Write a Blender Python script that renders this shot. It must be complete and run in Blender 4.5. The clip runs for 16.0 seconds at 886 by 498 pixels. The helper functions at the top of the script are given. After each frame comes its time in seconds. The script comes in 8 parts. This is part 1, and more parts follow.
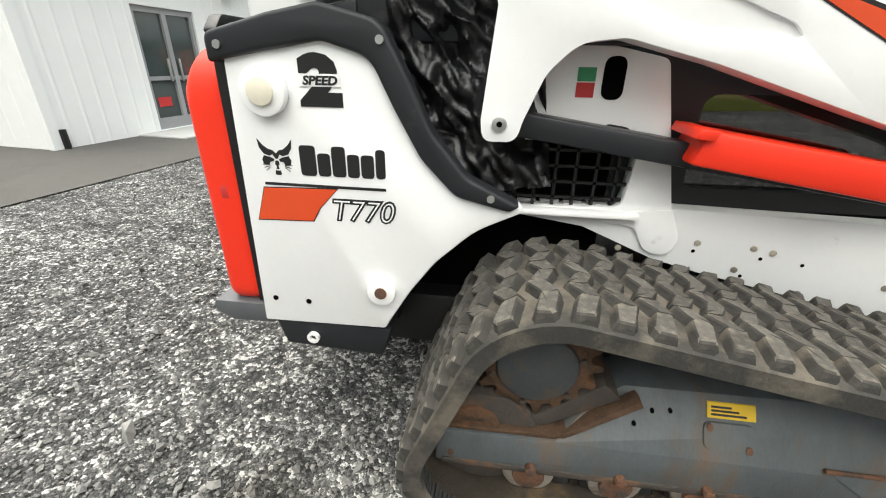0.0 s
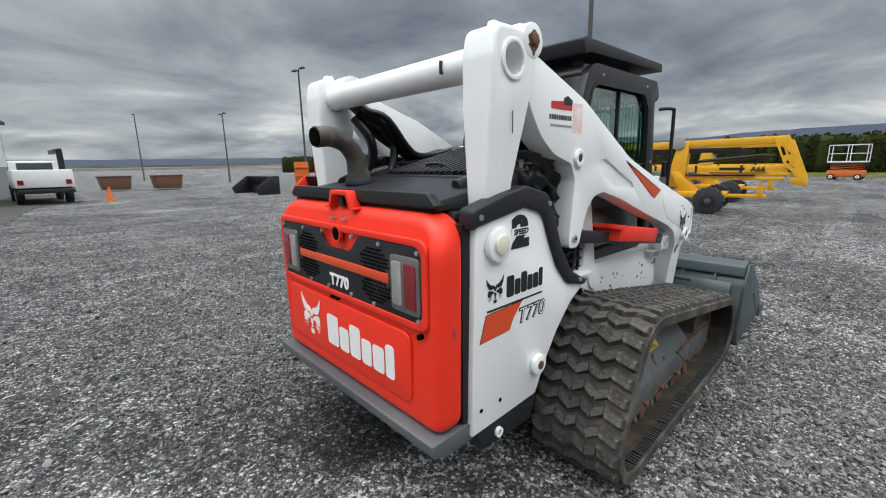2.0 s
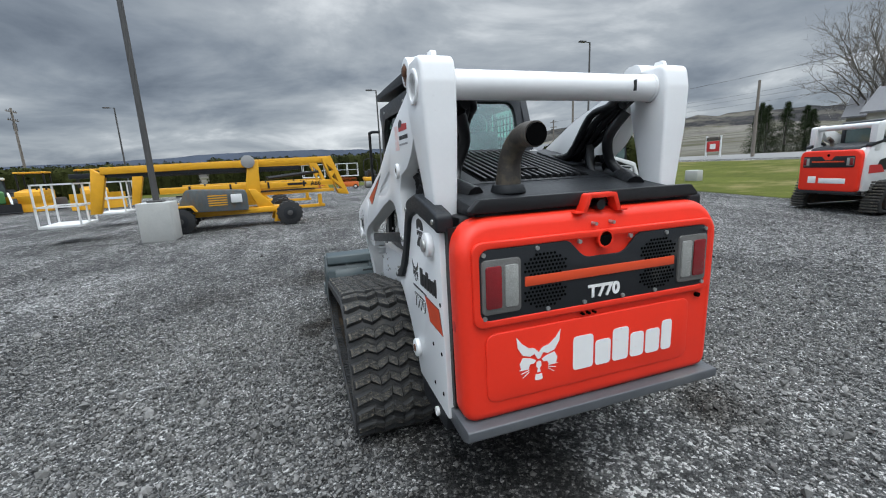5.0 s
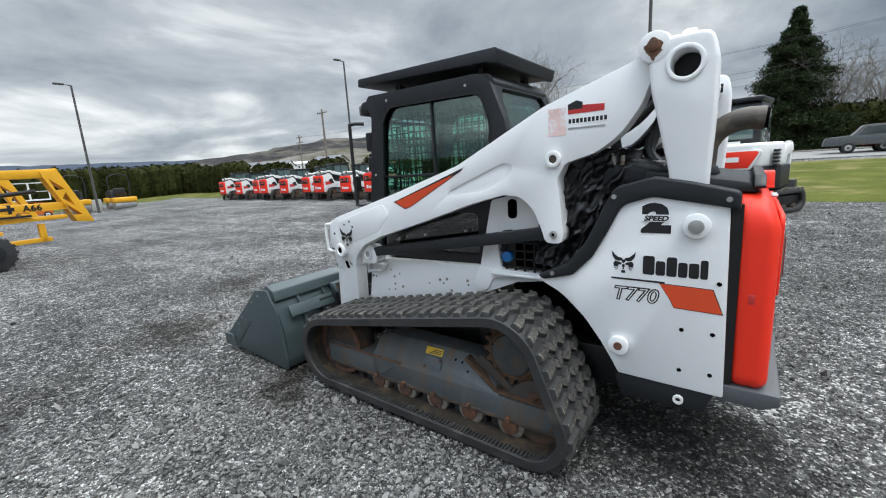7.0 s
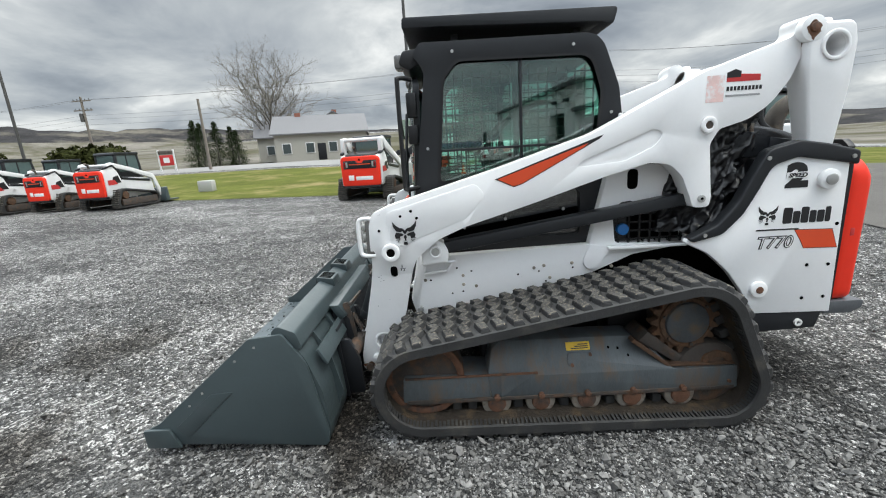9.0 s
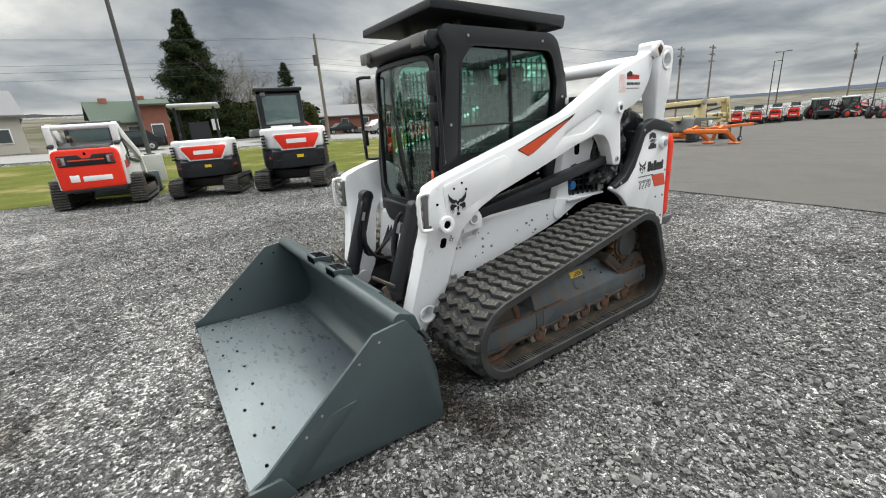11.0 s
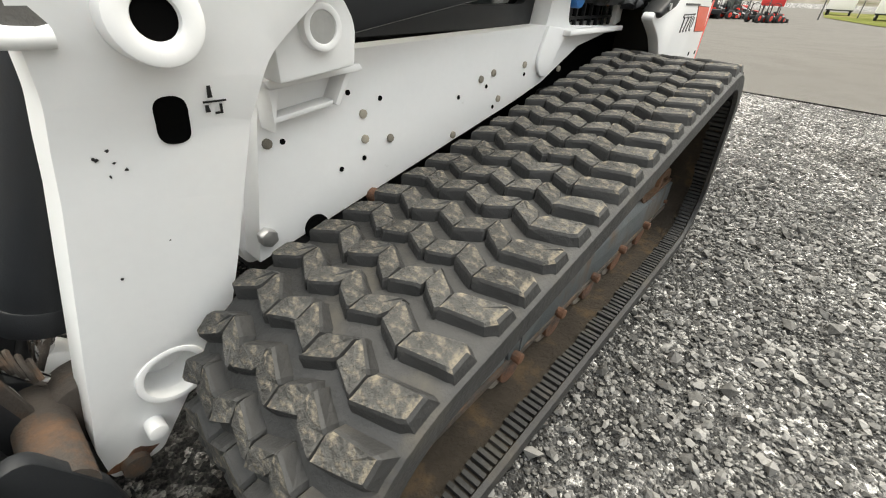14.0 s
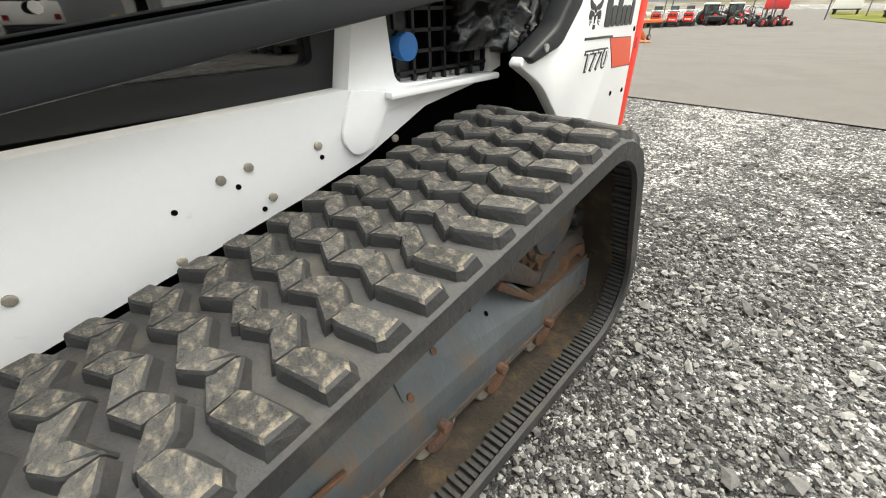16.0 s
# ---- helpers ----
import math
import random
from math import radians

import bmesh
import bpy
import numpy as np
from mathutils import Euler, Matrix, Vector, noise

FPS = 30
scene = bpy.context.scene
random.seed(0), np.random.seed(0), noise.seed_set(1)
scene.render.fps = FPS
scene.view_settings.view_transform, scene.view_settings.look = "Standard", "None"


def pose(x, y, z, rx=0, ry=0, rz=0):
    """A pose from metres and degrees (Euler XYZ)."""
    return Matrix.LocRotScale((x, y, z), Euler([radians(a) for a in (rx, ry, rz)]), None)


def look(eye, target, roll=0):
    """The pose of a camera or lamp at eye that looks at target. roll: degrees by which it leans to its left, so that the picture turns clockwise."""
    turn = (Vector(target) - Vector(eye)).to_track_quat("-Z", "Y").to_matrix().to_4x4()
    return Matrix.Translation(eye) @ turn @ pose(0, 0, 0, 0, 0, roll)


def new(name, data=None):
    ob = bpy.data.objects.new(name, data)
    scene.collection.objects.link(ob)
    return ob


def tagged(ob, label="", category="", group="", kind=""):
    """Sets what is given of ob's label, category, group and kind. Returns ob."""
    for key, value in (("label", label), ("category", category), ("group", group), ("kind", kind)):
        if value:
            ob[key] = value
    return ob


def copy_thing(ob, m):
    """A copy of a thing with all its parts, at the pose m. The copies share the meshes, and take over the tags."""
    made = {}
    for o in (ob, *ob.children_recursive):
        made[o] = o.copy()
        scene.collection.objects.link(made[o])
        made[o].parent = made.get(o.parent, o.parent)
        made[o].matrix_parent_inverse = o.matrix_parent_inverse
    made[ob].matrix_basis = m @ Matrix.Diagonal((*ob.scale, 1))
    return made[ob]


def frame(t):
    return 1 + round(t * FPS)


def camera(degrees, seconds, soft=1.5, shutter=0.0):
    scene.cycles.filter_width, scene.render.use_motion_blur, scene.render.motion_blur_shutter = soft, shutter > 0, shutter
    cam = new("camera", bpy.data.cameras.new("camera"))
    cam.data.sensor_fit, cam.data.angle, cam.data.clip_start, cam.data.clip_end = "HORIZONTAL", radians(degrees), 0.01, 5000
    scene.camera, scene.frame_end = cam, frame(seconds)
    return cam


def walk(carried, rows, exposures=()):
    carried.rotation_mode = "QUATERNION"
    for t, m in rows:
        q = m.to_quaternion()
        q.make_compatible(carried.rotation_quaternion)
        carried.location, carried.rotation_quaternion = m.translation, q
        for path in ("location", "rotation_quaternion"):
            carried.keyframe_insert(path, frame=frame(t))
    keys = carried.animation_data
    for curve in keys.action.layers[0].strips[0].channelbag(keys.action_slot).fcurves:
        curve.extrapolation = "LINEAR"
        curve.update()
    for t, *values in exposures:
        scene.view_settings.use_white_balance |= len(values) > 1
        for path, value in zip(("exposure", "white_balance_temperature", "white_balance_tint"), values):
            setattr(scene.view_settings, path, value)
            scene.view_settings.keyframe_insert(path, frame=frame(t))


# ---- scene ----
cam = camera(94.4, 16.0, soft=1.1)
PATH = [
    (0, (0.913, -1.81, 1.31), (0.677, -0.004, 0.483), 1.0),
    (0.5, (0.536, -1.95, 1.387), (0.483, -0.095, 0.641), 1.4),
    (1, (0.033, -2.001, 1.46), (0.415, -0.135, 0.849), 1.2),
    (1.5, (-0.469, -1.939, 1.46), (0.459, -0.231, 0.988), 0.1),
    (2, (-0.927, -1.65, 1.536), (0.42, -0.23, 1.126), -1.0),
    (2.5, (-1.352, -1.31, 1.562), (0.287, -0.228, 1.184), -1.4),
    (3, (-1.566, -0.804, 1.551), (0.258, -0.077, 1.172), -1.8),
    (3.5, (-1.744, -0.31, 1.554), (0.187, 0.046, 1.171), -1.9),
    (4, (-1.724, 0.186, 1.521), (0.238, 0.191, 1.133), -2.3),
    (4.2, (-1.679, 0.39, 1.563), (0.278, 0.261, 1.171), -2.5),
    (6.3, (-0.521, 2.276, 1.546), (0.968, 0.996, 1.165), -3.1),
    (6.5, (-0.315, 2.407, 1.519), (1.096, 1.042, 1.135), -3.3),
    (7, (0.105, 2.698, 1.536), (1.283, 1.128, 1.152), -3.6),
    (7.5, (0.534, 2.887, 1.535), (1.457, 1.157, 1.14), -3.9),
    (8, (1.125, 2.968, 1.546), (1.767, 1.119, 1.134), -3.9),
    (8.5, (1.702, 3.002, 1.536), (2.043, 1.079, 1.102), -3.6),
    (8.7, (1.931, 2.97, 1.502), (2.154, 1.034, 1.053), -3.6),
    (10.8, (3.97, 2.62, 1.528), (2.96, 0.995, 0.945), -4.1),
    (11, (3.996, 2.584, 1.55), (2.913, 1.012, 0.954), -4.2),
    (11.5, (3.906, 2.4, 1.578), (2.684, 0.953, 0.936), -3.9),
    (12, (3.711, 2.126, 1.49), (2.408, 0.785, 0.779), -2.8),
    (12.5, (3.388, 1.801, 1.386), (2.059, 0.543, 0.579), -0.9),
    (13, (3.047, 1.566, 1.222), (1.728, 0.369, 0.311), 0.8),
    (13.5, (2.896, 1.385, 1.088), (1.593, 0.252, 0.081), 2.0),
    (14, (2.809, 1.246, 1.005), (1.524, 0.163, -0.08), 2.5),
    (14.5, (2.718, 1.204, 0.989), (1.441, 0.154, -0.137), 2.2),
    (15, (2.543, 1.248, 0.997), (1.275, 0.184, -0.126), 0.8),
    (15.5, (2.297, 1.332, 1.039), (1.026, 0.234, -0.047), -0.3),
    (16, (2.07, 1.357, 1.07), (0.799, 0.192, 0.055), -1.1),
]
EXPOSURES = [(0.0, 1.06, 7280, 5), (0.5, 0.84, 7280, 5), (1.0, 0.86, 7230, 5), (1.5, 0.64, 7030, 5), (2.5, 0.26, 6250, 6), (3.0, 0.26, 6200, 6), (4.0, 0.23, 6200, 6), (6.5, 0.52, 6350, 5), (7.5, 0.70, 6430, 5), (8.5, 0.80, 6620, 5), (11.0, 0.78, 7080, 6), (12.5, 0.93, 7480, 6), (13.5, 1.22, 7680, 6), (14.5, 1.40, 7730, 6), (16.0, 1.56, 7730, 6)]
walk(cam, [(t, look(eye, target, roll)) for t, eye, target, roll in PATH], EXPOSURES)
SKY_STRENGTH, SUN_STRENGTH, ZENITH = 0.163, 1.35, 5.6

# ---- sky and sun ----
world = bpy.data.worlds.new("overcast_sky")
scene.world = world
world.use_nodes = True
wn, wl = world.node_tree.nodes, world.node_tree.links
wn.clear()


def wnode(kind, **kw):
    n = wn.new(kind)
    for k, v in kw.items():
        n.inputs[k].default_value = v
    return n


w_out, w_bg = wn.new("ShaderNodeOutputWorld"), wn.new("ShaderNodeBackground")
w_sky = wn.new("ShaderNodeTexSky")
w_sky.sky_type, w_sky.sun_disc = "NISHITA", False
w_sky.sun_elevation, w_sky.sun_rotation = radians(70), radians(292)
w_tc, w_sep = wn.new("ShaderNodeTexCoord"), wn.new("ShaderNodeSeparateXYZ")
wl.new(w_tc.outputs["Generated"], w_sep.inputs[0])
# a flat cloud deck overhead: the way up is spread out over a plane, so that clouds flatten into bands towards the horizon
w_lift = wn.new("ShaderNodeMath"); w_lift.operation = "MAXIMUM"; w_lift.inputs[1].default_value = 0.0
wl.new(w_sep.outputs["Z"], w_lift.inputs[0])
w_add = wn.new("ShaderNodeMath"); w_add.operation = "ADD"; w_add.inputs[1].default_value = 0.16
wl.new(w_lift.outputs[0], w_add.inputs[0])
w_u, w_v = wn.new("ShaderNodeMath"), wn.new("ShaderNodeMath")
for n, axis in ((w_u, "X"), (w_v, "Y")):
    n.operation = "DIVIDE"
    wl.new(w_sep.outputs[axis], n.inputs[0])
    wl.new(w_add.outputs[0], n.inputs[1])
w_com = wn.new("ShaderNodeCombineXYZ")
wl.new(w_u.outputs[0], w_com.inputs[0]); wl.new(w_v.outputs[0], w_com.inputs[1])
w_n1 = wnode("ShaderNodeTexNoise", Scale=0.85, Detail=7.0, Roughness=0.56, Distortion=0.35)
w_n2 = wnode("ShaderNodeTexNoise", Scale=0.33, Detail=3.0, Roughness=0.5)
for n in (w_n1, w_n2):
    wl.new(w_com.outputs[0], n.inputs["Vector"])
w_mix = wn.new("ShaderNodeMix"); w_mix.inputs[0].default_value = 0.42
wl.new(w_n1.outputs["Fac"], w_mix.inputs[2]); wl.new(w_n2.outputs["Fac"], w_mix.inputs[3])
w_ramp = wn.new("ShaderNodeValToRGB")
cr = w_ramp.color_ramp
cr.elements[0].position, cr.elements[0].color = 0.37, (0.66, 0.77, 0.98, 1)
cr.elements[1].position, cr.elements[1].color = 0.65, (4.5, 4.5, 4.6, 1)
e = cr.elements.new(0.46); e.color = (1.32, 1.46, 1.70, 1)
e = cr.elements.new(0.55); e.color = (2.25, 2.36, 2.55, 1)
wl.new(w_mix.outputs[0], w_ramp.inputs[0])
w_blend = wn.new("ShaderNodeMix"); w_blend.data_type = "RGBA"; w_blend.inputs[0].default_value = 0.93
w_gain = wn.new("ShaderNodeMix"); w_gain.data_type = "RGBA"; w_gain.blend_type = "MULTIPLY"; w_gain.inputs[0].default_value = 1.0
w_gain.inputs[7].default_value = (0.3, 0.3, 0.3, 1)
wl.new(w_sky.outputs[0], w_gain.inputs[6])
wl.new(w_gain.outputs[2], w_blend.inputs[6]); wl.new(w_ramp.outputs[0], w_blend.inputs[7])
# an overcast sky is brightest overhead
w_zen = wn.new("ShaderNodeMapRange"); w_zen.interpolation_type = "SMOOTHSTEP"
for key, v in (("From Min", 0.35), ("From Max", 0.72), ("To Min", 1.0), ("To Max", ZENITH)):
    w_zen.inputs[key].default_value = v
wl.new(w_sep.outputs["Z"], w_zen.inputs["Value"])
w_top = wn.new("ShaderNodeVectorMath"); w_top.operation = "SCALE"
wl.new(w_blend.outputs[2], w_top.inputs[0]); wl.new(w_zen.outputs["Result"], w_top.inputs["Scale"])
wl.new(w_top.outputs[0], w_bg.inputs["Color"])
w_bg.inputs["Strength"].default_value = SKY_STRENGTH
wl.new(w_bg.outputs[0], w_out.inputs[0])

sun = new("sun", bpy.data.lights.new("sun", "SUN"))
sun.data.energy, sun.data.angle, sun.data.color = SUN_STRENGTH, radians(35), (1.0, 0.97, 0.93)
sun.matrix_basis = look((0, 0, 30), (10, -4, 0))

# ---- materials ----
def mat(name, base, rough=0.6, metal=0.0, vary=0.12, scale=6.0, bump=0.0, bump_scale=60.0, dirt=None, dirt_at=0.6, dirt_scale=3.0,
        spec=0.5, coat=0.0, island=0.0, random_=0.0, stretch=None):
    """A surface with grain and blotches: base colour varied at two scales, patches of dirt with their own outline, fine relief."""
    m = bpy.data.materials.new(name)
    m.use_nodes = True
    n, l = m.node_tree.nodes, m.node_tree.links
    b = n["Principled BSDF"]
    tc = n.new("ShaderNodeTexCoord")
    src = tc.outputs["Object"]
    if stretch:
        mp = n.new("ShaderNodeMapping"); mp.inputs["Scale"].default_value = stretch
        l.new(src, mp.inputs["Vector"]); src = mp.outputs[0]

    def noise_tex(s, detail=4.0, rgh=0.55):
        t = n.new("ShaderNodeTexNoise")
        t.inputs["Scale"].default_value, t.inputs["Detail"].default_value, t.inputs["Roughness"].default_value = s, detail, rgh
        l.new(src, t.inputs["Vector"])
        return t.outputs["Fac"]

    def math_(op, a, c):
        k = n.new("ShaderNodeMath"); k.operation = op
        for i, v in enumerate((a, c)):
            if isinstance(v, (int, float)):
                k.inputs[i].default_value = v
            else:
                l.new(v, k.inputs[i])
        return k.outputs[0]

    big, fine = noise_tex(scale), noise_tex(scale * 9, 3.0)
    shade = math_("ADD", math_("MULTIPLY", math_("SUBTRACT", big, 0.5), 2.2 * vary), math_("MULTIPLY", math_("SUBTRACT", fine, 0.5), 1.3 * vary))
    if island:
        g = n.new("ShaderNodeNewGeometry")
        shade = math_("ADD", shade, math_("MULTIPLY", math_("SUBTRACT", g.outputs["Random Per Island"], 0.5), island))
    if random_:
        o = n.new("ShaderNodeObjectInfo")
        shade = math_("ADD", shade, math_("MULTIPLY", math_("SUBTRACT", o.outputs["Random"], 0.5), random_))
    factor = math_("ADD", shade, 1.0)
    mul = n.new("ShaderNodeMix"); mul.data_type, mul.blend_type = "RGBA", "MULTIPLY"
    mul.inputs[0].default_value = 1.0
    mul.inputs[6].default_value = (*base, 1)
    com = n.new("ShaderNodeCombineColor")
    for i in range(3):
        l.new(factor, com.inputs[i])
    l.new(com.outputs[0], mul.inputs[7])
    colour = mul.outputs[2]
    r = math_("ADD", math_("MULTIPLY", math_("SUBTRACT", fine, 0.5), 0.25), rough)
    if dirt:
        spot = noise_tex(dirt_scale, 8.0, 0.65)
        ramp = n.new("ShaderNodeValToRGB")
        ramp.color_ramp.elements[0].position, ramp.color_ramp.elements[1].position = dirt_at - 0.05, dirt_at + 0.1
        l.new(spot, ramp.inputs[0])
        dm = n.new("ShaderNodeMix"); dm.data_type = "RGBA"
        l.new(ramp.outputs[0], dm.inputs[0]); l.new(colour, dm.inputs[6]); dm.inputs[7].default_value = (*dirt, 1)
        colour = dm.outputs[2]
        r = math_("ADD", r, math_("MULTIPLY", ramp.outputs[0], 0.25))
    l.new(colour, b.inputs["Base Color"])
    l.new(r, b.inputs["Roughness"])
    b.inputs["Metallic"].default_value = metal
    b.inputs["Specular IOR Level"].default_value = spec
    b.inputs["Coat Weight"].default_value = coat
    if bump:
        bp = n.new("ShaderNodeBump")
        bp.inputs["Strength"].default_value, bp.inputs["Distance"].default_value = bump, 0.01
        l.new(noise_tex(bump_scale, 5.0, 0.6), bp.inputs["Height"])
        l.new(bp.outputs[0], b.inputs["Normal"])
    return m


M = {}
M["white"] = mat("white_paint", (0.85, 0.85, 0.845), 0.42, vary=0.03, bump=0.05, bump_scale=25, dirt=(0.42, 0.38, 0.33), dirt_at=0.74, dirt_scale=5, coat=0.1)
M["red"] = mat("red_paint", (0.80, 0.034, 0.014), 0.42, spec=0.35, vary=0.05, bump=0.06, bump_scale=160, dirt=(0.42, 0.05, 0.03), dirt_at=0.74)
M["orange_decal"] = mat("orange_decal", (0.66, 0.07, 0.02), 0.35, vary=0.06)
M["dark"] = mat("charcoal_paint", (0.015, 0.0165, 0.019), 0.5, spec=0.33, vary=0.15, bump=0.08, bump_scale=220, dirt=(0.10, 0.095, 0.085), dirt_at=0.68)
M["cab"] = mat("cab_charcoal", (0.014, 0.0155, 0.018), 0.42, spec=0.35, vary=0.12, bump=0.05, bump_scale=220, coat=0.1)
M["black"] = mat("black_plastic", (0.005, 0.005, 0.006), 0.45, vary=0.2, bump=0.1, bump_scale=120)
M["vinyl"] = mat("black_vinyl", (0.005, 0.005, 0.006), 0.34, vary=0.25, bump=0.5, bump_scale=26)
M["rubber"] = mat("track_rubber", (0.029, 0.029, 0.029), 0.62, spec=0.4, vary=0.35, scale=5, bump=0.35, bump_scale=70, dirt=(0.066, 0.061, 0.053), dirt_at=0.58, dirt_scale=7)
M["beltmud"] = mat("muddy_belt_inside", (0.040, 0.032, 0.024), 0.85, spec=0.25, vary=0.5, scale=9, bump=0.8, bump_scale=60, dirt=(0.10, 0.068, 0.040), dirt_at=0.56, dirt_scale=9)
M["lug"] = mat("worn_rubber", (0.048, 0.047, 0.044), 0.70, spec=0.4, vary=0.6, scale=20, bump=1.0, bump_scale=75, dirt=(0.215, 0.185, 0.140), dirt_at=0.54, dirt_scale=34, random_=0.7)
M["frame"] = mat("grey_undercarriage", (0.088, 0.100, 0.105), 0.5, vary=0.35, bump=0.15, bump_scale=60, dirt=(0.14, 0.10, 0.07), dirt_at=0.57, dirt_scale=4, stretch=(2.2, 1, 0.8))
M["bolt"] = mat("weathered_bolt", (0.30, 0.27, 0.22), 0.6, metal=0.2, vary=0.4, scale=40, bump=0.3, random_=0.8)
M["rubber_dusty"] = mat("dusty_track_rubber", (0.045, 0.042, 0.038), 0.85, spec=0.25, vary=0.35, scale=5, bump=0.5, bump_scale=45, dirt=(0.12, 0.105, 0.085), dirt_at=0.52, dirt_scale=5)
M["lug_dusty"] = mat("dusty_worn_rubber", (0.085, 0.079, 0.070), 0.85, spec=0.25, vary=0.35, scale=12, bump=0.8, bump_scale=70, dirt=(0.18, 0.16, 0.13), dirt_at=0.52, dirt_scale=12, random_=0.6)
M["roller"] = mat("worn_roller_steel", (0.30, 0.27, 0.23), 0.5, metal=0.3, vary=0.4, scale=14, bump=0.2, dirt=(0.12, 0.06, 0.035), dirt_at=0.55, dirt_scale=16)
M["rust"] = mat("rusty_steel", (0.135, 0.062, 0.034), 0.8, vary=0.5, scale=18, bump=0.5, bump_scale=90, dirt=(0.06, 0.045, 0.038), dirt_at=0.55, dirt_scale=14)
M["mudrust"] = mat("muddy_rusty_steel", (0.095, 0.056, 0.035), 0.85, spec=0.25, vary=0.6, scale=16, bump=0.8, bump_scale=80, dirt=(0.17, 0.085, 0.045), dirt_at=0.60, dirt_scale=13)
M["hub"] = mat("oily_grey_hub", (0.050, 0.055, 0.060), 0.55, vary=0.4, scale=10, bump=0.3, bump_scale=60, dirt=(0.10, 0.075, 0.05), dirt_at=0.57, dirt_scale=9)
M["mudsteel"] = mat("muddy_steel", (0.055, 0.045, 0.038), 0.8, vary=0.4, scale=12, bump=0.5, bump_scale=70, dirt=(0.13, 0.075, 0.045), dirt_at=0.56, dirt_scale=9)
M["bucket"] = mat("grey_bucket_paint", (0.044, 0.060, 0.064), 0.40, vary=0.12, bump=0.08, bump_scale=40, dirt=(0.05, 0.06, 0.065), dirt_at=0.64, dirt_scale=4)
M["worn"] = mat("worn_bucket_floor", (0.104, 0.126, 0.137), 0.30, metal=0.3, vary=0.22, scale=3, bump=0.06, bump_scale=30, dirt=(0.094, 0.114, 0.124), dirt_at=0.66, dirt_scale=1.2, stretch=(1, 0.4, 1))
M["steel"] = mat("bright_steel", (0.50, 0.50, 0.49), 0.38, metal=0.8, vary=0.2, bump=0.1)
M["chrome"] = mat("chrome_rod", (0.7, 0.7, 0.7), 0.15, metal=1.0, vary=0.05)
M["yellow"] = mat("yellow_label", (0.75, 0.48, 0.02), 0.45, vary=0.12, dirt=(0.25, 0.2, 0.1), dirt_at=0.66, dirt_scale=20)
M["blackink"] = mat("black_decal", (0.012, 0.012, 0.013), 0.4, vary=0.1)
M["whiteink"] = mat("white_decal", (0.82, 0.81, 0.79), 0.45, vary=0.03, dirt=(0.74, 0.06, 0.03), dirt_at=0.70, dirt_scale=22)
M["greyink"] = mat("grey_decal", (0.30, 0.30, 0.30), 0.5, vary=0.1)
M["pink"] = mat("faded_pink_decal", (0.84, 0.60, 0.56), 0.5, vary=0.15, dirt=(0.84, 0.83, 0.82), dirt_at=0.52, dirt_scale=25)
M["crimson"] = mat("crimson_decal", (0.50, 0.03, 0.03), 0.5, vary=0.1)
M["brown"] = mat("exhaust_steel", (0.085, 0.075, 0.066), 0.6, metal=0.4, vary=0.35, scale=12, bump=0.25, bump_scale=60, dirt=(0.22, 0.18, 0.13), dirt_at=0.55, dirt_scale=7)
M["blue"] = mat("blue_cap", (0.02, 0.16, 0.45), 0.4)
M["green"] = mat("green_label", (0.03, 0.28, 0.12), 0.5)
M["cream"] = mat("aged_plastic_cap", (0.72, 0.67, 0.55), 0.5, vary=0.1)
M["bumper"] = mat("scraped_bumper_paint", (0.085, 0.09, 0.097), 0.42, vary=0.25, bump=0.15, bump_scale=60, dirt=(0.12, 0.12, 0.115), dirt_at=0.62, dirt_scale=6, stretch=(1, .3, 1))
M["lens"] = mat("lamp_lens", (0.13, 0.125, 0.118), 0.2, vary=0.15, scale=30, bump=0.3, bump_scale=120, coat=0.5)
M["whitelens"] = mat("white_lamp_lens", (0.30, 0.30, 0.28), 0.25, vary=0.2, scale=25, bump=0.4, bump_scale=150, coat=0.5)
M["redlens"] = mat("red_lamp_lens", (0.20, 0.008, 0.012), 0.15, vary=0.2, bump=0.3, bump_scale=140, coat=0.6)
M["seat"] = mat("dark_seat_fabric", (0.02, 0.021, 0.022), 0.8, vary=0.2, bump=0.3)
# near-black for holes, vents and bays: their inner shade put into the colour
M["hole"] = mat("hollow_shade_black", (0.002, 0.002, 0.002), 0.95, vary=0.1, spec=0.05)


def glass(name, tint, rough=0.02, alpha=0.25):
    """Thin tinted glazing: mostly clear, with a mirror sheen."""
    m = bpy.data.materials.new(name)
    m.use_nodes = True
    n, l = m.node_tree.nodes, m.node_tree.links
    n.clear()
    out, mix = n.new("ShaderNodeOutputMaterial"), n.new("ShaderNodeMixShader")
    tr, gl = n.new("ShaderNodeBsdfTransparent"), n.new("ShaderNodeBsdfGlossy")
    lw = n.new("ShaderNodeLayerWeight"); lw.inputs["Blend"].default_value = 0.5
    pw = n.new("ShaderNodeMath"); pw.operation = "POWER"; pw.inputs[1].default_value = 4.0
    fr = n.new("ShaderNodeMath"); fr.operation = "MULTIPLY_ADD"; fr.inputs[1].default_value = 0.55; fr.inputs[2].default_value = 0.13
    l.new(lw.outputs["Facing"], pw.inputs[0]); l.new(pw.outputs[0], fr.inputs[0])
    tr.inputs[0].default_value = (*tint, 1)
    gl.inputs["Roughness"].default_value = rough
    gl.inputs["Color"].default_value = (0.9, 0.9, 0.9, 1)
    l.new(fr.outputs[0], mix.inputs[0]); l.new(tr.outputs[0], mix.inputs[1]); l.new(gl.outputs[0], mix.inputs[2]); l.new(mix.outputs[0], out.inputs[0])
    return m


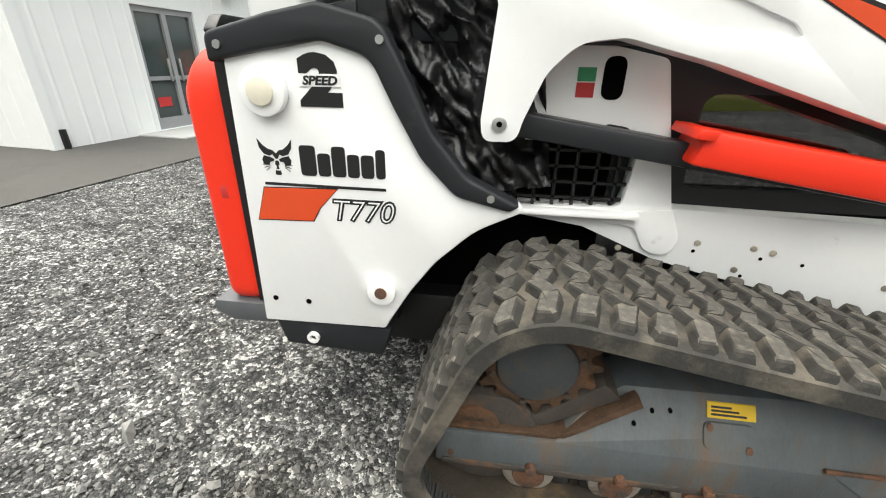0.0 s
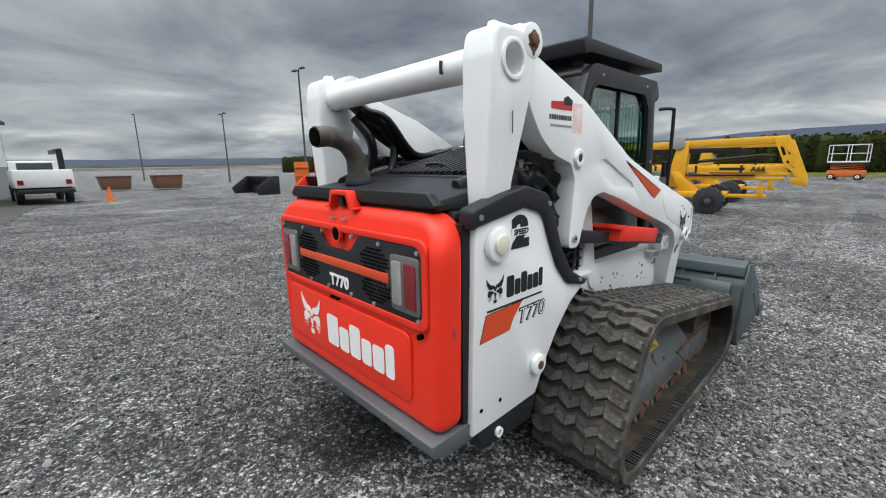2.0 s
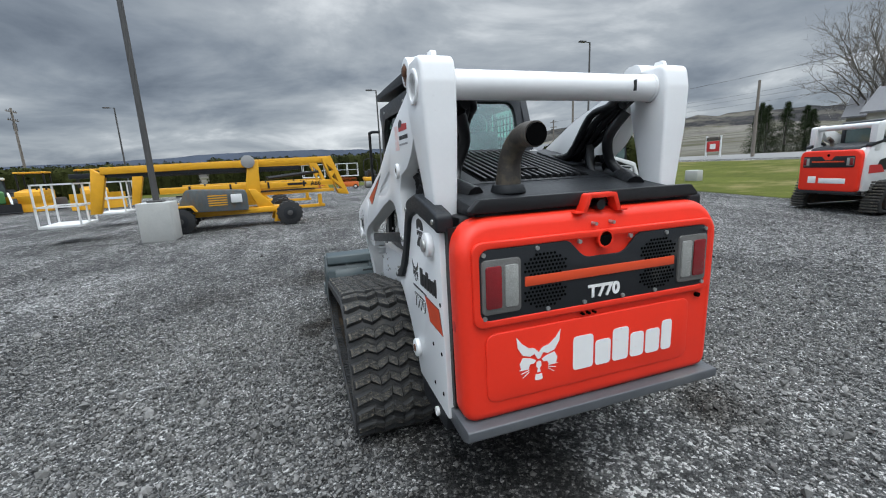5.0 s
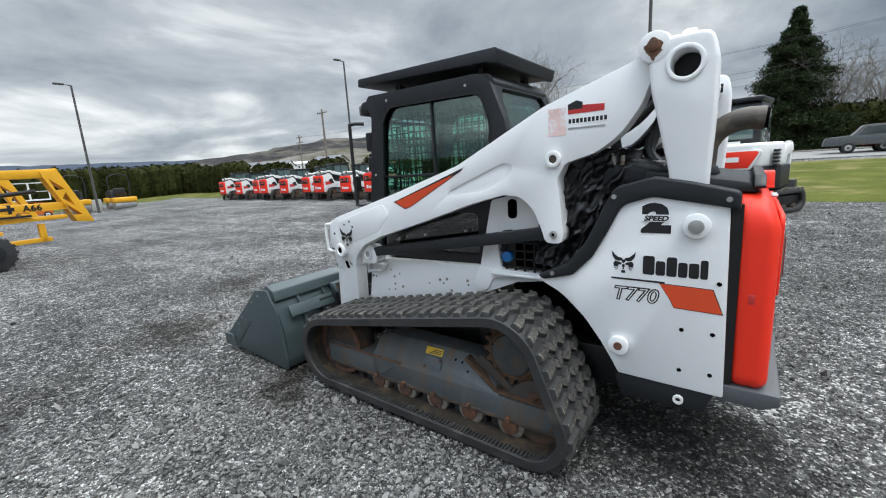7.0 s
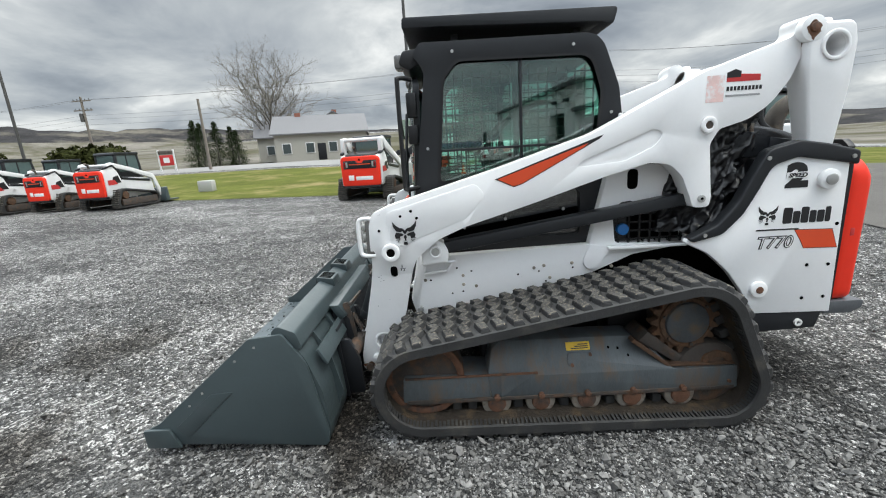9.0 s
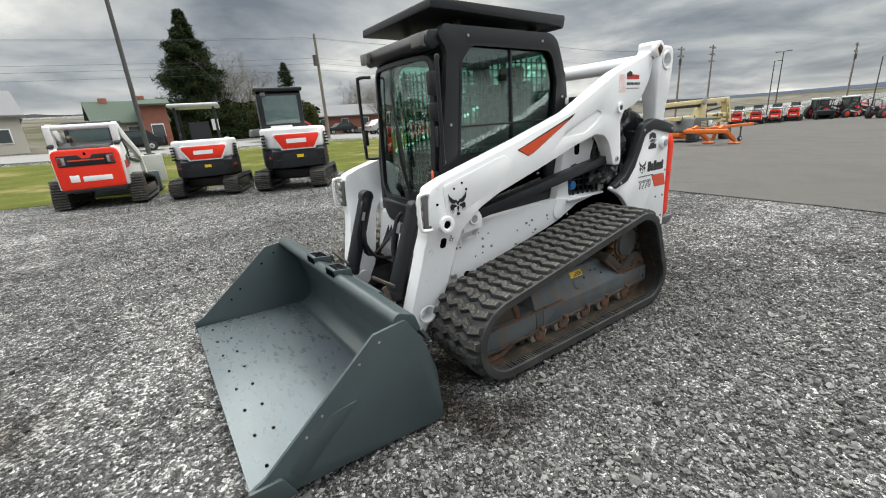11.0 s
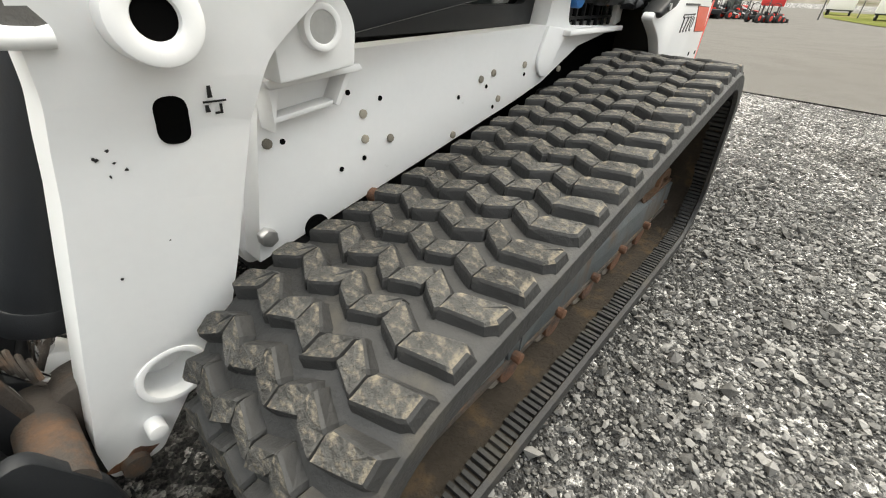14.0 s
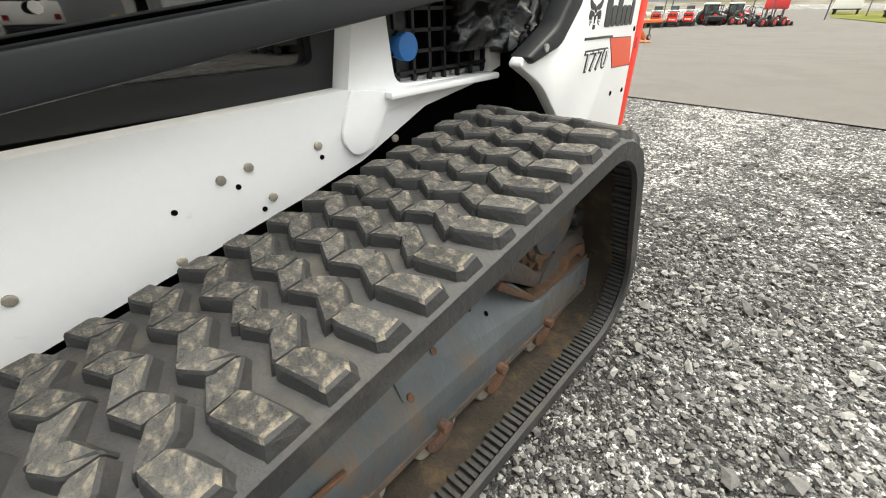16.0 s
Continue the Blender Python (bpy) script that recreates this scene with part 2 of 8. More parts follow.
M["glass"] = glass("green_tinted_glass", (0.68, 0.90, 0.83))
M["darkglass"] = glass("dark_tinted_glass", (0.10, 0.13, 0.12))

# ---- building helpers ----
def rounded(pts, seg=5):
    """A closed outline from corners (u, v) or (u, v, radius): each radius rounds its corner."""
    out, n = [], len(pts)
    for i, p in enumerate(pts):
        r = p[2] if len(p) > 2 else 0
        c = Vector(p[:2])
        if r <= 0:
            out.append(tuple(c)); continue
        a, b = Vector(pts[i - 1][:2]) - c, Vector(pts[(i + 1) % n][:2]) - c
        la, lb = a.length, b.length
        a, b = a / la, b / lb
        half = math.acos(max(-1, min(1, a.dot(b)))) / 2
        if half > 1.55:
            out.append(tuple(c)); continue
        t = min(r / math.tan(half), 0.48 * la, 0.48 * lb)
        s, e_ = c + a * t, c + b * t
        for k in range(seg + 1):
            w = k / seg
            out.append(tuple(s * (1 - w) ** 2 + c * 2 * w * (1 - w) + e_ * w * w))
    return out


def circle(u, v, r, n=24, a0=0.0):
    return [(u + r * math.cos(a0 + 2 * math.pi * k / n), v + r * math.sin(a0 + 2 * math.pi * k / n)) for k in range(n)]


AX = {"y": lambda u, v, w: (u, w, v), "x": lambda u, v, w: (w, u, v), "z": lambda u, v, w: (u, v, w)}


def finish(bm, bevel=0.0, seg=2, limit=35):
    bmesh.ops.recalc_face_normals(bm, faces=bm.faces)
    if bevel:
        edges = [ed for ed in bm.edges if len(ed.link_faces) == 2 and ed.calc_face_angle(0) > radians(28)]
        bmesh.ops.bevel(bm, geom=edges, offset=bevel, segments=seg, profile=0.5, affect="EDGES", clamp_overlap=True)
        bmesh.ops.recalc_face_normals(bm, faces=bm.faces)
    for f in bm.faces:
        f.smooth = True
    for ed in bm.edges:
        ed.smooth = len(ed.link_faces) != 2 or ed.calc_face_angle(0) < radians(limit)
    return bm


def prism(outline, w0, w1, axis="y", holes=(), bevel=0.0, seg=2, bm=None, smooth=True):
    """A plate: an outline in the plane across axis (x, z for y; y, z for x; x, y for z), from w0 to w1, with holes through it."""
    own = bmesh.new()
    f = AX[axis]
    edges = []
    for loop in (outline, *holes):
        vs = [own.verts.new(f(u, v, w0)) for u, v in loop]
        edges += [own.edges.new((vs[i - 1], vs[i])) for i in range(len(vs))]
    if holes:
        bmesh.ops.triangle_fill(own, use_beauty=True, use_dissolve=False, edges=edges)
    else:
        own.faces.new([ed.verts[1] for ed in edges])
    made = bmesh.ops.extrude_face_region(own, geom=list(own.faces))
    d = Vector(f(0, 0, w1 - w0))
    bmesh.ops.translate(own, vec=d, verts=[g for g in made["geom"] if isinstance(g, bmesh.types.BMVert)])
    finish(own, bevel, seg)
    return merge(bm, own)


def merge(bm, own):
    if bm is None:
        return own
    me = bpy.data.meshes.new("tmp")
    own.to_mesh(me); own.free()
    bm.from_mesh(me)
    bpy.data.meshes.remove(me)
    return bm


def block(x0, x1, y0, y1, z0, z1, bevel=0.0, bm=None, seg=2):
    return prism([(x0, z0), (x1, z0), (x1, z1), (x0, z1)], y0, y1, "y", bevel=bevel, bm=bm, seg=seg)


def rod(p0, p1, r, r1=None, n=16, bm=None, bevel=0.0, caps=True):
    """A round bar between two points."""
    own = bmesh.new()
    p0, p1 = Vector(p0), Vector(p1)
    d = p1 - p0
    m = Matrix.Translation((p0 + p1) / 2) @ d.to_track_quat("Z", "Y").to_matrix().to_4x4()
    bmesh.ops.create_cone(own, cap_ends=caps, segments=n, radius1=r, radius2=r if r1 is None else r1, depth=d.length, matrix=m)
    finish(own, bevel, 2, 40)
    return merge(bm, own)


def ring(c, axis, ro, ri, w0, w1, n=28, bm=None, bevel=0.0):
    return prism(circle(c[0], c[1], ro, n), w0, w1, axis, holes=[circle(c[0], c[1], ri, n)], bm=bm, bevel=bevel)


def tube(pts, r, n=10, bm=None, smooth_path=4, radii=None):
    """A bent pipe or hose through points."""
    P = [Vector(p) for p in pts]
    if smooth_path > 1 and len(P) > 2:
        Q = []
        for i in range(len(P) - 1):
            a, b, c, d = P[max(i - 1, 0)], P[i], P[i + 1], P[min(i + 2, len(P) - 1)]
            for k in range(smooth_path):
                t = k / smooth_path
                Q.append(0.5 * ((2 * b) + (c - a) * t + (2 * a - 5 * b + 4 * c - d) * t * t + (3 * b - a - 3 * c + d) * t ** 3))
        P = Q + [P[-1]]
    own = bmesh.new()
    rings, up = [], None
    for i, p in enumerate(P):
        d = (P[min(i + 1, len(P) - 1)] - P[max(i - 1, 0)]).normalized()
        if up is None:
            up = d.orthogonal().normalized()
        up = (up - d * up.dot(d)).normalized()
        side = d.cross(up)
        rr = r if radii is None else float(np.interp(i / (len(P) - 1), np.linspace(0, 1, len(radii)), radii))
        rings.append([own.verts.new(p + rr * (math.cos(a) * up + math.sin(a) * side)) for a in (2 * math.pi * k / n for k in range(n))])
    for a, b in zip(rings, rings[1:]):
        for k in range(n):
            own.faces.new((a[k], a[(k + 1) % n], b[(k + 1) % n], b[k]))
    own.faces.new(rings[0]); own.faces.new(rings[-1])
    finish(own, 0, 2, 50)
    return merge(bm, own)


ORIGIN = {}


def thing(name, label, category, at=(0, 0, 0), group="", kind=""):
    """The Empty at the base of a thing; its parts are built in world coordinates and hang on it."""
    root = new(name)
    root.empty_display_size = 0.2
    root.location = at
    ORIGIN[root] = Vector(at)
    return tagged(root, label, category, group, kind)


def mesh_of(bm, name, material):
    me = bpy.data.meshes.new(name)
    bm.to_mesh(me)
    bm.free()
    if material is not None:
        me.materials.append(M[material] if isinstance(material, str) else material)
    return me


def part(name, bm, material, parent, label="", kind=""):
    top = parent
    while top.parent:
        top = top.parent
    bm.transform(Matrix.Translation(-ORIGIN.get(top, Vector())))
    ob = new(name, mesh_of(bm, name, material))
    ob.parent = parent
    return tagged(ob, label, kind=kind)


def single(name, bm, material, label, category, group="", kind="", at=None):
    """A thing of one mesh, built in world coordinates, with its origin at its base."""
    if at is None:
        co = [v.co for v in bm.verts]
        at = (sum(c.x for c in co) / len(co), sum(c.y for c in co) / len(co), min(c.z for c in co))
    bm.transform(Matrix.Translation(-Vector(at)))
    ob = new(name, mesh_of(bm, name, material))
    ob.location = at
    return tagged(ob, label, category, group, kind)


def piece(name, me, parent, m):
    """One of many alike pieces on shared mesh data."""
    ob = new(name, me)
    ob.parent = parent
    ob.matrix_basis = m
    return ob


def lettering(text, size, m, squeeze=1.0, depth=0.002, bold=0.0, slant=0.0):
    """Writing as a mesh, in the built-in font: m lays its plane (x along the line, y up) into the world."""
    cu = bpy.data.curves.new("lettering", "FONT")
    cu.body, cu.size, cu.extrude, cu.offset, cu.align_x = text, size, depth / 2, bold, "CENTER"
    cu.resolution_u, cu.shear = 3, slant
    ob = bpy.data.objects.new("lettering", cu)
    scene.collection.objects.link(ob)
    bpy.context.view_layer.update()
    me = bpy.data.meshes.new_from_object(ob.evaluated_get(bpy.context.evaluated_depsgraph_get()))
    bpy.data.objects.remove(ob); bpy.data.curves.remove(cu)
    bm = bmesh.new()
    bm.from_mesh(me)
    bpy.data.meshes.remove(me)
    bm.transform(m @ Matrix.Diagonal((squeeze, 1, 1, 1)))
    return bm


def facing(side, x, y, z):
    """A frame for decals on a side of the machine: 'l', 'r' or 'b' (rear)."""
    cols = {"l": ((-1, 0, 0), (0, 0, 1), (0, 1, 0)), "r": ((1, 0, 0), (0, 0, 1), (0, -1, 0)), "b": ((0, -1, 0), (0, 0, 1), (-1, 0, 0))}[side]
    m = Matrix((cols[0], cols[1], cols[2])).transposed().to_4x4()
    return Matrix.Translation((x, y, z)) @ m


def flat(outlines, m, depth=0.002):
    """Plain flat shapes laid into the world by m."""
    bm = bmesh.new()
    for o in outlines:
        prism(o, -depth / 2, depth / 2, "z", bm=bm)
    bm.transform(m)
    return bm


def bars(w, h):
    """A wordmark as plain blocks: six upright ones of uneven height."""
    out, x = [], -w / 2
    for k, (ww, hh) in enumerate(((0.19, 1.0), (0.15, 0.76), (0.16, 1.0), (0.14, 0.76), (0.15, 0.76), (0.11, 0.95))):
        r = 0.12 * h
        out.append(rounded([(x, 0, r), (x + ww * w, 0, r), (x + ww * w, hh * h, r), (x, hh * h, r)], 3))
        x += (ww + 0.02) * w
    return out


def emblem(s):
    """A plain two-eared badge of a few flat shapes, s high."""
    half = [[(0, .10), (.10, .20), (.22, .22), (.38, .34), (.50, .50), (.47, .26), (.36, .09), (.20, .04), (.10, .08), (.03, -.04), (0, -.04)],
            [(.16, -.01), (.36, .04), (.43, -.08), (.40, -.20), (.24, -.22), (.20, -.13), (.10, -.12), (.07, -.06)],
            [(0, -.09), (.05, -.11), (.06, -.20), (.02, -.25), (.04, -.33), (0, -.33)],
            [(0, -.38), (.07, -.37), (.09, -.48), (.05, -.50), (0, -.50)]]
    out = []
    for o in half:
        out.append([(u * s, v * s) for u, v in o])
        out.append([(-u * s, v * s) for u, v in reversed(o)])
    for k in range(3):
        y = -.21 - .035 * k
        for q in (1, -1):
            w = [(.22, y), (.44 - .04 * k, y - .05 * k), (.44 - .04 * k, y - .05 * k - .012), (.22, y - .016)]
            w = [(q * u * s, v * s) for u, v in w]
            out.append(w if q > 0 else w[::-1])
    return out

# ---- ground ----
def gravel_material():
    m = bpy.data.materials.new("grey_gravel")
    m.use_nodes = True
    n, l = m.node_tree.nodes, m.node_tree.links
    b = n["Principled BSDF"]
    tc = n.new("ShaderNodeTexCoord")

    def vor(s):
        v = n.new("ShaderNodeTexVoronoi"); v.inputs["Scale"].default_value = s
        l.new(tc.outputs["Object"], v.inputs["Vector"])
        return v

    def noi(s, d=4):
        v = n.new("ShaderNodeTexNoise"); v.inputs["Scale"].default_value, v.inputs["Detail"].default_value = s, d
        l.new(tc.outputs["Object"], v.inputs["Vector"])
        return v.outputs["Fac"]

    def math_(op, a, c):
        k = n.new("ShaderNodeMath"); k.operation = op
        for i, v in enumerate((a, c)):
            if isinstance(v, (int, float)):
                k.inputs[i].default_value = v
            else:
                l.new(v, k.inputs[i])
        return k.outputs[0]
    coarse, fine = vor(60), vor(140)
    sep1, sep2 = n.new("ShaderNodeSeparateColor"), n.new("ShaderNodeSeparateColor")
    l.new(coarse.outputs["Color"], sep1.inputs[0]); l.new(fine.outputs["Color"], sep2.inputs[0])
    pick = math_("MULTIPLY", math_("POWER", sep1.outputs[0], 2.2), 0.75)
    tone = math_("ADD", math_("MULTIPLY", sep2.outputs[0], 0.45), pick)
    tone = math_("ADD", tone, math_("MULTIPLY", math_("SUBTRACT", noi(0.35, 5), 0.5), 0.75))
    tone = math_("ADD", tone, math_("MULTIPLY", math_("SUBTRACT", noi(2.2, 4), 0.5), 0.5))
    mp = n.new("ShaderNodeMapping"); mp.inputs["Scale"].default_value, mp.inputs["Rotation"].default_value = (0.16, 1.5, 1), (0, 0, 0.5)
    l.new(tc.outputs["Object"], mp.inputs["Vector"])
    ruts = n.new("ShaderNodeTexNoise"); ruts.inputs["Scale"].default_value, ruts.inputs["Detail"].default_value = 1.1, 6.0
    l.new(mp.outputs[0], ruts.inputs["Vector"])
    tone = math_("ADD", tone, math_("MULTIPLY", math_("SUBTRACT", ruts.outputs["Fac"], 0.5), 0.55))
    lumps = vor(17)
    sep3 = n.new("ShaderNodeSeparateColor"); l.new(lumps.outputs["Color"], sep3.inputs[0])
    tone = math_("ADD", tone, math_("MULTIPLY", math_("SUBTRACT", sep3.outputs[1], 0.5), 0.34))
    tone = math_("ADD", tone, math_("MULTIPLY", math_("SUBTRACT", noi(9.0, 5), 0.5), 0.55))
    ramp = n.new("ShaderNodeValToRGB")
    c = ramp.color_ramp
    c.elements[0].position, c.elements[0].color = 0.08, (0.030, 0.030, 0.030, 1)
    c.elements[1].position, c.elements[1].color = 1.0, (0.58, 0.57, 0.55, 1)
    k = c.elements.new(0.42); k.color = (0.080, 0.080, 0.079, 1)
    k = c.elements.new(0.74); k.color = (0.180, 0.177, 0.171, 1)
    l.new(tone, ramp.inputs[0])
    l.new(ramp.outputs[0], b.inputs["Base Color"])
    b.inputs["Roughness"].default_value = 0.85
    b.inputs["Specular IOR Level"].default_value = 0.15
    h = math_("ADD", math_("MULTIPLY", coarse.outputs["Distance"], -1.0), math_("MULTIPLY", fine.outputs["Distance"], -0.6))
    bp = n.new("ShaderNodeBump"); bp.inputs["Strength"].default_value, bp.inputs["Distance"].default_value = 0.9, 0.02
    l.new(h, bp.inputs["Height"]); l.new(bp.outputs[0], b.inputs["Normal"])
    return m


M["gravel"] = gravel_material()
M["stone"] = mat("loose_stones", (0.168, 0.164, 0.156), 0.85, spec=0.25, vary=0.3, scale=60, island=1.15, bump=0.3, bump_scale=120)


def darken_spots(m, spots):
    """Darker spots with ragged outlines on a ground material, some of them damp mud: x, y, radius, strength."""
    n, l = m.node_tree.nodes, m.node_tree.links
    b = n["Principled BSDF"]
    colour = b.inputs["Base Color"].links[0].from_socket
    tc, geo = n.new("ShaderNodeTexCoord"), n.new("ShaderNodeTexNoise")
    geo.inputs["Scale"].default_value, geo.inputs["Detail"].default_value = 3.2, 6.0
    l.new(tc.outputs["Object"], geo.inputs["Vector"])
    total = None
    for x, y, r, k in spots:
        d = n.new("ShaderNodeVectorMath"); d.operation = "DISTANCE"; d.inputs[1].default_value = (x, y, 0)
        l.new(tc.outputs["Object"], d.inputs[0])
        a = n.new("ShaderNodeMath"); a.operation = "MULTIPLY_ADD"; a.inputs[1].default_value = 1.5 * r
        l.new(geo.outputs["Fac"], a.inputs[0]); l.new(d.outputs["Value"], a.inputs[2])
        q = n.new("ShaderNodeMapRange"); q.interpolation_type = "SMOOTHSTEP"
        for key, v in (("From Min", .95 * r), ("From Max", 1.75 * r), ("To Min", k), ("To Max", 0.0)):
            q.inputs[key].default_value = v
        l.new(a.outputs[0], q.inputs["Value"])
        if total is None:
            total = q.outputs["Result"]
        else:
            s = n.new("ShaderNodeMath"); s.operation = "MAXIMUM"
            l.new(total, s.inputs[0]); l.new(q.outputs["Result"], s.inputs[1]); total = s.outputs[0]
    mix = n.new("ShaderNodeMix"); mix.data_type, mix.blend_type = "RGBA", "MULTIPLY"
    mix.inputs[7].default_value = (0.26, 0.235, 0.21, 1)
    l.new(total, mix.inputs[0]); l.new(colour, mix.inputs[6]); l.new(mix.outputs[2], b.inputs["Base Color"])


# mud by the bucket and track front; darker ground under the belly too
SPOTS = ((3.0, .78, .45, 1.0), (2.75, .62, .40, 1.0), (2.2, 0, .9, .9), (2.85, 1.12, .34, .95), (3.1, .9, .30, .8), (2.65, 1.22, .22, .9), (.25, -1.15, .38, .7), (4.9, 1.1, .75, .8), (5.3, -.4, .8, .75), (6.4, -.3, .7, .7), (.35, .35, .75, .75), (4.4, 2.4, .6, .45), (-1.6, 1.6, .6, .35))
darken_spots(M["gravel"], SPOTS); darken_spots(M["stone"], SPOTS)
M["asphalt"] = mat("worn_asphalt", (0.088, 0.083, 0.077), 0.9, spec=0.2, vary=0.14, scale=0.5, bump=0.4, bump_scale=160, dirt=(0.085, 0.08, 0.075), dirt_at=0.55, dirt_scale=0.7)
M["grass"] = mat("winter_grass", (0.080, 0.090, 0.020), 0.95, spec=0.05, vary=0.5, scale=0.7, bump=0.6, bump_scale=30, dirt=(0.19, 0.155, 0.075), dirt_at=0.57, dirt_scale=0.35)
M["road"] = mat("pale_road", (0.21, 0.207, 0.20), 0.9, spec=0.2, vary=0.1, scale=0.4)
M["concrete"] = mat("concrete", (0.42, 0.42, 0.40), 0.8, vary=0.12, scale=3, bump=0.2, bump_scale=40)


def land(x, y):
    """How far the land stands above the ground under the loader: it climbs gently towards the road and falls away over the lot."""
    k = min(1.0, max(0.0, (-y - 4) / 5))
    lot = 1.0 if x < -22 else min(1.0, max(0.0, (3.6 - y) / 1.6))
    fall = -.030 * min(37.0, max(0.0, -x - 8)) * lot
    rise = fall + .022 * min(12.0, max(0.0, x - 4)) * k * k * (3 - 2 * k)
    return rise + (.042 * min(26.0, max(0.0, -y - 15)) + .06 * max(0.0, -y - 60)) * min(1.0, max(0.0, (x + 60) / 40))


def drape(pts, lift, step=4.0):
    """A surface with that outline laid over the land."""
    bm = bmesh.new()
    bm.faces.new([bm.verts.new((x, y, 0)) for x, y in pts])
    for i, key in enumerate("xy"):
        lo, hi = min(p[i] for p in pts), max(p[i] for p in pts)
        lo_c, hi_c = max(lo, -80.0), min(hi, 80.0)
        c = lo_c + step
        while c < hi_c:
            no = (1, 0, 0) if i == 0 else (0, 1, 0)
            co = (c, 0, 0) if i == 0 else (0, c, 0)
            bmesh.ops.bisect_plane(bm, geom=bm.verts[:] + bm.edges[:] + bm.faces[:], plane_co=co, plane_no=no)
            c += step
    for v in bm.verts:
        v.co.z = land(v.co.x, v.co.y) + lift
    bmesh.ops.recalc_face_normals(bm, faces=bm.faces)
    for f in bm.faces:
        f.smooth = True
        if f.normal.z < 0:
            f.normal_flip()
    return bm


def land_sheet():
    bm = bmesh.new()
    steps = [-900, -400, -200, -120] + list(range(-80, 82, 2)) + [120, 200, 400, 900]
    rows = [[bm.verts.new((x, y, land(x, y))) for x in steps] for y in steps]
    for r0, r1 in zip(rows, rows[1:]):
        for i in range(len(steps) - 1):
            bm.faces.new((r0[i], r0[i + 1], r1[i + 1], r1[i])).smooth = True
    return bm


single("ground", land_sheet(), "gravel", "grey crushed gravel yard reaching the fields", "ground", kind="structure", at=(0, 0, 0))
EDGE = [(-6, -16), (-3.9, -2.0), (-3.70, 1.0), (-3.45, 3), (-3.15, 6), (-2.75, 10), (-2.0, 16), (-1.3, 24), (-.5, 34)]
single("pavement", drape([(-170, -16)] + EDGE + [(-170, 34)], 0.014, 2.0), "asphalt", "worn brown-grey asphalt lane beside the gravel", "asphalt lane", kind="structure", at=(-5, 0, 0))

# loose stones, thickest where the camera passes
def stones(n, seed, reach, middle, most):
    rng = np.random.default_rng(seed)
    base = np.array([(0, 0, 1), (.89, 0, .45), (.28, .85, .45), (-.72, .53, .45), (-.72, -.53, .45), (.28, -.85, .45), (0, 0, -.4)])
    tri = np.array([(0, 1, 2), (0, 2, 3), (0, 3, 4), (0, 4, 5), (0, 5, 1), (6, 2, 1), (6, 3, 2), (6, 4, 3), (6, 5, 4), (6, 1, 5)])
    ang = rng.uniform(0, 2 * np.pi, n)
    near = rng.beta(1.1, 2.3, n) * reach
    side = rng.uniform(0, 1, n)
    # a band round the outline of the machine
    per = side * 11.0
    x = np.where(per < 3.6, per - 0.2, np.where(per < 5.6, 3.4 + near, np.where(per < 9.2, 3.4 - (per - 5.6), -0.2 - near)))
    y = np.where(per < 3.6, -0.9 - near, np.where(per < 5.6, ((per - 3.6) * 4.2 - 4.2) * (1 + near * .14 * (reach > 6)), np.where(per < 9.2, 0.9 + near, ((per - 9.2) * 4.4 - 4.2) * (1 + near * .14 * (reach > 6)))))
    x = np.where(reach > 6, 1.6 + (x - 1.6) * (1 + near * .14 * ((per < 3.6) | ((per >= 5.6) & (per < 9.2)))), x)
    x, y = x + rng.normal(0, .25, n), y + rng.normal(0, .25, n)
    keep = (x > -3.3) & ((reach < 6) | (y > -12.3))
    x, y, ang = x[keep], y[keep], ang[keep]
    n = len(x)
    size = np.clip(rng.lognormal(middle, 0.42, n), 0.004, most)
    sc = size[:, None] * rng.uniform(0.55, 1.3, (n, 3)) * (1, 1, 1.05)
    v = base[None] * rng.uniform(0.75, 1.25, (n, 7, 1)) * sc[:, None]
    ca, sa = np.cos(ang)[:, None], np.sin(ang)[:, None]
    tilt = rng.uniform(-1.0, 1.0, (n, 1))
    vx, vy, vz = v[..., 0], v[..., 1], v[..., 2]
    vx, vz = vx + tilt * vz, vz - tilt * vx
    V = np.stack([vx * ca - vy * sa + x[:, None], vx * sa + vy * ca + y[:, None], vz + size[:, None] * 0.25 + np.array([land(a, b) for a, b in zip(x, y)])[:, None]], -1).reshape(-1, 3)
    F = (tri[None] + 7 * np.arange(n)[:, None, None]).reshape(-1, 3)
    me = bpy.data.meshes.new("loose_stones")
    me.from_pydata(V.tolist(), [], F.tolist())
    me.materials.append(M["stone"])
    ob = new("loose_stones", me)
    return tagged(ob, "loose grey and pale crushed stones on the yard", "gravel", kind="stuff")


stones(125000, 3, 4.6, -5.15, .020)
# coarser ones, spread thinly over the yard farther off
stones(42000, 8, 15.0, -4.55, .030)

# ---- the track loader ----
loader = thing("track_loader", "white compact track loader with red tailgate and worn rubber tracks", "track loader", at=(1.5, 0, 0))
SIDES = (("l", 1), ("r", -1))


def mirror(bm, s):
    """Built for the left side; s = -1 turns it into the right one."""
    if s < 0:
        bm.transform(Matrix.Diagonal((1, -1, 1, 1)))
        bmesh.ops.reverse_faces(bm, faces=bm.faces)
    return bm


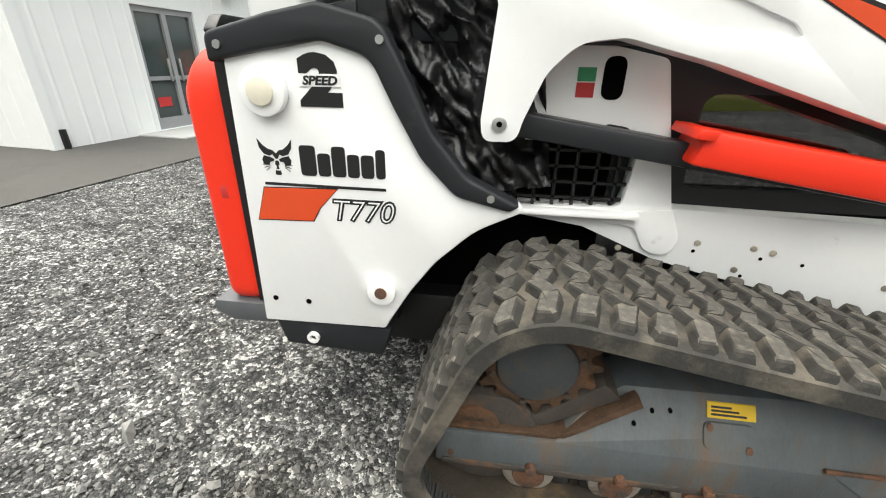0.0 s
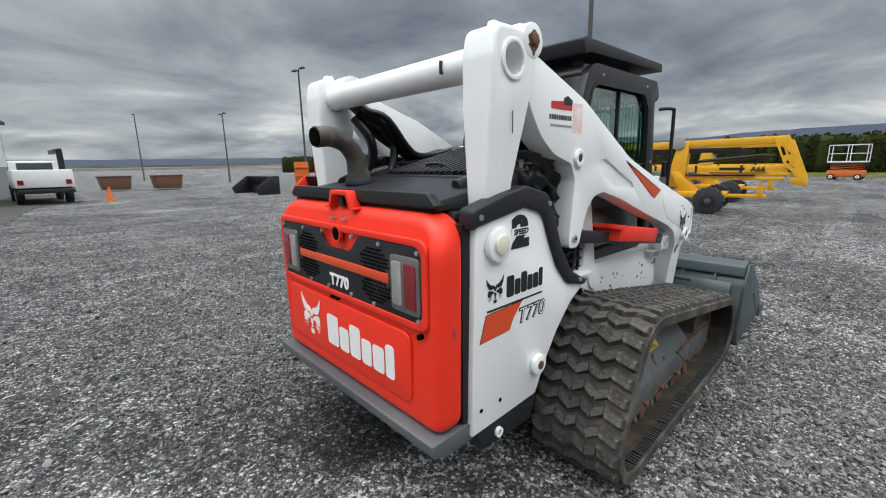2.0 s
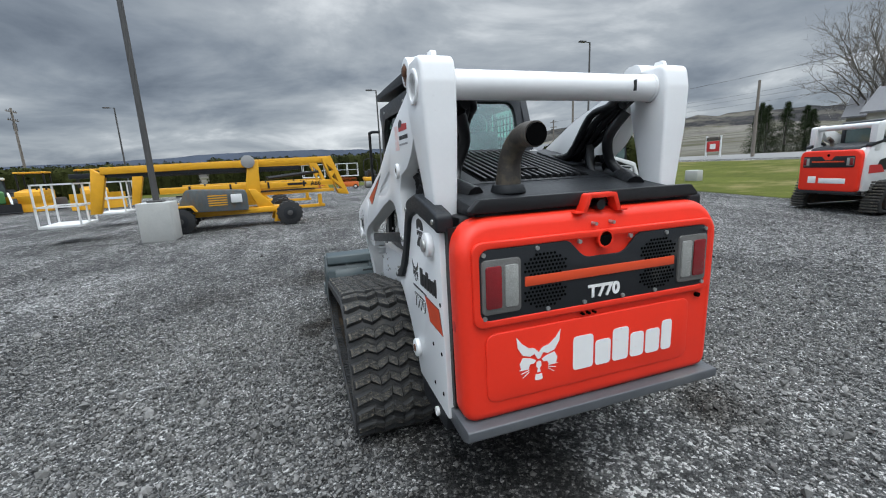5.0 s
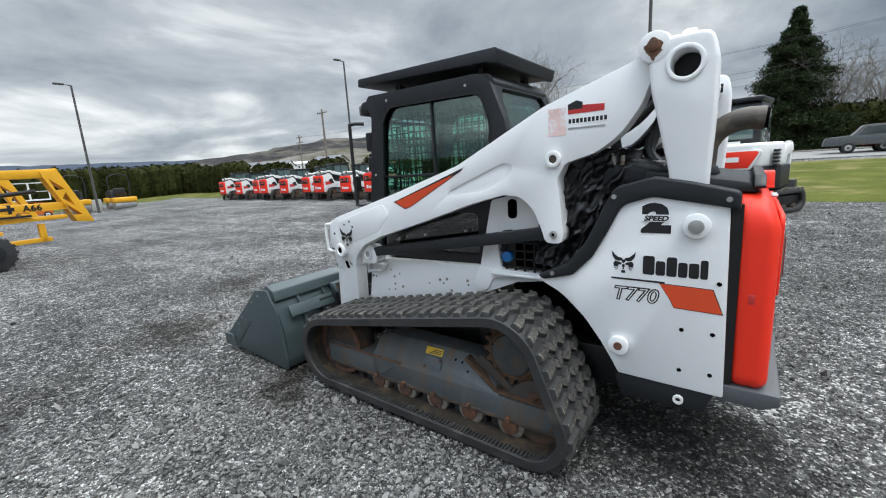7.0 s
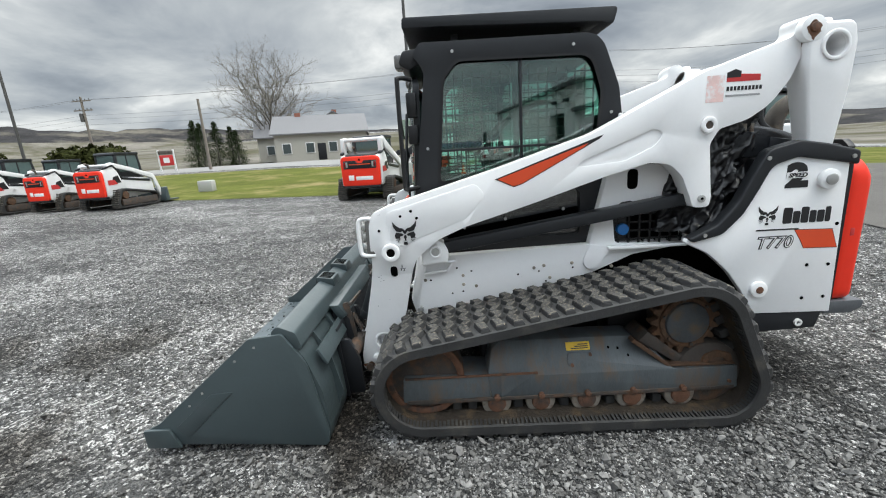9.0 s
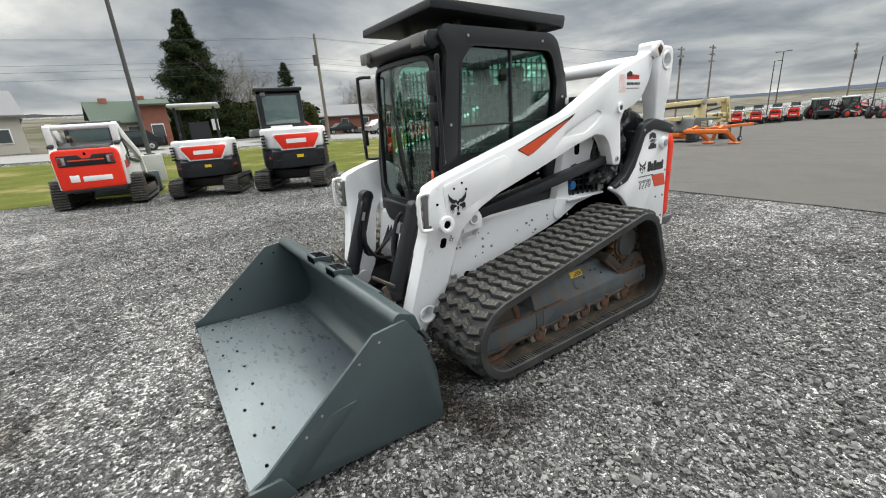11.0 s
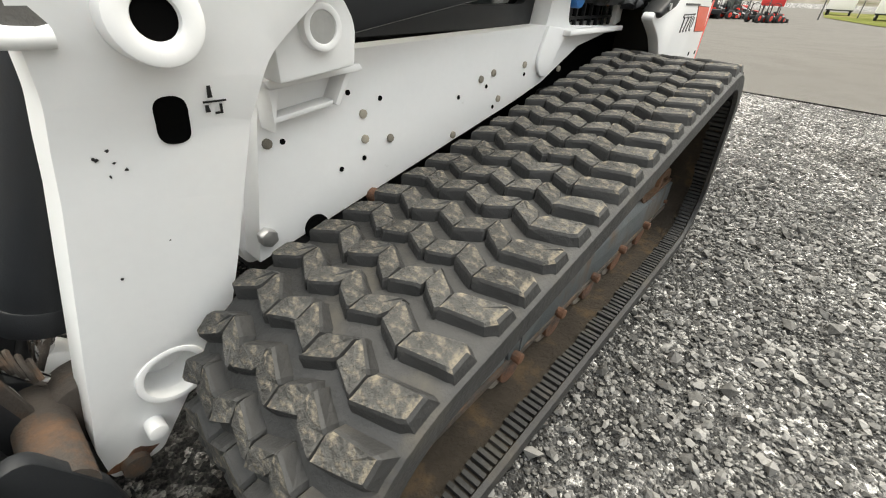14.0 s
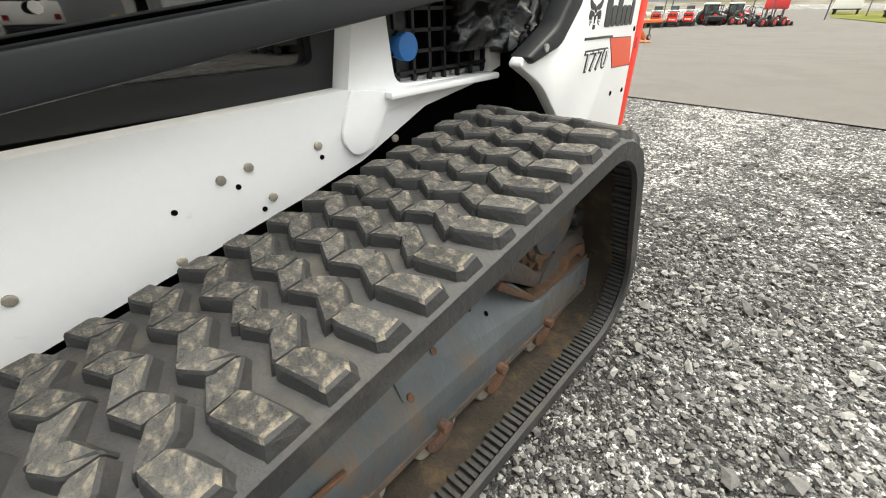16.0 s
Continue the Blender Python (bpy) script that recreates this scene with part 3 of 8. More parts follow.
# tailgate
def tailgate():
    bm = prism(rounded([(-.655, .515, .07), (.655, .515, .07), (.665, 1.36, .17), (-.665, 1.36, .17)], 8), -0.015, 0.125, "x", bevel=0.045, seg=5)
    # the upper part leans forward a little
    for v in bm.verts:
        if v.co.z > 1.22:
            v.co.x += (v.co.z - 1.22) * 0.28
    gate = part("tailgate", bm, "red", loader, "scuffed red rear tailgate with rounded corners")
    dip = [(-.585, 1.245, .03), (-.18, 1.245, .05), (-.10, 1.165, .08), (.10, 1.165, .08), (.18, 1.245, .05), (.585, 1.245, .03), (.585, .955, .03), (-.585, .955, .03)]
    part("lamp_panel", prism(rounded(dip, 6), -.021, -.008, "x", bevel=.004), "dark", gate, "charcoal rear panel with mesh vents")
    # raised welt round the panel and lower pressing
    part("panel_rim", ring_outline(rounded([(-.61, 1.275, .05), (.61, 1.275, .05), (.61, .93, .05), (-.61, .93, .05)], 6), .03, -.024, -.006), "red", gate)
    part("lower_pressing", prism(rounded([(-.50, .60, .05), (.56, .60, .05), (.56, .90, .05), (-.50, .90, .05)], 6), -.0195, -.008, "x", bevel=.006, seg=3), "red", gate)
    for s in (1, -1):
        lamp = part("tail_lamp", prism(rounded([(s * .405, .985, .02), (s * .575, .985, .02), (s * .575, 1.205, .02), (s * .405, 1.205, .02)], 4), -.030, -.012, "x", bevel=.005), "lens", gate, "clouded plastic tail lamp lens")
        part("reversing_lens", prism(rounded([(s * .42, 1.01, .01), (s * .478, 1.01, .01), (s * .478, 1.18, .01), (s * .42, 1.18, .01)], 3), -.035, -.02, "x", bevel=.004), "whitelens", lamp)
        part("brake_lens", prism(rounded([(s * .492, 1.01, .01), (s * .56, 1.01, .01), (s * .56, 1.18, .01), (s * .492, 1.18, .01)], 3), -.035, -.02, "x", bevel=.004), "redlens", lamp)
        for zc in (1.155, 1.035):
            bm = bmesh.new()
            for j in range(-3, 4):
                for i in range(-6, 7):
                    u, v = i * .017 + (j % 2) * .0085, j * .016
                    if (u / .10) ** 2 + (v / .055) ** 2 < 1:
                        prism(circle(s * .29 + u, zc + v, .0058, 6), -.0235, -.016, "x", bm=bm)
            part("mesh_vent", bm, "hole", gate, kind="stuff")
    part("stripe", prism([(.385, 1.078), (.385, 1.118), (-.385, 1.118), (-.385, 1.078)], -.025, -.015, "x", bevel=.002), "orange_decal", gate)
    part("model_number", lettering("T770", .074, facing("b", -.0235, .0, .988), 1.05, .003, .003), "whiteink", gate, "white model number")
    for y, z in ((.564, 1.226), (.564, .972), (.33, 1.23), (.13, 1.235), (-.13, 1.235), (-.33, 1.23), (-.564, 1.226), (-.564, .972), (.28, .972), (0.1, .972), (-.1, .972), (-.28, .972)):
        part("screw", rod((-.029, y, z), (-.015, y, z), .009, n=10), "steel", gate)
    part("lock_hole", rod((-.024, 0, 1.235), (.0, 0, 1.235), .032, n=20), "hole", gate)
    part("lock_ring", ring((0, 1.235), "x", .040, .031, -.026, -.01), "red", gate)
    for y in (.045, -.045):
        part("screw", rod((-.02, y, 1.30), (.01, y, 1.30), .008, n=8), "steel", gate)
    part("side_hole", rod((-.022, -.555, .905), (.0, -.555, .905), .011, n=12), "hole", gate)
    for y in (.10, .07, .04):
        part("small_hole", rod((-.022, y, .915), (.0, y, .915), .006, n=8), "hole", gate)
    # wordmark and badge as plain shapes
    for o in bars(.55, .155):
        part("mark_block", flat([o], facing("b", -.0215, -.123, .665)), "whiteink", gate, "scratched white block")
    part("badge", flat(emblem(.21), facing("b", -.0215, .322, .765)), "whiteink", gate, "white eared badge")
    # pull handle and lens above
    bm = prism(rounded([(-.10, 1.345), (-.072, 1.425, .015), (.072, 1.425, .015), (.10, 1.345), (.078, 1.345), (.055, 1.405, .01), (-.055, 1.405, .01), (-.078, 1.345)], 3), .0, .055, "x", bevel=.004)
    block(.0, .05, -.13, -.095, 1.345, 1.353, .002, bm); block(.0, .05, .095, .13, 1.345, 1.353, .002, bm)
    part("pull_handle", bm, "red", gate)
    part("camera_eye", rod((.01, 0, 1.375), (.05, 0, 1.375), .022, n=16), "black", gate)
    for s in (1, -1):
        part("latch", block(.05, .075, s * .655 - .006, s * .655 + .007, .905, .95, .004), "crimson", gate)


def ring_outline(outline, width, w0, w1):
    """A welt along an outline, narrowed in by a share of its width."""
    cu = sum(p[0] for p in outline) / len(outline)
    cv = sum(p[1] for p in outline) / len(outline)
    hu = max(abs(p[0] - cu) for p in outline)
    hv = max(abs(p[1] - cv) for p in outline)
    inner = [(cu + (u - cu) * (hu - width) / hu, cv + (v - cv) * (hv - width) / hv) for u, v in outline]
    return prism(outline, w0, w1, "x", holes=[inner], bevel=.006, seg=3)


tailgate()

# rear bumper and floor plates
part("rear_bumper", prism(rounded([(-.062, .522, .008), (.16, .522), (.16, .45), (.0, .445, .02), (-.062, .478, .012)], 4), -.665, .665, "y", bevel=.006), "bumper", loader, "scratched dark grey rear bumper plate")
for k, s in SIDES:
    part("skirt_plate", mirror(prism([(.20, .37), (.555, .355), (.59, .47), (.17, .47)], .60, .672, "y", bevel=.006), s), "dark", loader)
    part("tie_down", mirror(ring((.305, .41), "y", .022, .012, .668, .685, 14), s), "whiteink", loader)

# side panels
def side_panel(k, s):
    o = [(.135, .468), (.572, .478), (.60, .53, .06), (.66, .63, .2), (.74, .74, .3), (.86, .855, .3), (1.00, .925, .06), (.97, .955, .05), (.80, .975, .08), (.715, 1.065, .12), (.645, 1.195, .2), (.585, 1.335, .09), (.44, 1.375, .1), (.155, 1.325, .03)]
    p = part("side_panel", mirror(prism(rounded(o, 7), .635, .68, "y", bevel=.008), s), "white", loader, "white steel rear side panel with decals")
    y = s * .681
    sg = -1 if k == "l" else 1
    part("speed_numeral", lettering("2", .165, facing(k, .425, y, 1.205), 1.3, .003, .011), "blackink", p)
    part("speed_strip", flat([[(-.058, -.016), (.058, -.016), (.058, .016), (-.058, .016)]], facing(k, .425, s * .6825, 1.262)), "white", p)
    part("speed_word", lettering("SPEED", .031, facing(k, .425, s * .684, 1.251), 1.15, .002, .0012, .2), "blackink", p)
    for o in bars(.255, .088):
        part("mark_block", flat([o], facing(k, .345 if k == "l" else .468, y, 1.0)), "blackink", p, "black block")
    part("badge", flat(emblem(.105), facing(k, .557 if k == "l" else .268, y, 1.05)), "blackink", p, "black eared badge")
    if k == "l":
        fl = [(.40, .962), (.197, .956), (.158, .853), (.338, .858), (.36, .90)]
        ln = [(.61, .966), (.61, .974), (.38, .972), (.38, .964)]
        num = .517
    else:
        fl = [(.445, .962), (.215, .956), (.18, .853), (.36, .858), (.385, .90)]
        ln = [(.22, .966), (.22, .974), (.595, .972), (.595, .964)]
        num = .505
    part("flash_edge", prism([(u + (u - .29) * .03, v + (v - .908) * .06) for u, v in fl], s * .680, s * .6815, "y"), "blackink", p)
    part("flash", prism(fl, s * .680, s * .6825, "y"), "orange_decal", p, "orange-red flash")
    part("thin_line", prism(ln, s * .680, s * .682, "y"), "blackink", p)
    part("model_number", lettering("T770", .094, facing(k, num - s * .010, y, .866), 1.0, .0025, .0036, .22), "blackink", p)
    part("model_number_fill", lettering("T770", .094, facing(k, num - s * .010, s * .6825, .866), 1.0, .0025, -.0022, .22), "white", p)
    # filler cap on its welded collar and the lower boss
    q = part("collar", mirror(prism(circle(.268, 1.233, .068 if k == "r" else .054, 28), .68, .71, "y", bevel=.008), s), "white", p)
    part("filler_cap", mirror(prism(circle(.268, 1.233, .038 if k == "r" else .030, 22), .71, .722, "y", bevel=.004), s), "cream" if k == "r" else "steel", q)
    q = part("boss", mirror(prism(circle(.569, .631, .048, 26), .68, .705, "y", bevel=.007), s), "white", p)
    part("bolt", mirror(rod((.569, .70, .631), (.569, .709, .631), .02, n=14), s), "rust", q)
    for x, z in ((.307, .561), (.188, .564)) + (((.305, .757), (.187, .755), (.175, .985)) if k == "l" else ()):
        part("hole", mirror(rod((x, .67, z), (x, .682, z), .0095, n=12), s), "hole", p)
    # dark edge moulding along the top curve
    outer = [(.12, 1.30), (.12, 1.375, .03), (.30, 1.42, .2), (.44, 1.445, .08), (.60, 1.405, .08), (.665, 1.28, .12), (.73, 1.14, .2), (.83, 1.02, .1), (.985, .945), (.955, .925), (.80, .962, .08), (.70, 1.065, .12), (.628, 1.195, .2), (.568, 1.32, .09), (.44, 1.358, .1), (.16, 1.31)]
    t = part("edge_moulding", mirror(prism(rounded(outer, 6), .625, .70, "y", bevel=.012, seg=3), s), "dark", loader, "charcoal rubber edge moulding")
    for x, z in ((.16, 1.345), (.60, 1.36), (.90, .965)):
        part("rivet", mirror(rod((x, .69, z), (x, .706, z), .011, n=10), s), "steel", t)
    # black strip set into the open gap by the tailgate, as its shade
    part("gate_gap", mirror(block(.11, .15, .60, .655, .53, 1.32), s), "black", loader)


for k, s in SIDES:
    side_panel(k, s)

# engine bay body between the panels, top deck and louvred cover
part("engine_block", block(.13, .60, -.60, .60, .45, 1.36, .02), "black", loader)
# solid near-black block, standing for the shade inside the open bay
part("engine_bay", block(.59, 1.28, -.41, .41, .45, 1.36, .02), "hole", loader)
part("top_deck", prism([(.06, 1.36), (.10, 1.405), (.42, 1.455), (.50, 1.47), (.50, 1.36)], -.56, .56, "y", bevel=.012), "dark", loader, "charcoal sheet deck behind the tailgate")
part("deck_gutter", prism(rounded([(-.60, 1.375, .02), (.60, 1.375, .02), (.54, 1.43, .03), (-.54, 1.43, .03)], 4), .045, .085, "x", bevel=.008), "black", loader)
cover = part("engine_cover", prism([(.48, 1.36), (.48, 1.475), (1.27, 1.655), (1.27, 1.36)], -.55, .55, "y", bevel=.015), "dark", loader, "charcoal engine cover sloping up to the cab")
slat = mesh_of(prism([(-1.0, 1.475), (-.30, 1.634), (-.30, 1.656), (-1.0, 1.497)], -.008, .008, "y", bevel=.003), "slat", "black")
for i in range(15):
    piece("slat", slat, cover, Matrix.Translation((0, -.30 + i * .043, 0)))
# near-black sheet: the shade below the slats
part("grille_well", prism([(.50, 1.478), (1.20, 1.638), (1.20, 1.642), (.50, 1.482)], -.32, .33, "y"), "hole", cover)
part("cover_handle", tube([(.60, -.05, 1.505), (.60, -.05, 1.53), (.60, .07, 1.53), (.60, .07, 1.505)], .008, 8), "black", cover)
for y in (-.43, .45):
    part("cover_plate", prism([(.70, 1.53), (1.10, 1.62), (1.10, 1.632), (.70, 1.542)], y - .07, y + .07, "y", bevel=.004), "dark", cover)

# exhaust
stack = part("exhaust_pipe", tube([(.30, .285, 1.43), (.29, .285, 1.50), (.275, .285, 1.58), (.22, .285, 1.645), (.14, .285, 1.675), (.06, .285, 1.672)], .045, 18, radii=[.062, .056, .050, .048, .05, .052]), "brown", loader, "heat-stained bent steel exhaust pipe")
part("exhaust_mouth", rod((.048, .285, 1.671), (.062, .285, 1.672), .045, n=18), "hole", stack)
part("exhaust_collar", rod((.30, .285, 1.43), (.30, .285, 1.47), .085, .07, n=20, bevel=.006), "dark", stack)

# main frame rails, uprights and the grille windows in them
def frame_side(k, s):
    o = [(2.52, .50), (2.45, .865), (2.36, .885), (1.46, .905), (1.36, 1.33, .03), (1.02, 1.40, .05), (.86, 1.36), (.84, .90), (.99, .86, .1), (1.20, .83), (1.44, .73, .1), (1.60, .69), (2.30, .545)]
    hole = rounded([(1.31, .90, .04), (1.33, 1.10, .03), (.90, 1.10, .03), (.90, .885, .03)], 4)
    p = part("frame_rail", mirror(prism(rounded(o, 5), .44, .503, "y", holes=[hole], bevel=.006), s), "white", loader, "white welded frame side with bolts and holes")
    # lug plate with a rounded foot
    part("lug_plate", mirror(prism(rounded([(1.46, .905), (1.505, .80, .06), (1.47, .745, .06), (1.40, .76, .06), (1.36, .84, .04), (1.15, .865, .03), (.90, .865), (.90, .885), (1.33, .892)], 6), .503, .516, "y", bevel=.004), s), "white", p)
    part("ledge", mirror(block(.90, 1.36, .50, .545, .872, .89, .005), s), "white", p)
    # oval slot and round hole in the upright
    part("slot", mirror(prism(rounded([(1.19, 1.22, .028), (1.25, 1.22, .028), (1.25, 1.335, .028), (1.19, 1.335, .028)], 6), .49, .506, "y"), s), "hole", p)
    part("knockout", mirror(prism(rounded([(1.19, 1.095, .02), (1.31, 1.095, .02), (1.29, 1.145, .03), (1.22, 1.155, .02)], 4), .49, .507, "y"), s), "black", p)
    if k == "r":
        part("sticker", mirror(block(1.12, 1.17, .50, .5055, 1.225, 1.265), s), "crimson", p)
        part("sticker", mirror(block(1.12, 1.17, .50, .5055, 1.268, 1.305), s), "green", p)
    # grille
    for i in range(7):
        part("grille_bar", mirror(block(.905 + i * .062, .915 + i * .062, .475, .487, .89, 1.10), s), "black", p)
    for i in range(4):
        part("grille_bar", mirror(block(.89, 1.33, .475, .487, .915 + i * .05, .924 + i * .05), s), "black", p)
    # near-black sheet in place of the shade behind the bars
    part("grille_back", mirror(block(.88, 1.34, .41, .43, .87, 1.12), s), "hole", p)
    # light grey bars paint the gleam along the sill
    for i in range(5):
        part("sill_gleam", mirror(block(.91 + i * .075, .97 + i * .075, .455, .47, .893, .905), s), "greyink", p)
    if k == "l":
        part("blue_cap", mirror(rod((1.265, .47, .985), (1.265, .515, .985), .034, n=20, bevel=.004), s), "blue", p)
        part("cap_housing", mirror(block(1.22, 1.32, .43, .478, .90, 1.08, .02), s), "black", p)
    # bolts and drilled holes
    for x, z in ((2.261, .806), (2.173, .782), (2.229, .655), (2.295, .645), (1.89, .743), (1.763, .756), (1.721, .691), (1.558, .768), (2.424, .737)):
        part("hole", mirror(rod((x, .495, z), (x, .5045, z), .006, n=10), s), "hole", p)
    for x, z in ((2.225, .756), (2.224, .699), (2.147, .685), (1.793, .779), (1.733, .790), (1.564, .797), (1.908, .643), (1.697, .712), (1.325, .763), (2.456, .740)):
        part("bolt", mirror(rod((x, .50, z), (x, .5085, z), .0105, n=8, bevel=.002), s), "bolt", p)
    part("nut", mirror(rod((2.497, .50, .556), (2.497, .525, .556), .020, n=6, bevel=.003), s), "steel", p)
    part("rusty_bolt", mirror(rod((2.212, .50, .555), (2.212, .535, .555), .02, n=8, bevel=.004), s), "rust", p)
    part("notch", mirror(rod((2.378, .49, .53), (2.378, .508, .53), .03, n=18), s), "hole", p)
    # cylinder mount bracket at the front
    part("bracket", mirror(prism(rounded([(2.46, .845), (2.26, .858), (2.27, .872), (2.47, .862)], 3), .50, .562, "y", bevel=.004), s), "white", p)
    part("bracket_web", mirror(prism([(2.46, .77), (2.44, .85), (2.46, .85)], .50, .556, "y", bevel=.003), s), "white", p)
    part("bracket_web", mirror(prism([(2.325, .80), (2.29, .86), (2.275, .86), (2.315, .795)], .50, .548, "y", bevel=.003), s), "white", p)
    part("bracket_floor", mirror(prism([(2.455, .782), (2.32, .797), (2.32, .807), (2.455, .793)], .50, .538, "y", bevel=.003), s), "white", p)


for k, s in SIDES:
    frame_side(k, s)
part("belly_pan", block(.45, 2.45, -.5, .5, .30, .52, .02), "black", loader)

# lift arms
ARM = [(.505, 1.955, .06), (.515, 2.03, .06), (.41, 2.045, .07), (.375, 1.96, .06), (.43, 1.90, .05), (.47, 1.85, .1), (.505, 1.755, .2), (.592, 1.636, .3), (.70, 1.565, .2), (.845, 1.525, .05), (.888, 1.45, .06), (.858, 1.17, .05), (.865, 1.115, .05), (.955, 1.115, .05), (.972, 1.175, .05), (1.02, 1.29, .12), (1.09, 1.36, .12), (1.20, 1.372, .1), (1.42, 1.318, .1), (1.81, 1.197, .3), (2.20, 1.085, .15), (2.36, 1.02, .2), (2.49, .91, .12), (2.525, .82, .1), (2.553, .70, .1), (2.583, .57, .1), (2.615, .45, .06), (2.70, .33, .05), (2.805, .165, .03), (2.895, .155, .03), (2.89, .27, .1), (2.775, .75, .2), (2.75, .88, .2), (2.74, 1.12, .1), (2.72, 1.185, .04), (2.62, 1.225, .1), (2.0, 1.395, .5), (1.50, 1.545, .4), (.95, 1.81, .4)]


def arm_lean(bm):
    """The lower leg stands closer to the middle than the arm above it."""
    for c in (2.2, 2.3, 2.4, 2.5, 2.65):
        bmesh.ops.bisect_plane(bm, geom=bm.verts[:] + bm.edges[:] + bm.faces[:], plane_co=(c, 0, 0), plane_no=(1, 0, 0))
    for c in (.3, .45, .6, .72, .82, .87, .92, .97, 1.02):
        bmesh.ops.bisect_plane(bm, geom=bm.verts[:] + bm.edges[:] + bm.faces[:], plane_co=(0, 0, c), plane_no=(0, 0, 1))
    for v in bm.verts:
        x, z = v.co.x, v.co.z
        k = max(0.0, min(1.0, (x - 2.2) / .45)) * max(0.0, min(1.0, (1.02 - z) / .2))
        v.co.y -= .055 * k + .07 * max(0.0, .84 - z) / .47 * max(0.0, min(1.0, (x - 2.4) / .12))
    return bm


def lift_arm(k, s):
    dent = rounded([(1.59, 1.372, .02), (1.56, 1.405, .05), (1.19, 1.548, .06), (1.125, 1.528, .04), (1.175, 1.46, .1), (1.33, 1.39, .1)], 6)
    bm = prism(rounded(ARM, 8), .545, .655, "y", holes=[circle(2.738, .368, .050, 26), dent], bevel=.008, seg=2)
    arm = part("lift_arm", mirror(arm_lean(bm), s), "white", loader, "white welded lift arm with elbow at the front")

    def p(name, bm, m, parent=arm, label=""):
        return part(name, mirror(bm, s), m, parent, label)
    # pressed stiffener with raised rim
    p("pressing", prism([(1.36 + (u - 1.36) * 1.04, 1.46 + (v - 1.46) * 1.06) for u, v in dent], .60, .6445, "y", bevel=.003), "white")
    p("pressing", prism(rounded([(2.20, 1.13, .05), (2.62, .98, .05), (2.64, 1.19, .03), (2.14, 1.32, .04), (2.08, 1.25, .06)], 6), .652, .658, "y", bevel=.004), "white")
    p("pin_boss", ring((.905, 1.548), "y", .042, .02, .655, .672, bevel=.004), "white")
    p("pin", rod((.905, .655, 1.548), (.905, .668, 1.548), .02, n=16), "mudsteel")
    p("pin", rod((.909, .65, 1.162), (.909, .664, 1.162), .021, n=16, bevel=.003), "steel")
    p("pin_dimple", rod((.909, .66, 1.162), (.909, .6655, 1.162), .008, n=10), "hole")
    p("top_boss", rod((.455, .655, 1.975), (.455, .700, 1.975), .062, n=26, bevel=.005), "white")
    p("top_pin", rod((.455, .698, 1.978), (.455, .711, 1.978), .024, n=8, bevel=.004), "rust")
    p("rust_bloom", prism([(.455 + (.034 + .004 * math.sin(5 * a + 1) + .003 * math.sin(9 * a)) * math.cos(a), 1.972 + (.036 + .005 * math.sin(4 * a + 2)) * math.sin(a)) for a in (k_ * math.pi / 12 for k_ in range(24))], .6995, .7015, "y"), "rust")
    p("rust_run", prism([(.428, 1.935), (.45, 1.915), (.478, 1.932), (.470, 1.89), (.464, 1.825), (.459, 1.79), (.455, 1.84), (.443, 1.89)], .655, .657, "y"), "rust")
    p("rust_drip", prism([(.444, 1.953), (.470, 1.955), (.463, 1.925), (.452, 1.918)], .6995, .7012, "y"), "rust")
    e = ring((2.63, .962), "y", .052, .024, .60, .672, bevel=.006)
    p("eye_boss", e, "white")
    p("eye_hole", rod((2.63, .64, .962), (2.63, .664, .962), .025, n=16), "hole")
    p("slot", arm_lean(prism(rounded([(2.608, .803, .02), (2.648, .803, .02), (2.648, .870, .02), (2.608, .870, .02)], 6), .65, .6575, "y")), "hole")
    for o in ([(-.003, .0), (.003, .0), (.002, .016), (-.002, .016)], [(-.010, -.007), (.020, -.007), (.020, -.0045), (-.010, -.0045)], [(.004, -.024), (.014, -.024), (.014, -.010), (.011, -.010), (.011, -.021), (.004, -.021)], [(-.008, -.020), (-.002, -.020), (-.004, -.010), (-.008, -.010)]):
        p("lift_mark", arm_lean(flat([o], facing("l", 2.578, .657, .862))), "blackink")
    e = ring((2.738, .368), "y", .062, .049, .51, .540, 30, bevel=.003)
    p("leg_tube", e, "white")
    p("grease_boss", rod((2.80, .50, .262), (2.80, .550, .262), .018, n=12, bevel=.004), "white")
    p("leg_pin", rod((2.853, .49, .182), (2.853, .522, .182), .024, n=16), "mudsteel")
    rng = random.Random(11 if s > 0 else 12)
    for x, z, n_c in ((2.725, .80, 3), (2.71, .785, 3), (2.76, .62, 1), (2.66, .66, 1), (2.69, 1.17, 2)):
        for _ in range(n_c):
            u, v, r = x + rng.uniform(-.018, .018), z + rng.uniform(-.012, .012), rng.uniform(.001, .0028)
            chip = [(u + r * rng.uniform(.5, 1.5) * math.cos(a), v + r * rng.uniform(.5, 1.5) * math.sin(a)) for a in (k_ * math.pi / 3 for k_ in range(6))]
            p("paint_chip", arm_lean(prism(chip, .652, .6562, "y")), "blackink")
    stain = [(2.853 + (.034 + .010 * math.sin(3 * a) + .006 * math.sin(7 * a)) * math.cos(a), .182 + (.030 + .008 * math.sin(4 * a)) * math.sin(a)) for a in (k_ * math.pi / 12 for k_ in range(24))]
    p("rust_stain", arm_lean(prism(stain, .652, .6560, "y")), "rust")
    for x, z in ((2.56, 1.165), (2.47, 1.15), (2.50, 1.19), (2.685, 1.09)):
        p("hole", rod((x, .65, z), (x, .659, z), .008, n=10), "hole")
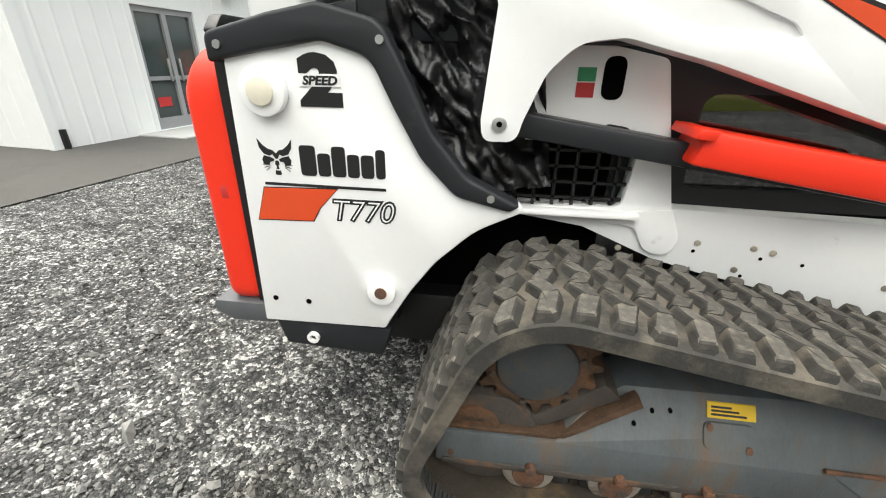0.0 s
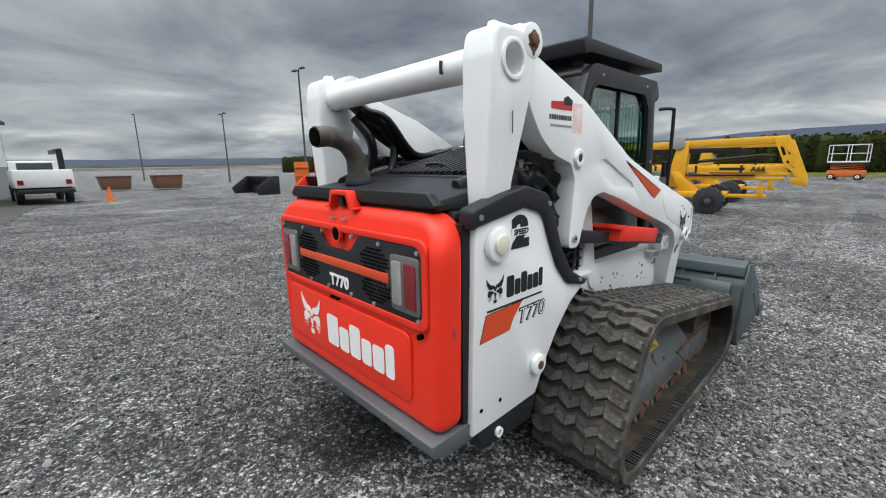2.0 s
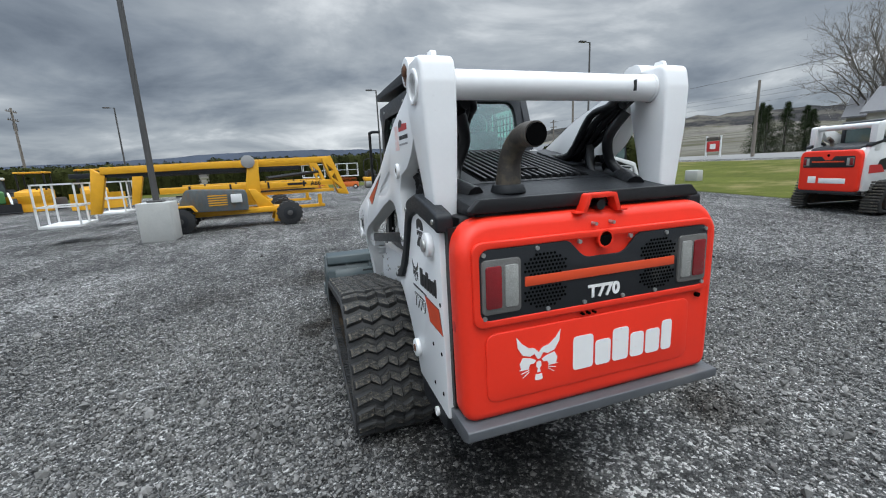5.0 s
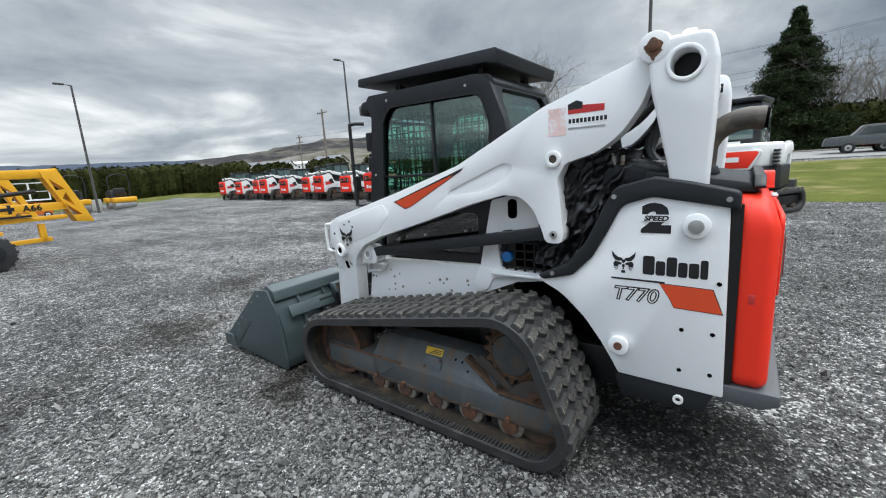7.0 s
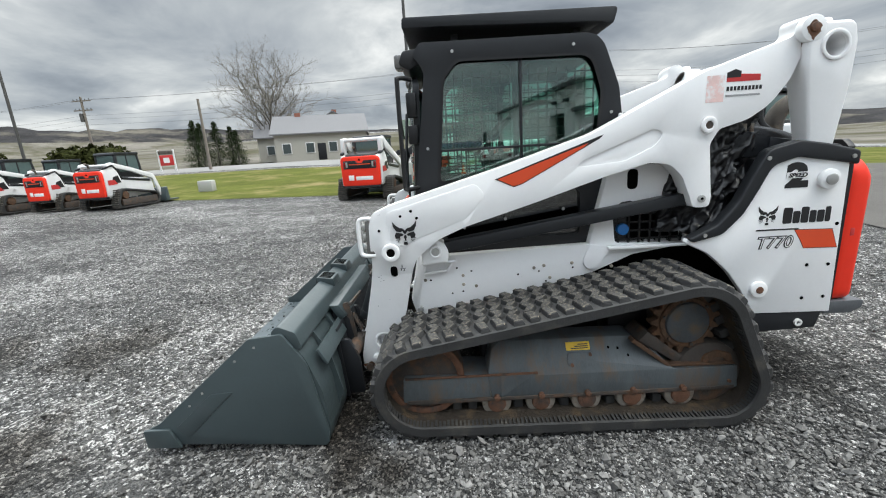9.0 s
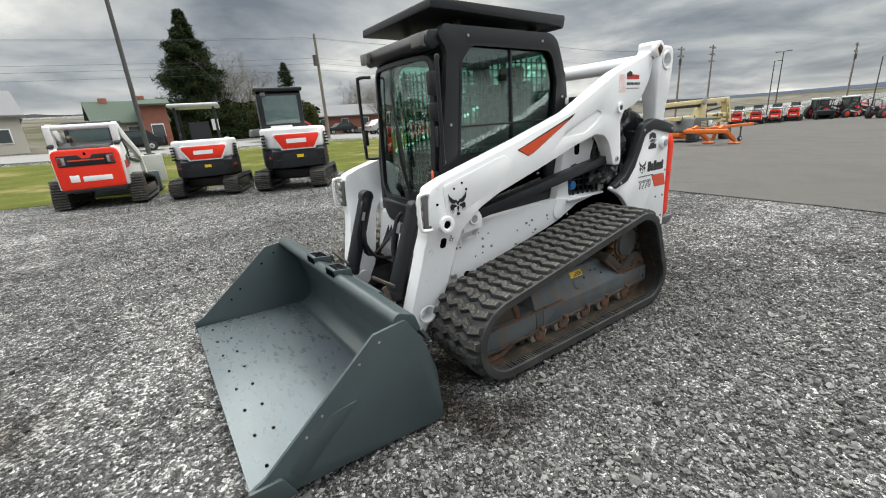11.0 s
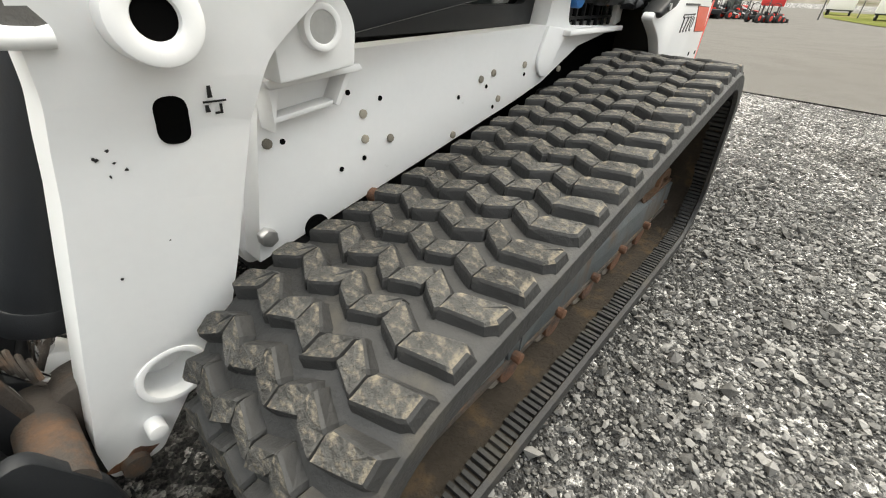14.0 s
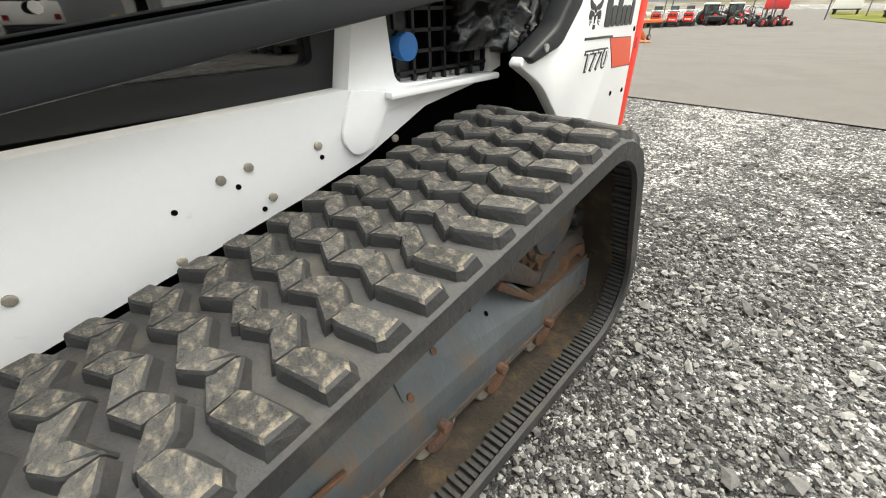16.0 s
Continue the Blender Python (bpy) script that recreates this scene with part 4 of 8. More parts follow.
    # flash decal tapering to the rear
    p("flash_edge", prism([(2.03, 1.335), (1.93, 1.287), (1.88, 1.302), (1.47, 1.515), (1.45, 1.535)], .655, .6565, "y"), "blackink")
    p("flash", prism([(2.015, 1.334), (1.93, 1.293), (1.884, 1.305), (1.55, 1.478), (1.53, 1.495)], .655, .6575, "y"), "orange_decal", arm, "orange-red arrow flash")
    p("badge", flat(emblem(.135), facing("l", 2.54, .6625, 1.072)), "blackink", arm, "black eared badge")
    # dealer label: faded panel, small picture, lines of plain bars
    p("dealer_label", prism([(.93, 1.66), (.84, 1.66), (.84, 1.79), (.93, 1.79)], .655, .6562, "y"), "pink", arm, "faded pink and white dealer sticker")
    p("dealer_picture", prism([(.83, 1.755), (.66, 1.755), (.66, 1.785), (.83, 1.795)], .655, .6568, "y"), "crimson")
    p("dealer_picture", prism([(.83, 1.775), (.76, 1.775), (.76, 1.805), (.79, 1.815), (.83, 1.80)], .655, .6572, "y"), "blackink")
    for i in range(10):
        p("line_of_print", block(.815 - i * .0185, .827 - i * .0185, .655, .6568, 1.712, 1.732), "blackink")
    p("line_of_print", block(.655, .83, .655, .6568, 1.683, 1.692), "greyink")
    if s < 0:
        p("scratch", prism([(.345, 1.64), (.341, 1.64), (.341, 1.72), (.345, 1.72)], .6935, .695, "y"), "blackink")
    # headlamp in the elbow with its tube guard
    lamp = p("work_lamp", block(2.715, 2.768, .552, .642, .94, 1.15, .015), "lens", arm, "glass work lamp in the arm elbow")
    for zc in (.985, 1.045, 1.105):
        p("lamp_glass", rod((2.762, .598, zc), (2.784, .598, zc), .030, .022, n=16), "whitelens", lamp)
    p("lamp_guard", tube([(2.70, .635, 1.155), (2.775, .64, 1.16), (2.80, .64, 1.13), (2.80, .64, .98), (2.78, .64, .95), (2.72, .635, .945)], .012, 10), "white", arm)
    # rear upright link
    link = [(.240, 1.34), (.385, 1.34), (.385, 1.45, .3), (.462, 1.80, .3), (.475, 1.92, .1), (.42, 2.005, .08), (.245, 2.005, .055), (.225, 1.90, .12), (.226, 1.70, .3), (.238, 1.45, .3)]
    lk = prism(rounded(link, 8), .545, .697, "y", holes=[circle(.338, 1.893, .056, 28)], bevel=.016, seg=3)
    for v in lk.verts:
        k_ = max(0.0, min(1.0, (1.80 - v.co.z) / .46))
        v.co.y -= .040 * k_ * (v.co.y > .62) - .012 * k_ * (v.co.y < .62)
    up = part("rear_link", mirror(lk, s), "white", loader, "white box-section rear link")
    part("tube_ring", mirror(ring((.338, 1.893), "y", .072, .054, .688, .706, bevel=.005), s), "white", up)
    # charcoal disc inside the white tube, coloured dark for the shade in it
    part("tube_end", mirror(rod((.338, .552, 1.893), (.338, .575, 1.893), .058, n=26), s), "dark", up)
    part("lift_eye", mirror(prism(rounded([(.30, 2.0), (.37, 2.0), (.36, 2.035, .015), (.31, 2.035, .015)], 3), .60, .625, "y", bevel=.003), s), "white", up)
    # lift cylinder cover bar
    d = prism([(.90, 1.13), (.92, 1.195), (2.33, .99), (2.31, .925)], .515, .60, "y", bevel=.008)
    cyl = part("cylinder_cover", mirror(d, s), "cab", loader, "charcoal lift cylinder bar")
    if s < 0:
        c = prism([(1.41, 1.075), (1.44, 1.165), (2.03, 1.075), (2.00, .985)], .50, .665, "y", bevel=.012)
        part("arm_stop", mirror(c, s), "red", cyl, "bright red lift arm stop clamped over the cylinder")
        part("arm_stop_lip", mirror(prism([(1.40, 1.145), (1.41, 1.17), (1.46, 1.165), (1.45, 1.14)], .50, .68, "y", bevel=.003), s), "red", cyl)
    part("pivot_plate", mirror(prism(rounded([(2.46, .86), (2.31, .875), (2.30, .95, .04), (2.345, 1.005, .05), (2.42, 1.00, .06), (2.46, .94, .05)], 6), .50, .60, "y", bevel=.006), s), "white", cyl)
    q = part("pivot_boss", mirror(ring((2.38, .94), "y", .036, .024, .59, .618, bevel=.004), s), "white", cyl)
    part("pivot_pin", mirror(rod((2.38, .58, .94), (2.38, .614, .94), .025, n=16), s), "steel", q)


for k, s in SIDES:
    lift_arm(k, s)
bar = part("cross_tube", rod((.335, -.57, 1.905), (.335, .57, 1.905), .063, n=28), "white", loader, "white tubular cross member between the arms")
for y in (.545, -.545):
    part("weld_ring", rod((.335, y - .012, 1.905), (.335, y + .012, 1.905), .068, n=28, bevel=.004), "white", bar)
part("chip", block(.262, .275, -.40, -.392, 1.88, 1.93), "blackink", bar)

# wrinkled black vinyl between panel and arm, hoses over the deck
def vinyl(s):
    bm = bmesh.new()
    bmesh.ops.create_grid(bm, x_segments=60, y_segments=70, size=0.5)
    for v in bm.verts:
        u, w = v.co.x + .5, v.co.y + .5
        x, z = .52 + u * .46 - (1 - w) * .0, .96 + w * .62
        x += (1 - w) * .10
        q = Vector((u * 5, w * 6, s * 3.1))
        q2 = Vector((u * 4 + w * 3, w * 2.2 - u, s * 1.7))
        fold = noise.noise(q) * .03 - abs(noise.noise(q2 * 1.6)) * .075 - abs(noise.noise(q2 * 3.7 + Vector((5, 2, 1)))) * .04 + abs(noise.noise(q * 1.4 + Vector((3, 1, 2)))) * .03 + .03
        v.co = Vector((x, .565 + fold - .06 * (2 * u - 1) ** 2, z + .02 * noise.noise(q * 1.7)))
    ret = bmesh.ops.extrude_face_region(bm, geom=list(bm.faces))
    bmesh.ops.translate(bm, vec=(0, -.05, 0), verts=[g for g in ret["geom"] if isinstance(g, bmesh.types.BMVert)])
    finish(bm, 0, 2, 80)
    return mirror(bm, s)


for k, s in SIDES:
    part("vinyl_cover", vinyl(s), "vinyl", loader, "crumpled black vinyl hose cover")
    for i in range(4):
        y = s * (.50 - i * .035)
        hose = [(.95, y, 1.50 + .03 * i), (.75, y - s * .02, 1.60), (.56, y - s * .03, 1.70 + .03 * i), (.44, y - s * .01, 1.83), (.40, y + s * .03, 1.88)]
        part("hose", tube(hose, .020, 8), "vinyl", loader)
    hose = [(.42, s * .50, 1.46), (.50, s * .46, 1.55), (.47, s * .42, 1.68), (.40, s * .47, 1.80)]
    part("hose", tube(hose, .028, 9), "vinyl", loader)
    part("bundle_hose", tube([(.40, s * .44, 1.84), (.55, s * .45, 1.80), (.66, s * .45, 1.66), (.62, s * .44, 1.50), (.50, s * .45, 1.42)], .027, 10), "vinyl", loader)
    part("thick_hose", tube([(.30, s * .45, 1.42), (.48, s * .50, 1.47), (.70, s * .47, 1.50), (.98, s * .52, 1.44)], .05, 10), "vinyl", loader)
    for i in range(2):
        part("hose_fitting", rod((.60 + .04 * i, s * .55, 1.50), (.60 + .04 * i, s * .55, 1.545), .010, n=8), "roller", loader)

# ---- cab ----
cab = part("cab_floor", block(1.30, 2.44, -.40, .40, .86, .95, .02), "black", loader)
SIDE = [(1.27, .90), (1.265, 1.62, .05), (1.29, 1.80, .2), (1.40, 2.085, .14), (2.40, 2.09, .03), (2.445, 2.03, .03), (2.40, 1.97, .03), (2.385, 1.93, .05), (2.47, 1.30, .2), (2.48, .90)]
WIN = rounded([(1.40, 1.53, .10), (1.375, 1.78, .12), (1.44, 1.985, .10), (2.21, 1.995, .08), (2.29, 1.90, .08), (2.345, 1.31, .03), (1.62, 1.31, .1)], 7)
LOW = rounded([(1.50, .96, .03), (1.50, 1.24, .05), (2.36, 1.24, .03), (2.40, .96, .03)], 4)
for k, s in SIDES:
    side = part("cab_side", mirror(prism(rounded(SIDE, 7), .39, .44, "y", holes=[WIN, LOW], bevel=.010, seg=3), s), "cab", loader, "charcoal cab side frame with sliding window")
    part("window_pane", mirror(prism(WIN, .405, .411, "y"), s), "glass", side, "green tinted side glass")
    part("lower_pane", mirror(prism(LOW, .405, .411, "y"), s), "darkglass", side)
    part("mullion", mirror(block(1.832, 1.848, .402, .425, 1.31, 1.99, .004), s), "cab", side)
    part("mullion", mirror(block(1.50, 2.34, .402, .425, 1.495, 1.509, .004), s), "cab", side)
    part("seal", mirror(prism(WIN, .436, .443, "y", holes=[[(1.84 + (u - 1.84) * .965, 1.68 + (v - 1.68) * .955) for u, v in WIN]]), s), "black", side)
    # welded guard mesh behind the glass
    openings = [rounded([(1.385, 1.30, .06), (1.375, 1.74, .15), (1.44, 1.97, .12), (1.83, 1.97, .10), (1.855, 1.30, .06)], 6), rounded([(1.88, 1.30, .05), (1.88, 1.97, .10), (2.22, 1.97, .10), (2.30, 1.82, .1), (2.36, 1.30, .05)], 6)]
    part("guard_panel", mirror(prism([(1.30, 1.28), (1.31, 1.80), (1.40, 2.0), (2.30, 2.0), (2.38, 1.28)], .362, .370, "y", holes=openings), s), "cab", side)
    bm = bmesh.new()
    for x0, x1 in ((1.40, 1.84), (1.89, 2.33)):
        for i in range(8):
            block(x0 + i * .054, x0 + .008 + i * .054, .350, .358, 1.33, 1.93, bm=bm)
        for i in range(12):
            block(x0, x1, .345, .352, 1.35 + i * .05, 1.358 + i * .05, bm=bm)
    part("guard_mesh", bm if s > 0 else mirror(bm, s), "black", side)
    for x, z in ((2.22, 2.035), (1.55, 2.03), (1.33, 1.66), (2.39, 1.52)):
        part("cap_screw", mirror(rod((x, .438, z), (x, .446, z), .009, n=8), s), "steel", side)
    for x, z in ((1.60, 1.12), (1.95, 1.08), (2.2, 1.04)):
        part("cap_screw", mirror(rod((x, .438, z), (x, .447, z), .009, n=8), s), "steel", side)
part("roof", prism(rounded([(1.36, 2.02, .05), (1.40, 2.085, .06), (2.40, 2.09, .03), (2.45, 2.03, .03), (2.40, 1.99), (1.40, 1.99)], 5), -.40, .40, "y", bevel=.008), "cab", loader)
visor = part("roof_visor", prism(rounded([(2.49, 2.165, .01), (2.485, 2.22, .015), (1.31, 2.205, .02), (1.335, 2.115, .02), (1.40, 2.135, .02), (2.30, 2.165)], 3), -.435, .445, "y", bevel=.008), "dark", loader, "flat charcoal sun visor over the cab roof")
for x in (1.5, 2.2):
    for y in (.3, -.3):
        part("visor_post", block(x - .02, x + .02, y - .03, y + .03, 2.07, 2.15, .004), "black", visor)
rear_o = [(-.40, 1.60, .02), (.40, 1.60, .02), (.40, 2.05, .06), (-.40, 2.05, .06)]
rear_h = rounded([(-.335, 1.665, .06), (.335, 1.665, .06), (.335, 2.0, .08), (-.335, 2.0, .08)], 6)
def rear_lean(bm):
    for v in bm.verts:
        v.co.x += max(0.0, v.co.z - 1.62) * .30
    return bm
rw = part("cab_rear", rear_lean(prism(rounded(rear_o, 5), 1.255, 1.30, "x", holes=[rear_h], bevel=.008)), "cab", loader)
part("rear_pane", rear_lean(prism(rear_h, 1.275, 1.281, "x")), "glass", rw, "green tinted rear glass")
part("cab_back", block(1.28, 1.31, -.40, .40, .93, 1.62), "black", loader)
for y in (.42, -.42):
    part("rear_hinge", block(1.23, 1.29, y - .035, y + .035, 1.60, 1.65, .008), "whiteink", rw)
# front door: bowed frame and glass
FO = [(-.37, .93, .06), (.37, .93, .06), (.385, 1.94, .10), (-.385, 1.94, .10)]
FH = rounded([(-.335, 1.03, .10), (.335, 1.03, .10), (.352, 1.915, .08), (-.352, 1.915, .08)], 6)
def bow(bm):
    for v in bm.verts:
        z = v.co.z
        v.co.x += .085 * math.cos((v.co.y / .38) * 1.2) + .05 * (1.95 - z) - .20 * max(0, 1.12 - z)
    return bm
def dense(bm):
    bmesh.ops.bisect_plane(bm, geom=bm.verts[:] + bm.edges[:] + bm.faces[:], plane_co=(0, 0, 1.12), plane_no=(0, 0, 1))
    for c in range(-5, 6):
        bmesh.ops.bisect_plane(bm, geom=bm.verts[:] + bm.edges[:] + bm.faces[:], plane_co=(0, c * .06, 0), plane_no=(0, 1, 0))
    return bm
door = part("front_door", bow(dense(prism(rounded(FO, 5), 2.385, 2.42, "x", holes=[FH]))), "cab", loader, "charcoal framed bowed glass front door")
part("door_pane", bow(dense(prism(FH, 2.40, 2.405, "x"))), "glass", door, "green tinted door glass")
bm = bmesh.new()
for i in range(11):
    block(2.36, 2.368, -.25 + i * .05, -.243 + i * .05, 1.10, 1.86, bm=bm)
for i in range(15):
    block(2.352, 2.36, -.28, .28, 1.12 + i * .052, 1.127 + i * .052, bm=bm)
part("guard_mesh", bm, "black", door)
part("wiper_arm", tube([(2.53, .10, 1.07), (2.555, .06, 1.30), (2.545, .02, 1.52)], .008, 7), "black", door)
part("wiper_arm", tube([(2.53, .125, 1.07), (2.555, .085, 1.30), (2.545, .045, 1.50)], .006, 7), "black", door)
part("wiper_blade", tube([(2.555, .12, 1.25), (2.55, .05, 1.50), (2.535, -.02, 1.76)], .010, 7), "black", door)
part("wiper_motor", block(2.47, 2.53, .02, .16, 1.02, 1.10, .015), "black", door)
part("door_hinge", block(2.44, 2.50, .36, .41, 1.55, 1.66, .01), "black", door)
part("door_hinge", block(2.44, 2.50, .36, .41, 1.70, 1.84, .01), "black", door)
part("door_latch", block(2.46, 2.53, .33, .41, 1.12, 1.24, .015), "black", door)
part("orange_pull", tube([(2.53, .40, 1.25), (2.55, .43, 1.22), (2.55, .42, 1.17), (2.53, .39, 1.18), (2.53, .40, 1.25)], .007, 7), "orange_decal", door, "orange release loop")
part("nose_panel", prism(rounded([(-.26, .83, .10), (.26, .83, .10), (.37, 1.0), (-.37, 1.0)], 6), 2.40, 2.535, "x", bevel=.03, seg=4), "black", loader)
brow = part("lamp_brow", prism(rounded([(2.40, 1.985), (2.40, 2.07), (2.50, 2.06, .03), (2.53, 1.99, .03), (2.47, 1.955, .02)], 4), -.42, .42, "y", bevel=.012), "black", loader)
for y in (.35, -.35):
    part("cab_lamp", block(2.50, 2.55, y - .055, y + .055, 1.97, 2.045, .012), "lens", brow, "clear cab lamp")
for s in (1, -1):
    part("grab_handle", tube([(2.46, s * .45, 1.90), (2.52, s * .52, 1.90), (2.53, s * .53, 1.84), (2.53, s * .53, 1.36), (2.52, s * .52, 1.30), (2.46, s * .44, 1.30)], .013, 9), "black", loader)
    part("small_mirror", block(2.515, 2.545, s * .50 - .02, s * .50 + .02, 1.40, 1.52, .006), "black", loader)
# seat and controls
seat = part("seat_base", block(1.50, 1.98, -.24, .24, .95, 1.32, .05, seg=3), "seat", loader, "dark fabric operator seat")
part("seat_back", prism(rounded([(1.46, 1.28, .05), (1.58, 1.28, .05), (1.50, 1.80, .05), (1.40, 1.80, .05)], 4), -.23, .23, "y", bevel=.04, seg=3), "seat", seat)
part("headrest", block(1.38, 1.47, -.12, .12, 1.80, 1.92, .03, seg=3), "seat", seat)
for s in (1, -1):
    part("armrest", block(1.55, 2.02, s * .31 - .045, s * .31 + .045, 1.38, 1.46, .02), "seat", seat)
    part("joystick", tube([(2.0, s * .31, 1.44), (2.02, s * .31, 1.52), (2.01, s * .31, 1.60)], .018, 9, radii=[.012, .016, .022]), "black", seat)
part("lap_bar", tube([(1.5, .30, 1.75), (1.8, .30, 1.72), (2.05, .25, 1.50), (2.05, -.25, 1.50), (1.8, -.30, 1.72), (1.5, -.30, 1.75)], .014, 8), "black", seat)
part("cab_headliner", block(1.42, 2.38, -.385, .385, 1.965, 1.99), "seat", loader)

# front crossmember, tilt cylinders, hoses
part("front_plate", prism(rounded([(2.34, .46), (2.52, .46), (2.56, .60, .05), (2.50, .88, .06), (2.44, .93), (2.30, .93)], 4), -.44, .44, "y", bevel=.012), "white", loader, "white front crossmember")
part("front_sticker", block(2.520, 2.534, .16, .21, .74, .765), "orange_decal", loader)
for s in (1, -1):
    part("leg_stub", rod((2.738, s * .40, .368), (2.738, s * .45, .368), .056, n=20), "white", loader)
for s in (1, -1):
    tilt = part("tilt_cylinder", tube([(2.66, s * .36, 1.02), (2.865, s * .34, .47)], .054, 18), "dark", loader, "charcoal tilt cylinder")
    part("cylinder_rod", rod((2.86, s * .34, .48), (2.93, s * .335, .33), .027, n=14), "chrome", tilt)
    part("cylinder_eye", rod((2.66, s * .36 - .04, 1.03), (2.66, s * .36 + .04, 1.03), .05, n=18, bevel=.006), "dark", tilt)
    part("rod_eye", rod((2.935, s * .335 - .035, .32), (2.935, s * .335 + .035, .32), .04, n=16, bevel=.005), "rust", tilt)
    for i in range(3):
        part("hose", tube([(2.50, s * (.20 + .05 * i), .80), (2.62, s * (.22 + .04 * i), .66 - .03 * i), (2.74, s * (.26 + .03 * i), .60), (2.72, s * .33, .86)], .012, 7), "black", loader)
    part("gland", rod((2.852, s * .34, .505), (2.87, s * .34, .457), .058, n=18, bevel=.004), "dark", tilt)
    part("port_pipe", tube([(2.72, s * .30, 1.0), (2.75, s * .27, .95), (2.80, s * .27, .78), (2.80, s * .30, .62)], .014, 8), "dark", tilt)
    part("port_fitting", rod((2.735, s * .28, .93), (2.755, s * .275, .87), .020, n=8), "steel", tilt)
    part("hose", tube([(2.75, s * .26, .86), (2.77, s * .24, .72), (2.70, s * .22, .58), (2.58, s * .20, .55)], .013, 8), "black", loader)
for i in range(5):
    part("coupler", rod((2.52, .02 + i * .035, .60 + .02 * (i % 2)), (2.60, .02 + i * .035, .59), .013, n=8), "steel", loader)
    part("hose", tube([(2.60, .02 + i * .035, .59), (2.70, .05 + i * .03, .50 - .02 * i), (2.66, -.05 + i * .05, .40)], .011, 7), "black", loader)
# quick-attach carriage behind the bucket
car = part("bucket_carriage", prism([(2.90, .12), (2.985, .10), (3.08, .54), (3.02, .58), (2.96, .50)], -.46, .46, "y", bevel=.01), "dark", loader, "charcoal quick-attach carriage")
for s in (1, -1):
    part("carriage_arm", prism(rounded([(2.82, .17, .04), (2.90, .17, .04), (3.02, .30), (3.03, .46), (2.92, .38, .05)], 4), s * .36 - .025, s * .36 + .025, "y", bevel=.006), "dark", car)
    part("lock_lever", prism([(s * .20, .575), (s * .50, .600), (s * .50, .622), (s * .20, .597)], 2.93, 2.945, "x", bevel=.003), "mudsteel", car)

# quick coupler between the legs and the bucket
coupler = part("coupler_tube", rod((2.93, -.62, .33), (2.93, .62, .33), .042, n=18), "mudsteel", loader, "muddy steel quick coupler")
for s in (1, -1):
    part("coupler_plate", prism(rounded([(2.87, .07, .02), (2.985, .07), (2.99, .30), (3.02, .50), (2.95, .53, .03), (2.885, .36, .05)], 4), s * .26, s * .29, "y", bevel=.004), "dark", coupler)
    part("coupler_plate", prism(rounded([(2.87, .07, .02), (2.985, .07), (2.99, .30), (3.00, .42), (2.94, .44, .03), (2.885, .30, .05)], 4), s * .595, s * .625, "y", bevel=.004), "dark", coupler)
    part("coupler_face", prism([(2.965, .06), (2.985, .06), (3.02, .50), (3.00, .51)], s * .27, s * .64, "y", bevel=.003), "dark", coupler)
    lev = prism(rounded([(2.925, .36, .01), (2.955, .36, .01), (2.975, .50, .04), (3.0, .60, .01), (2.965, .61, .01), (2.945, .52, .04)], 3), s * .45 - .008, s * .45 + .008, "y", bevel=.003)
    part("wedge_lever", lev, "mudsteel", coupler, "flat rusty latch lever")
    coil = [(2.90 + .05 * k / 40 + .0, s * .40 + .022 * math.cos(k * .9), .40 + .10 * k / 40 + .022 * math.sin(k * .9)) for k in range(41)]
    part("latch_spring", tube(coil, .005, 6, smooth_path=2), "mudsteel", coupler)
    part("latch_rod", rod((2.90, s * .40, .38), (2.97, s * .40, .52), .012, n=10), "chrome", coupler)
    part("axle_cap", rod((2.86, s * .36, .30), (2.86, s * .45, .30), .075, n=24, bevel=.012), "mudsteel", coupler)
    part("chipped_boss", rod((2.885, s * .30, .36), (2.885, s * .36, .36), .042, n=18, bevel=.006), "whiteink", coupler)
    part("wedge_link", rod((2.93, s * .44, .12), (2.95, s * .44, .42), .018, n=10), "steel", coupler)
    part("pivot_pin", rod((2.853, s * .30, .185), (2.853, s * .50, .185), .028, n=14), "rust", coupler)

# ---- tracks and undercarriage ----
WHEELS = ((2.475, .295, .252), (1.095, .535, .258), (.925, .235, .215))


def belt_path(n):
    """The line that a belt round the wheels takes, with even steps: points and outward normals."""
    P = []
    for cx, cz, r in WHEELS:
        for a in np.linspace(0, 2 * np.pi, 180, endpoint=False):
            P.append((cx + r * np.cos(a), cz + r * np.sin(a)))
    P = sorted(set(P))

    def half(pts):
        h = []
        for p in pts:
            while len(h) > 1 and (h[-1][0] - h[-2][0]) * (p[1] - h[-2][1]) - (h[-1][1] - h[-2][1]) * (p[0] - h[-2][0]) <= 0:
                h.pop()
            h.append(p)
        return h[:-1]
    hull = np.array(half(P) + half(P[::-1]))
    closed = np.vstack([hull, hull[:1]])
    d = np.r_[0, np.cumsum(np.hypot(*np.diff(closed, axis=0).T))]
    s = np.linspace(0, d[-1], n, endpoint=False)
    X, Z = np.interp(s, d, closed[:, 0]), np.interp(s, d, closed[:, 1])
    tx, tz = np.roll(X, -1) - np.roll(X, 1), np.roll(Z, -1) - np.roll(Z, 1)
    ln = np.hypot(tx, tz)
    return X, Z, tx / ln, tz / ln, d[-1]


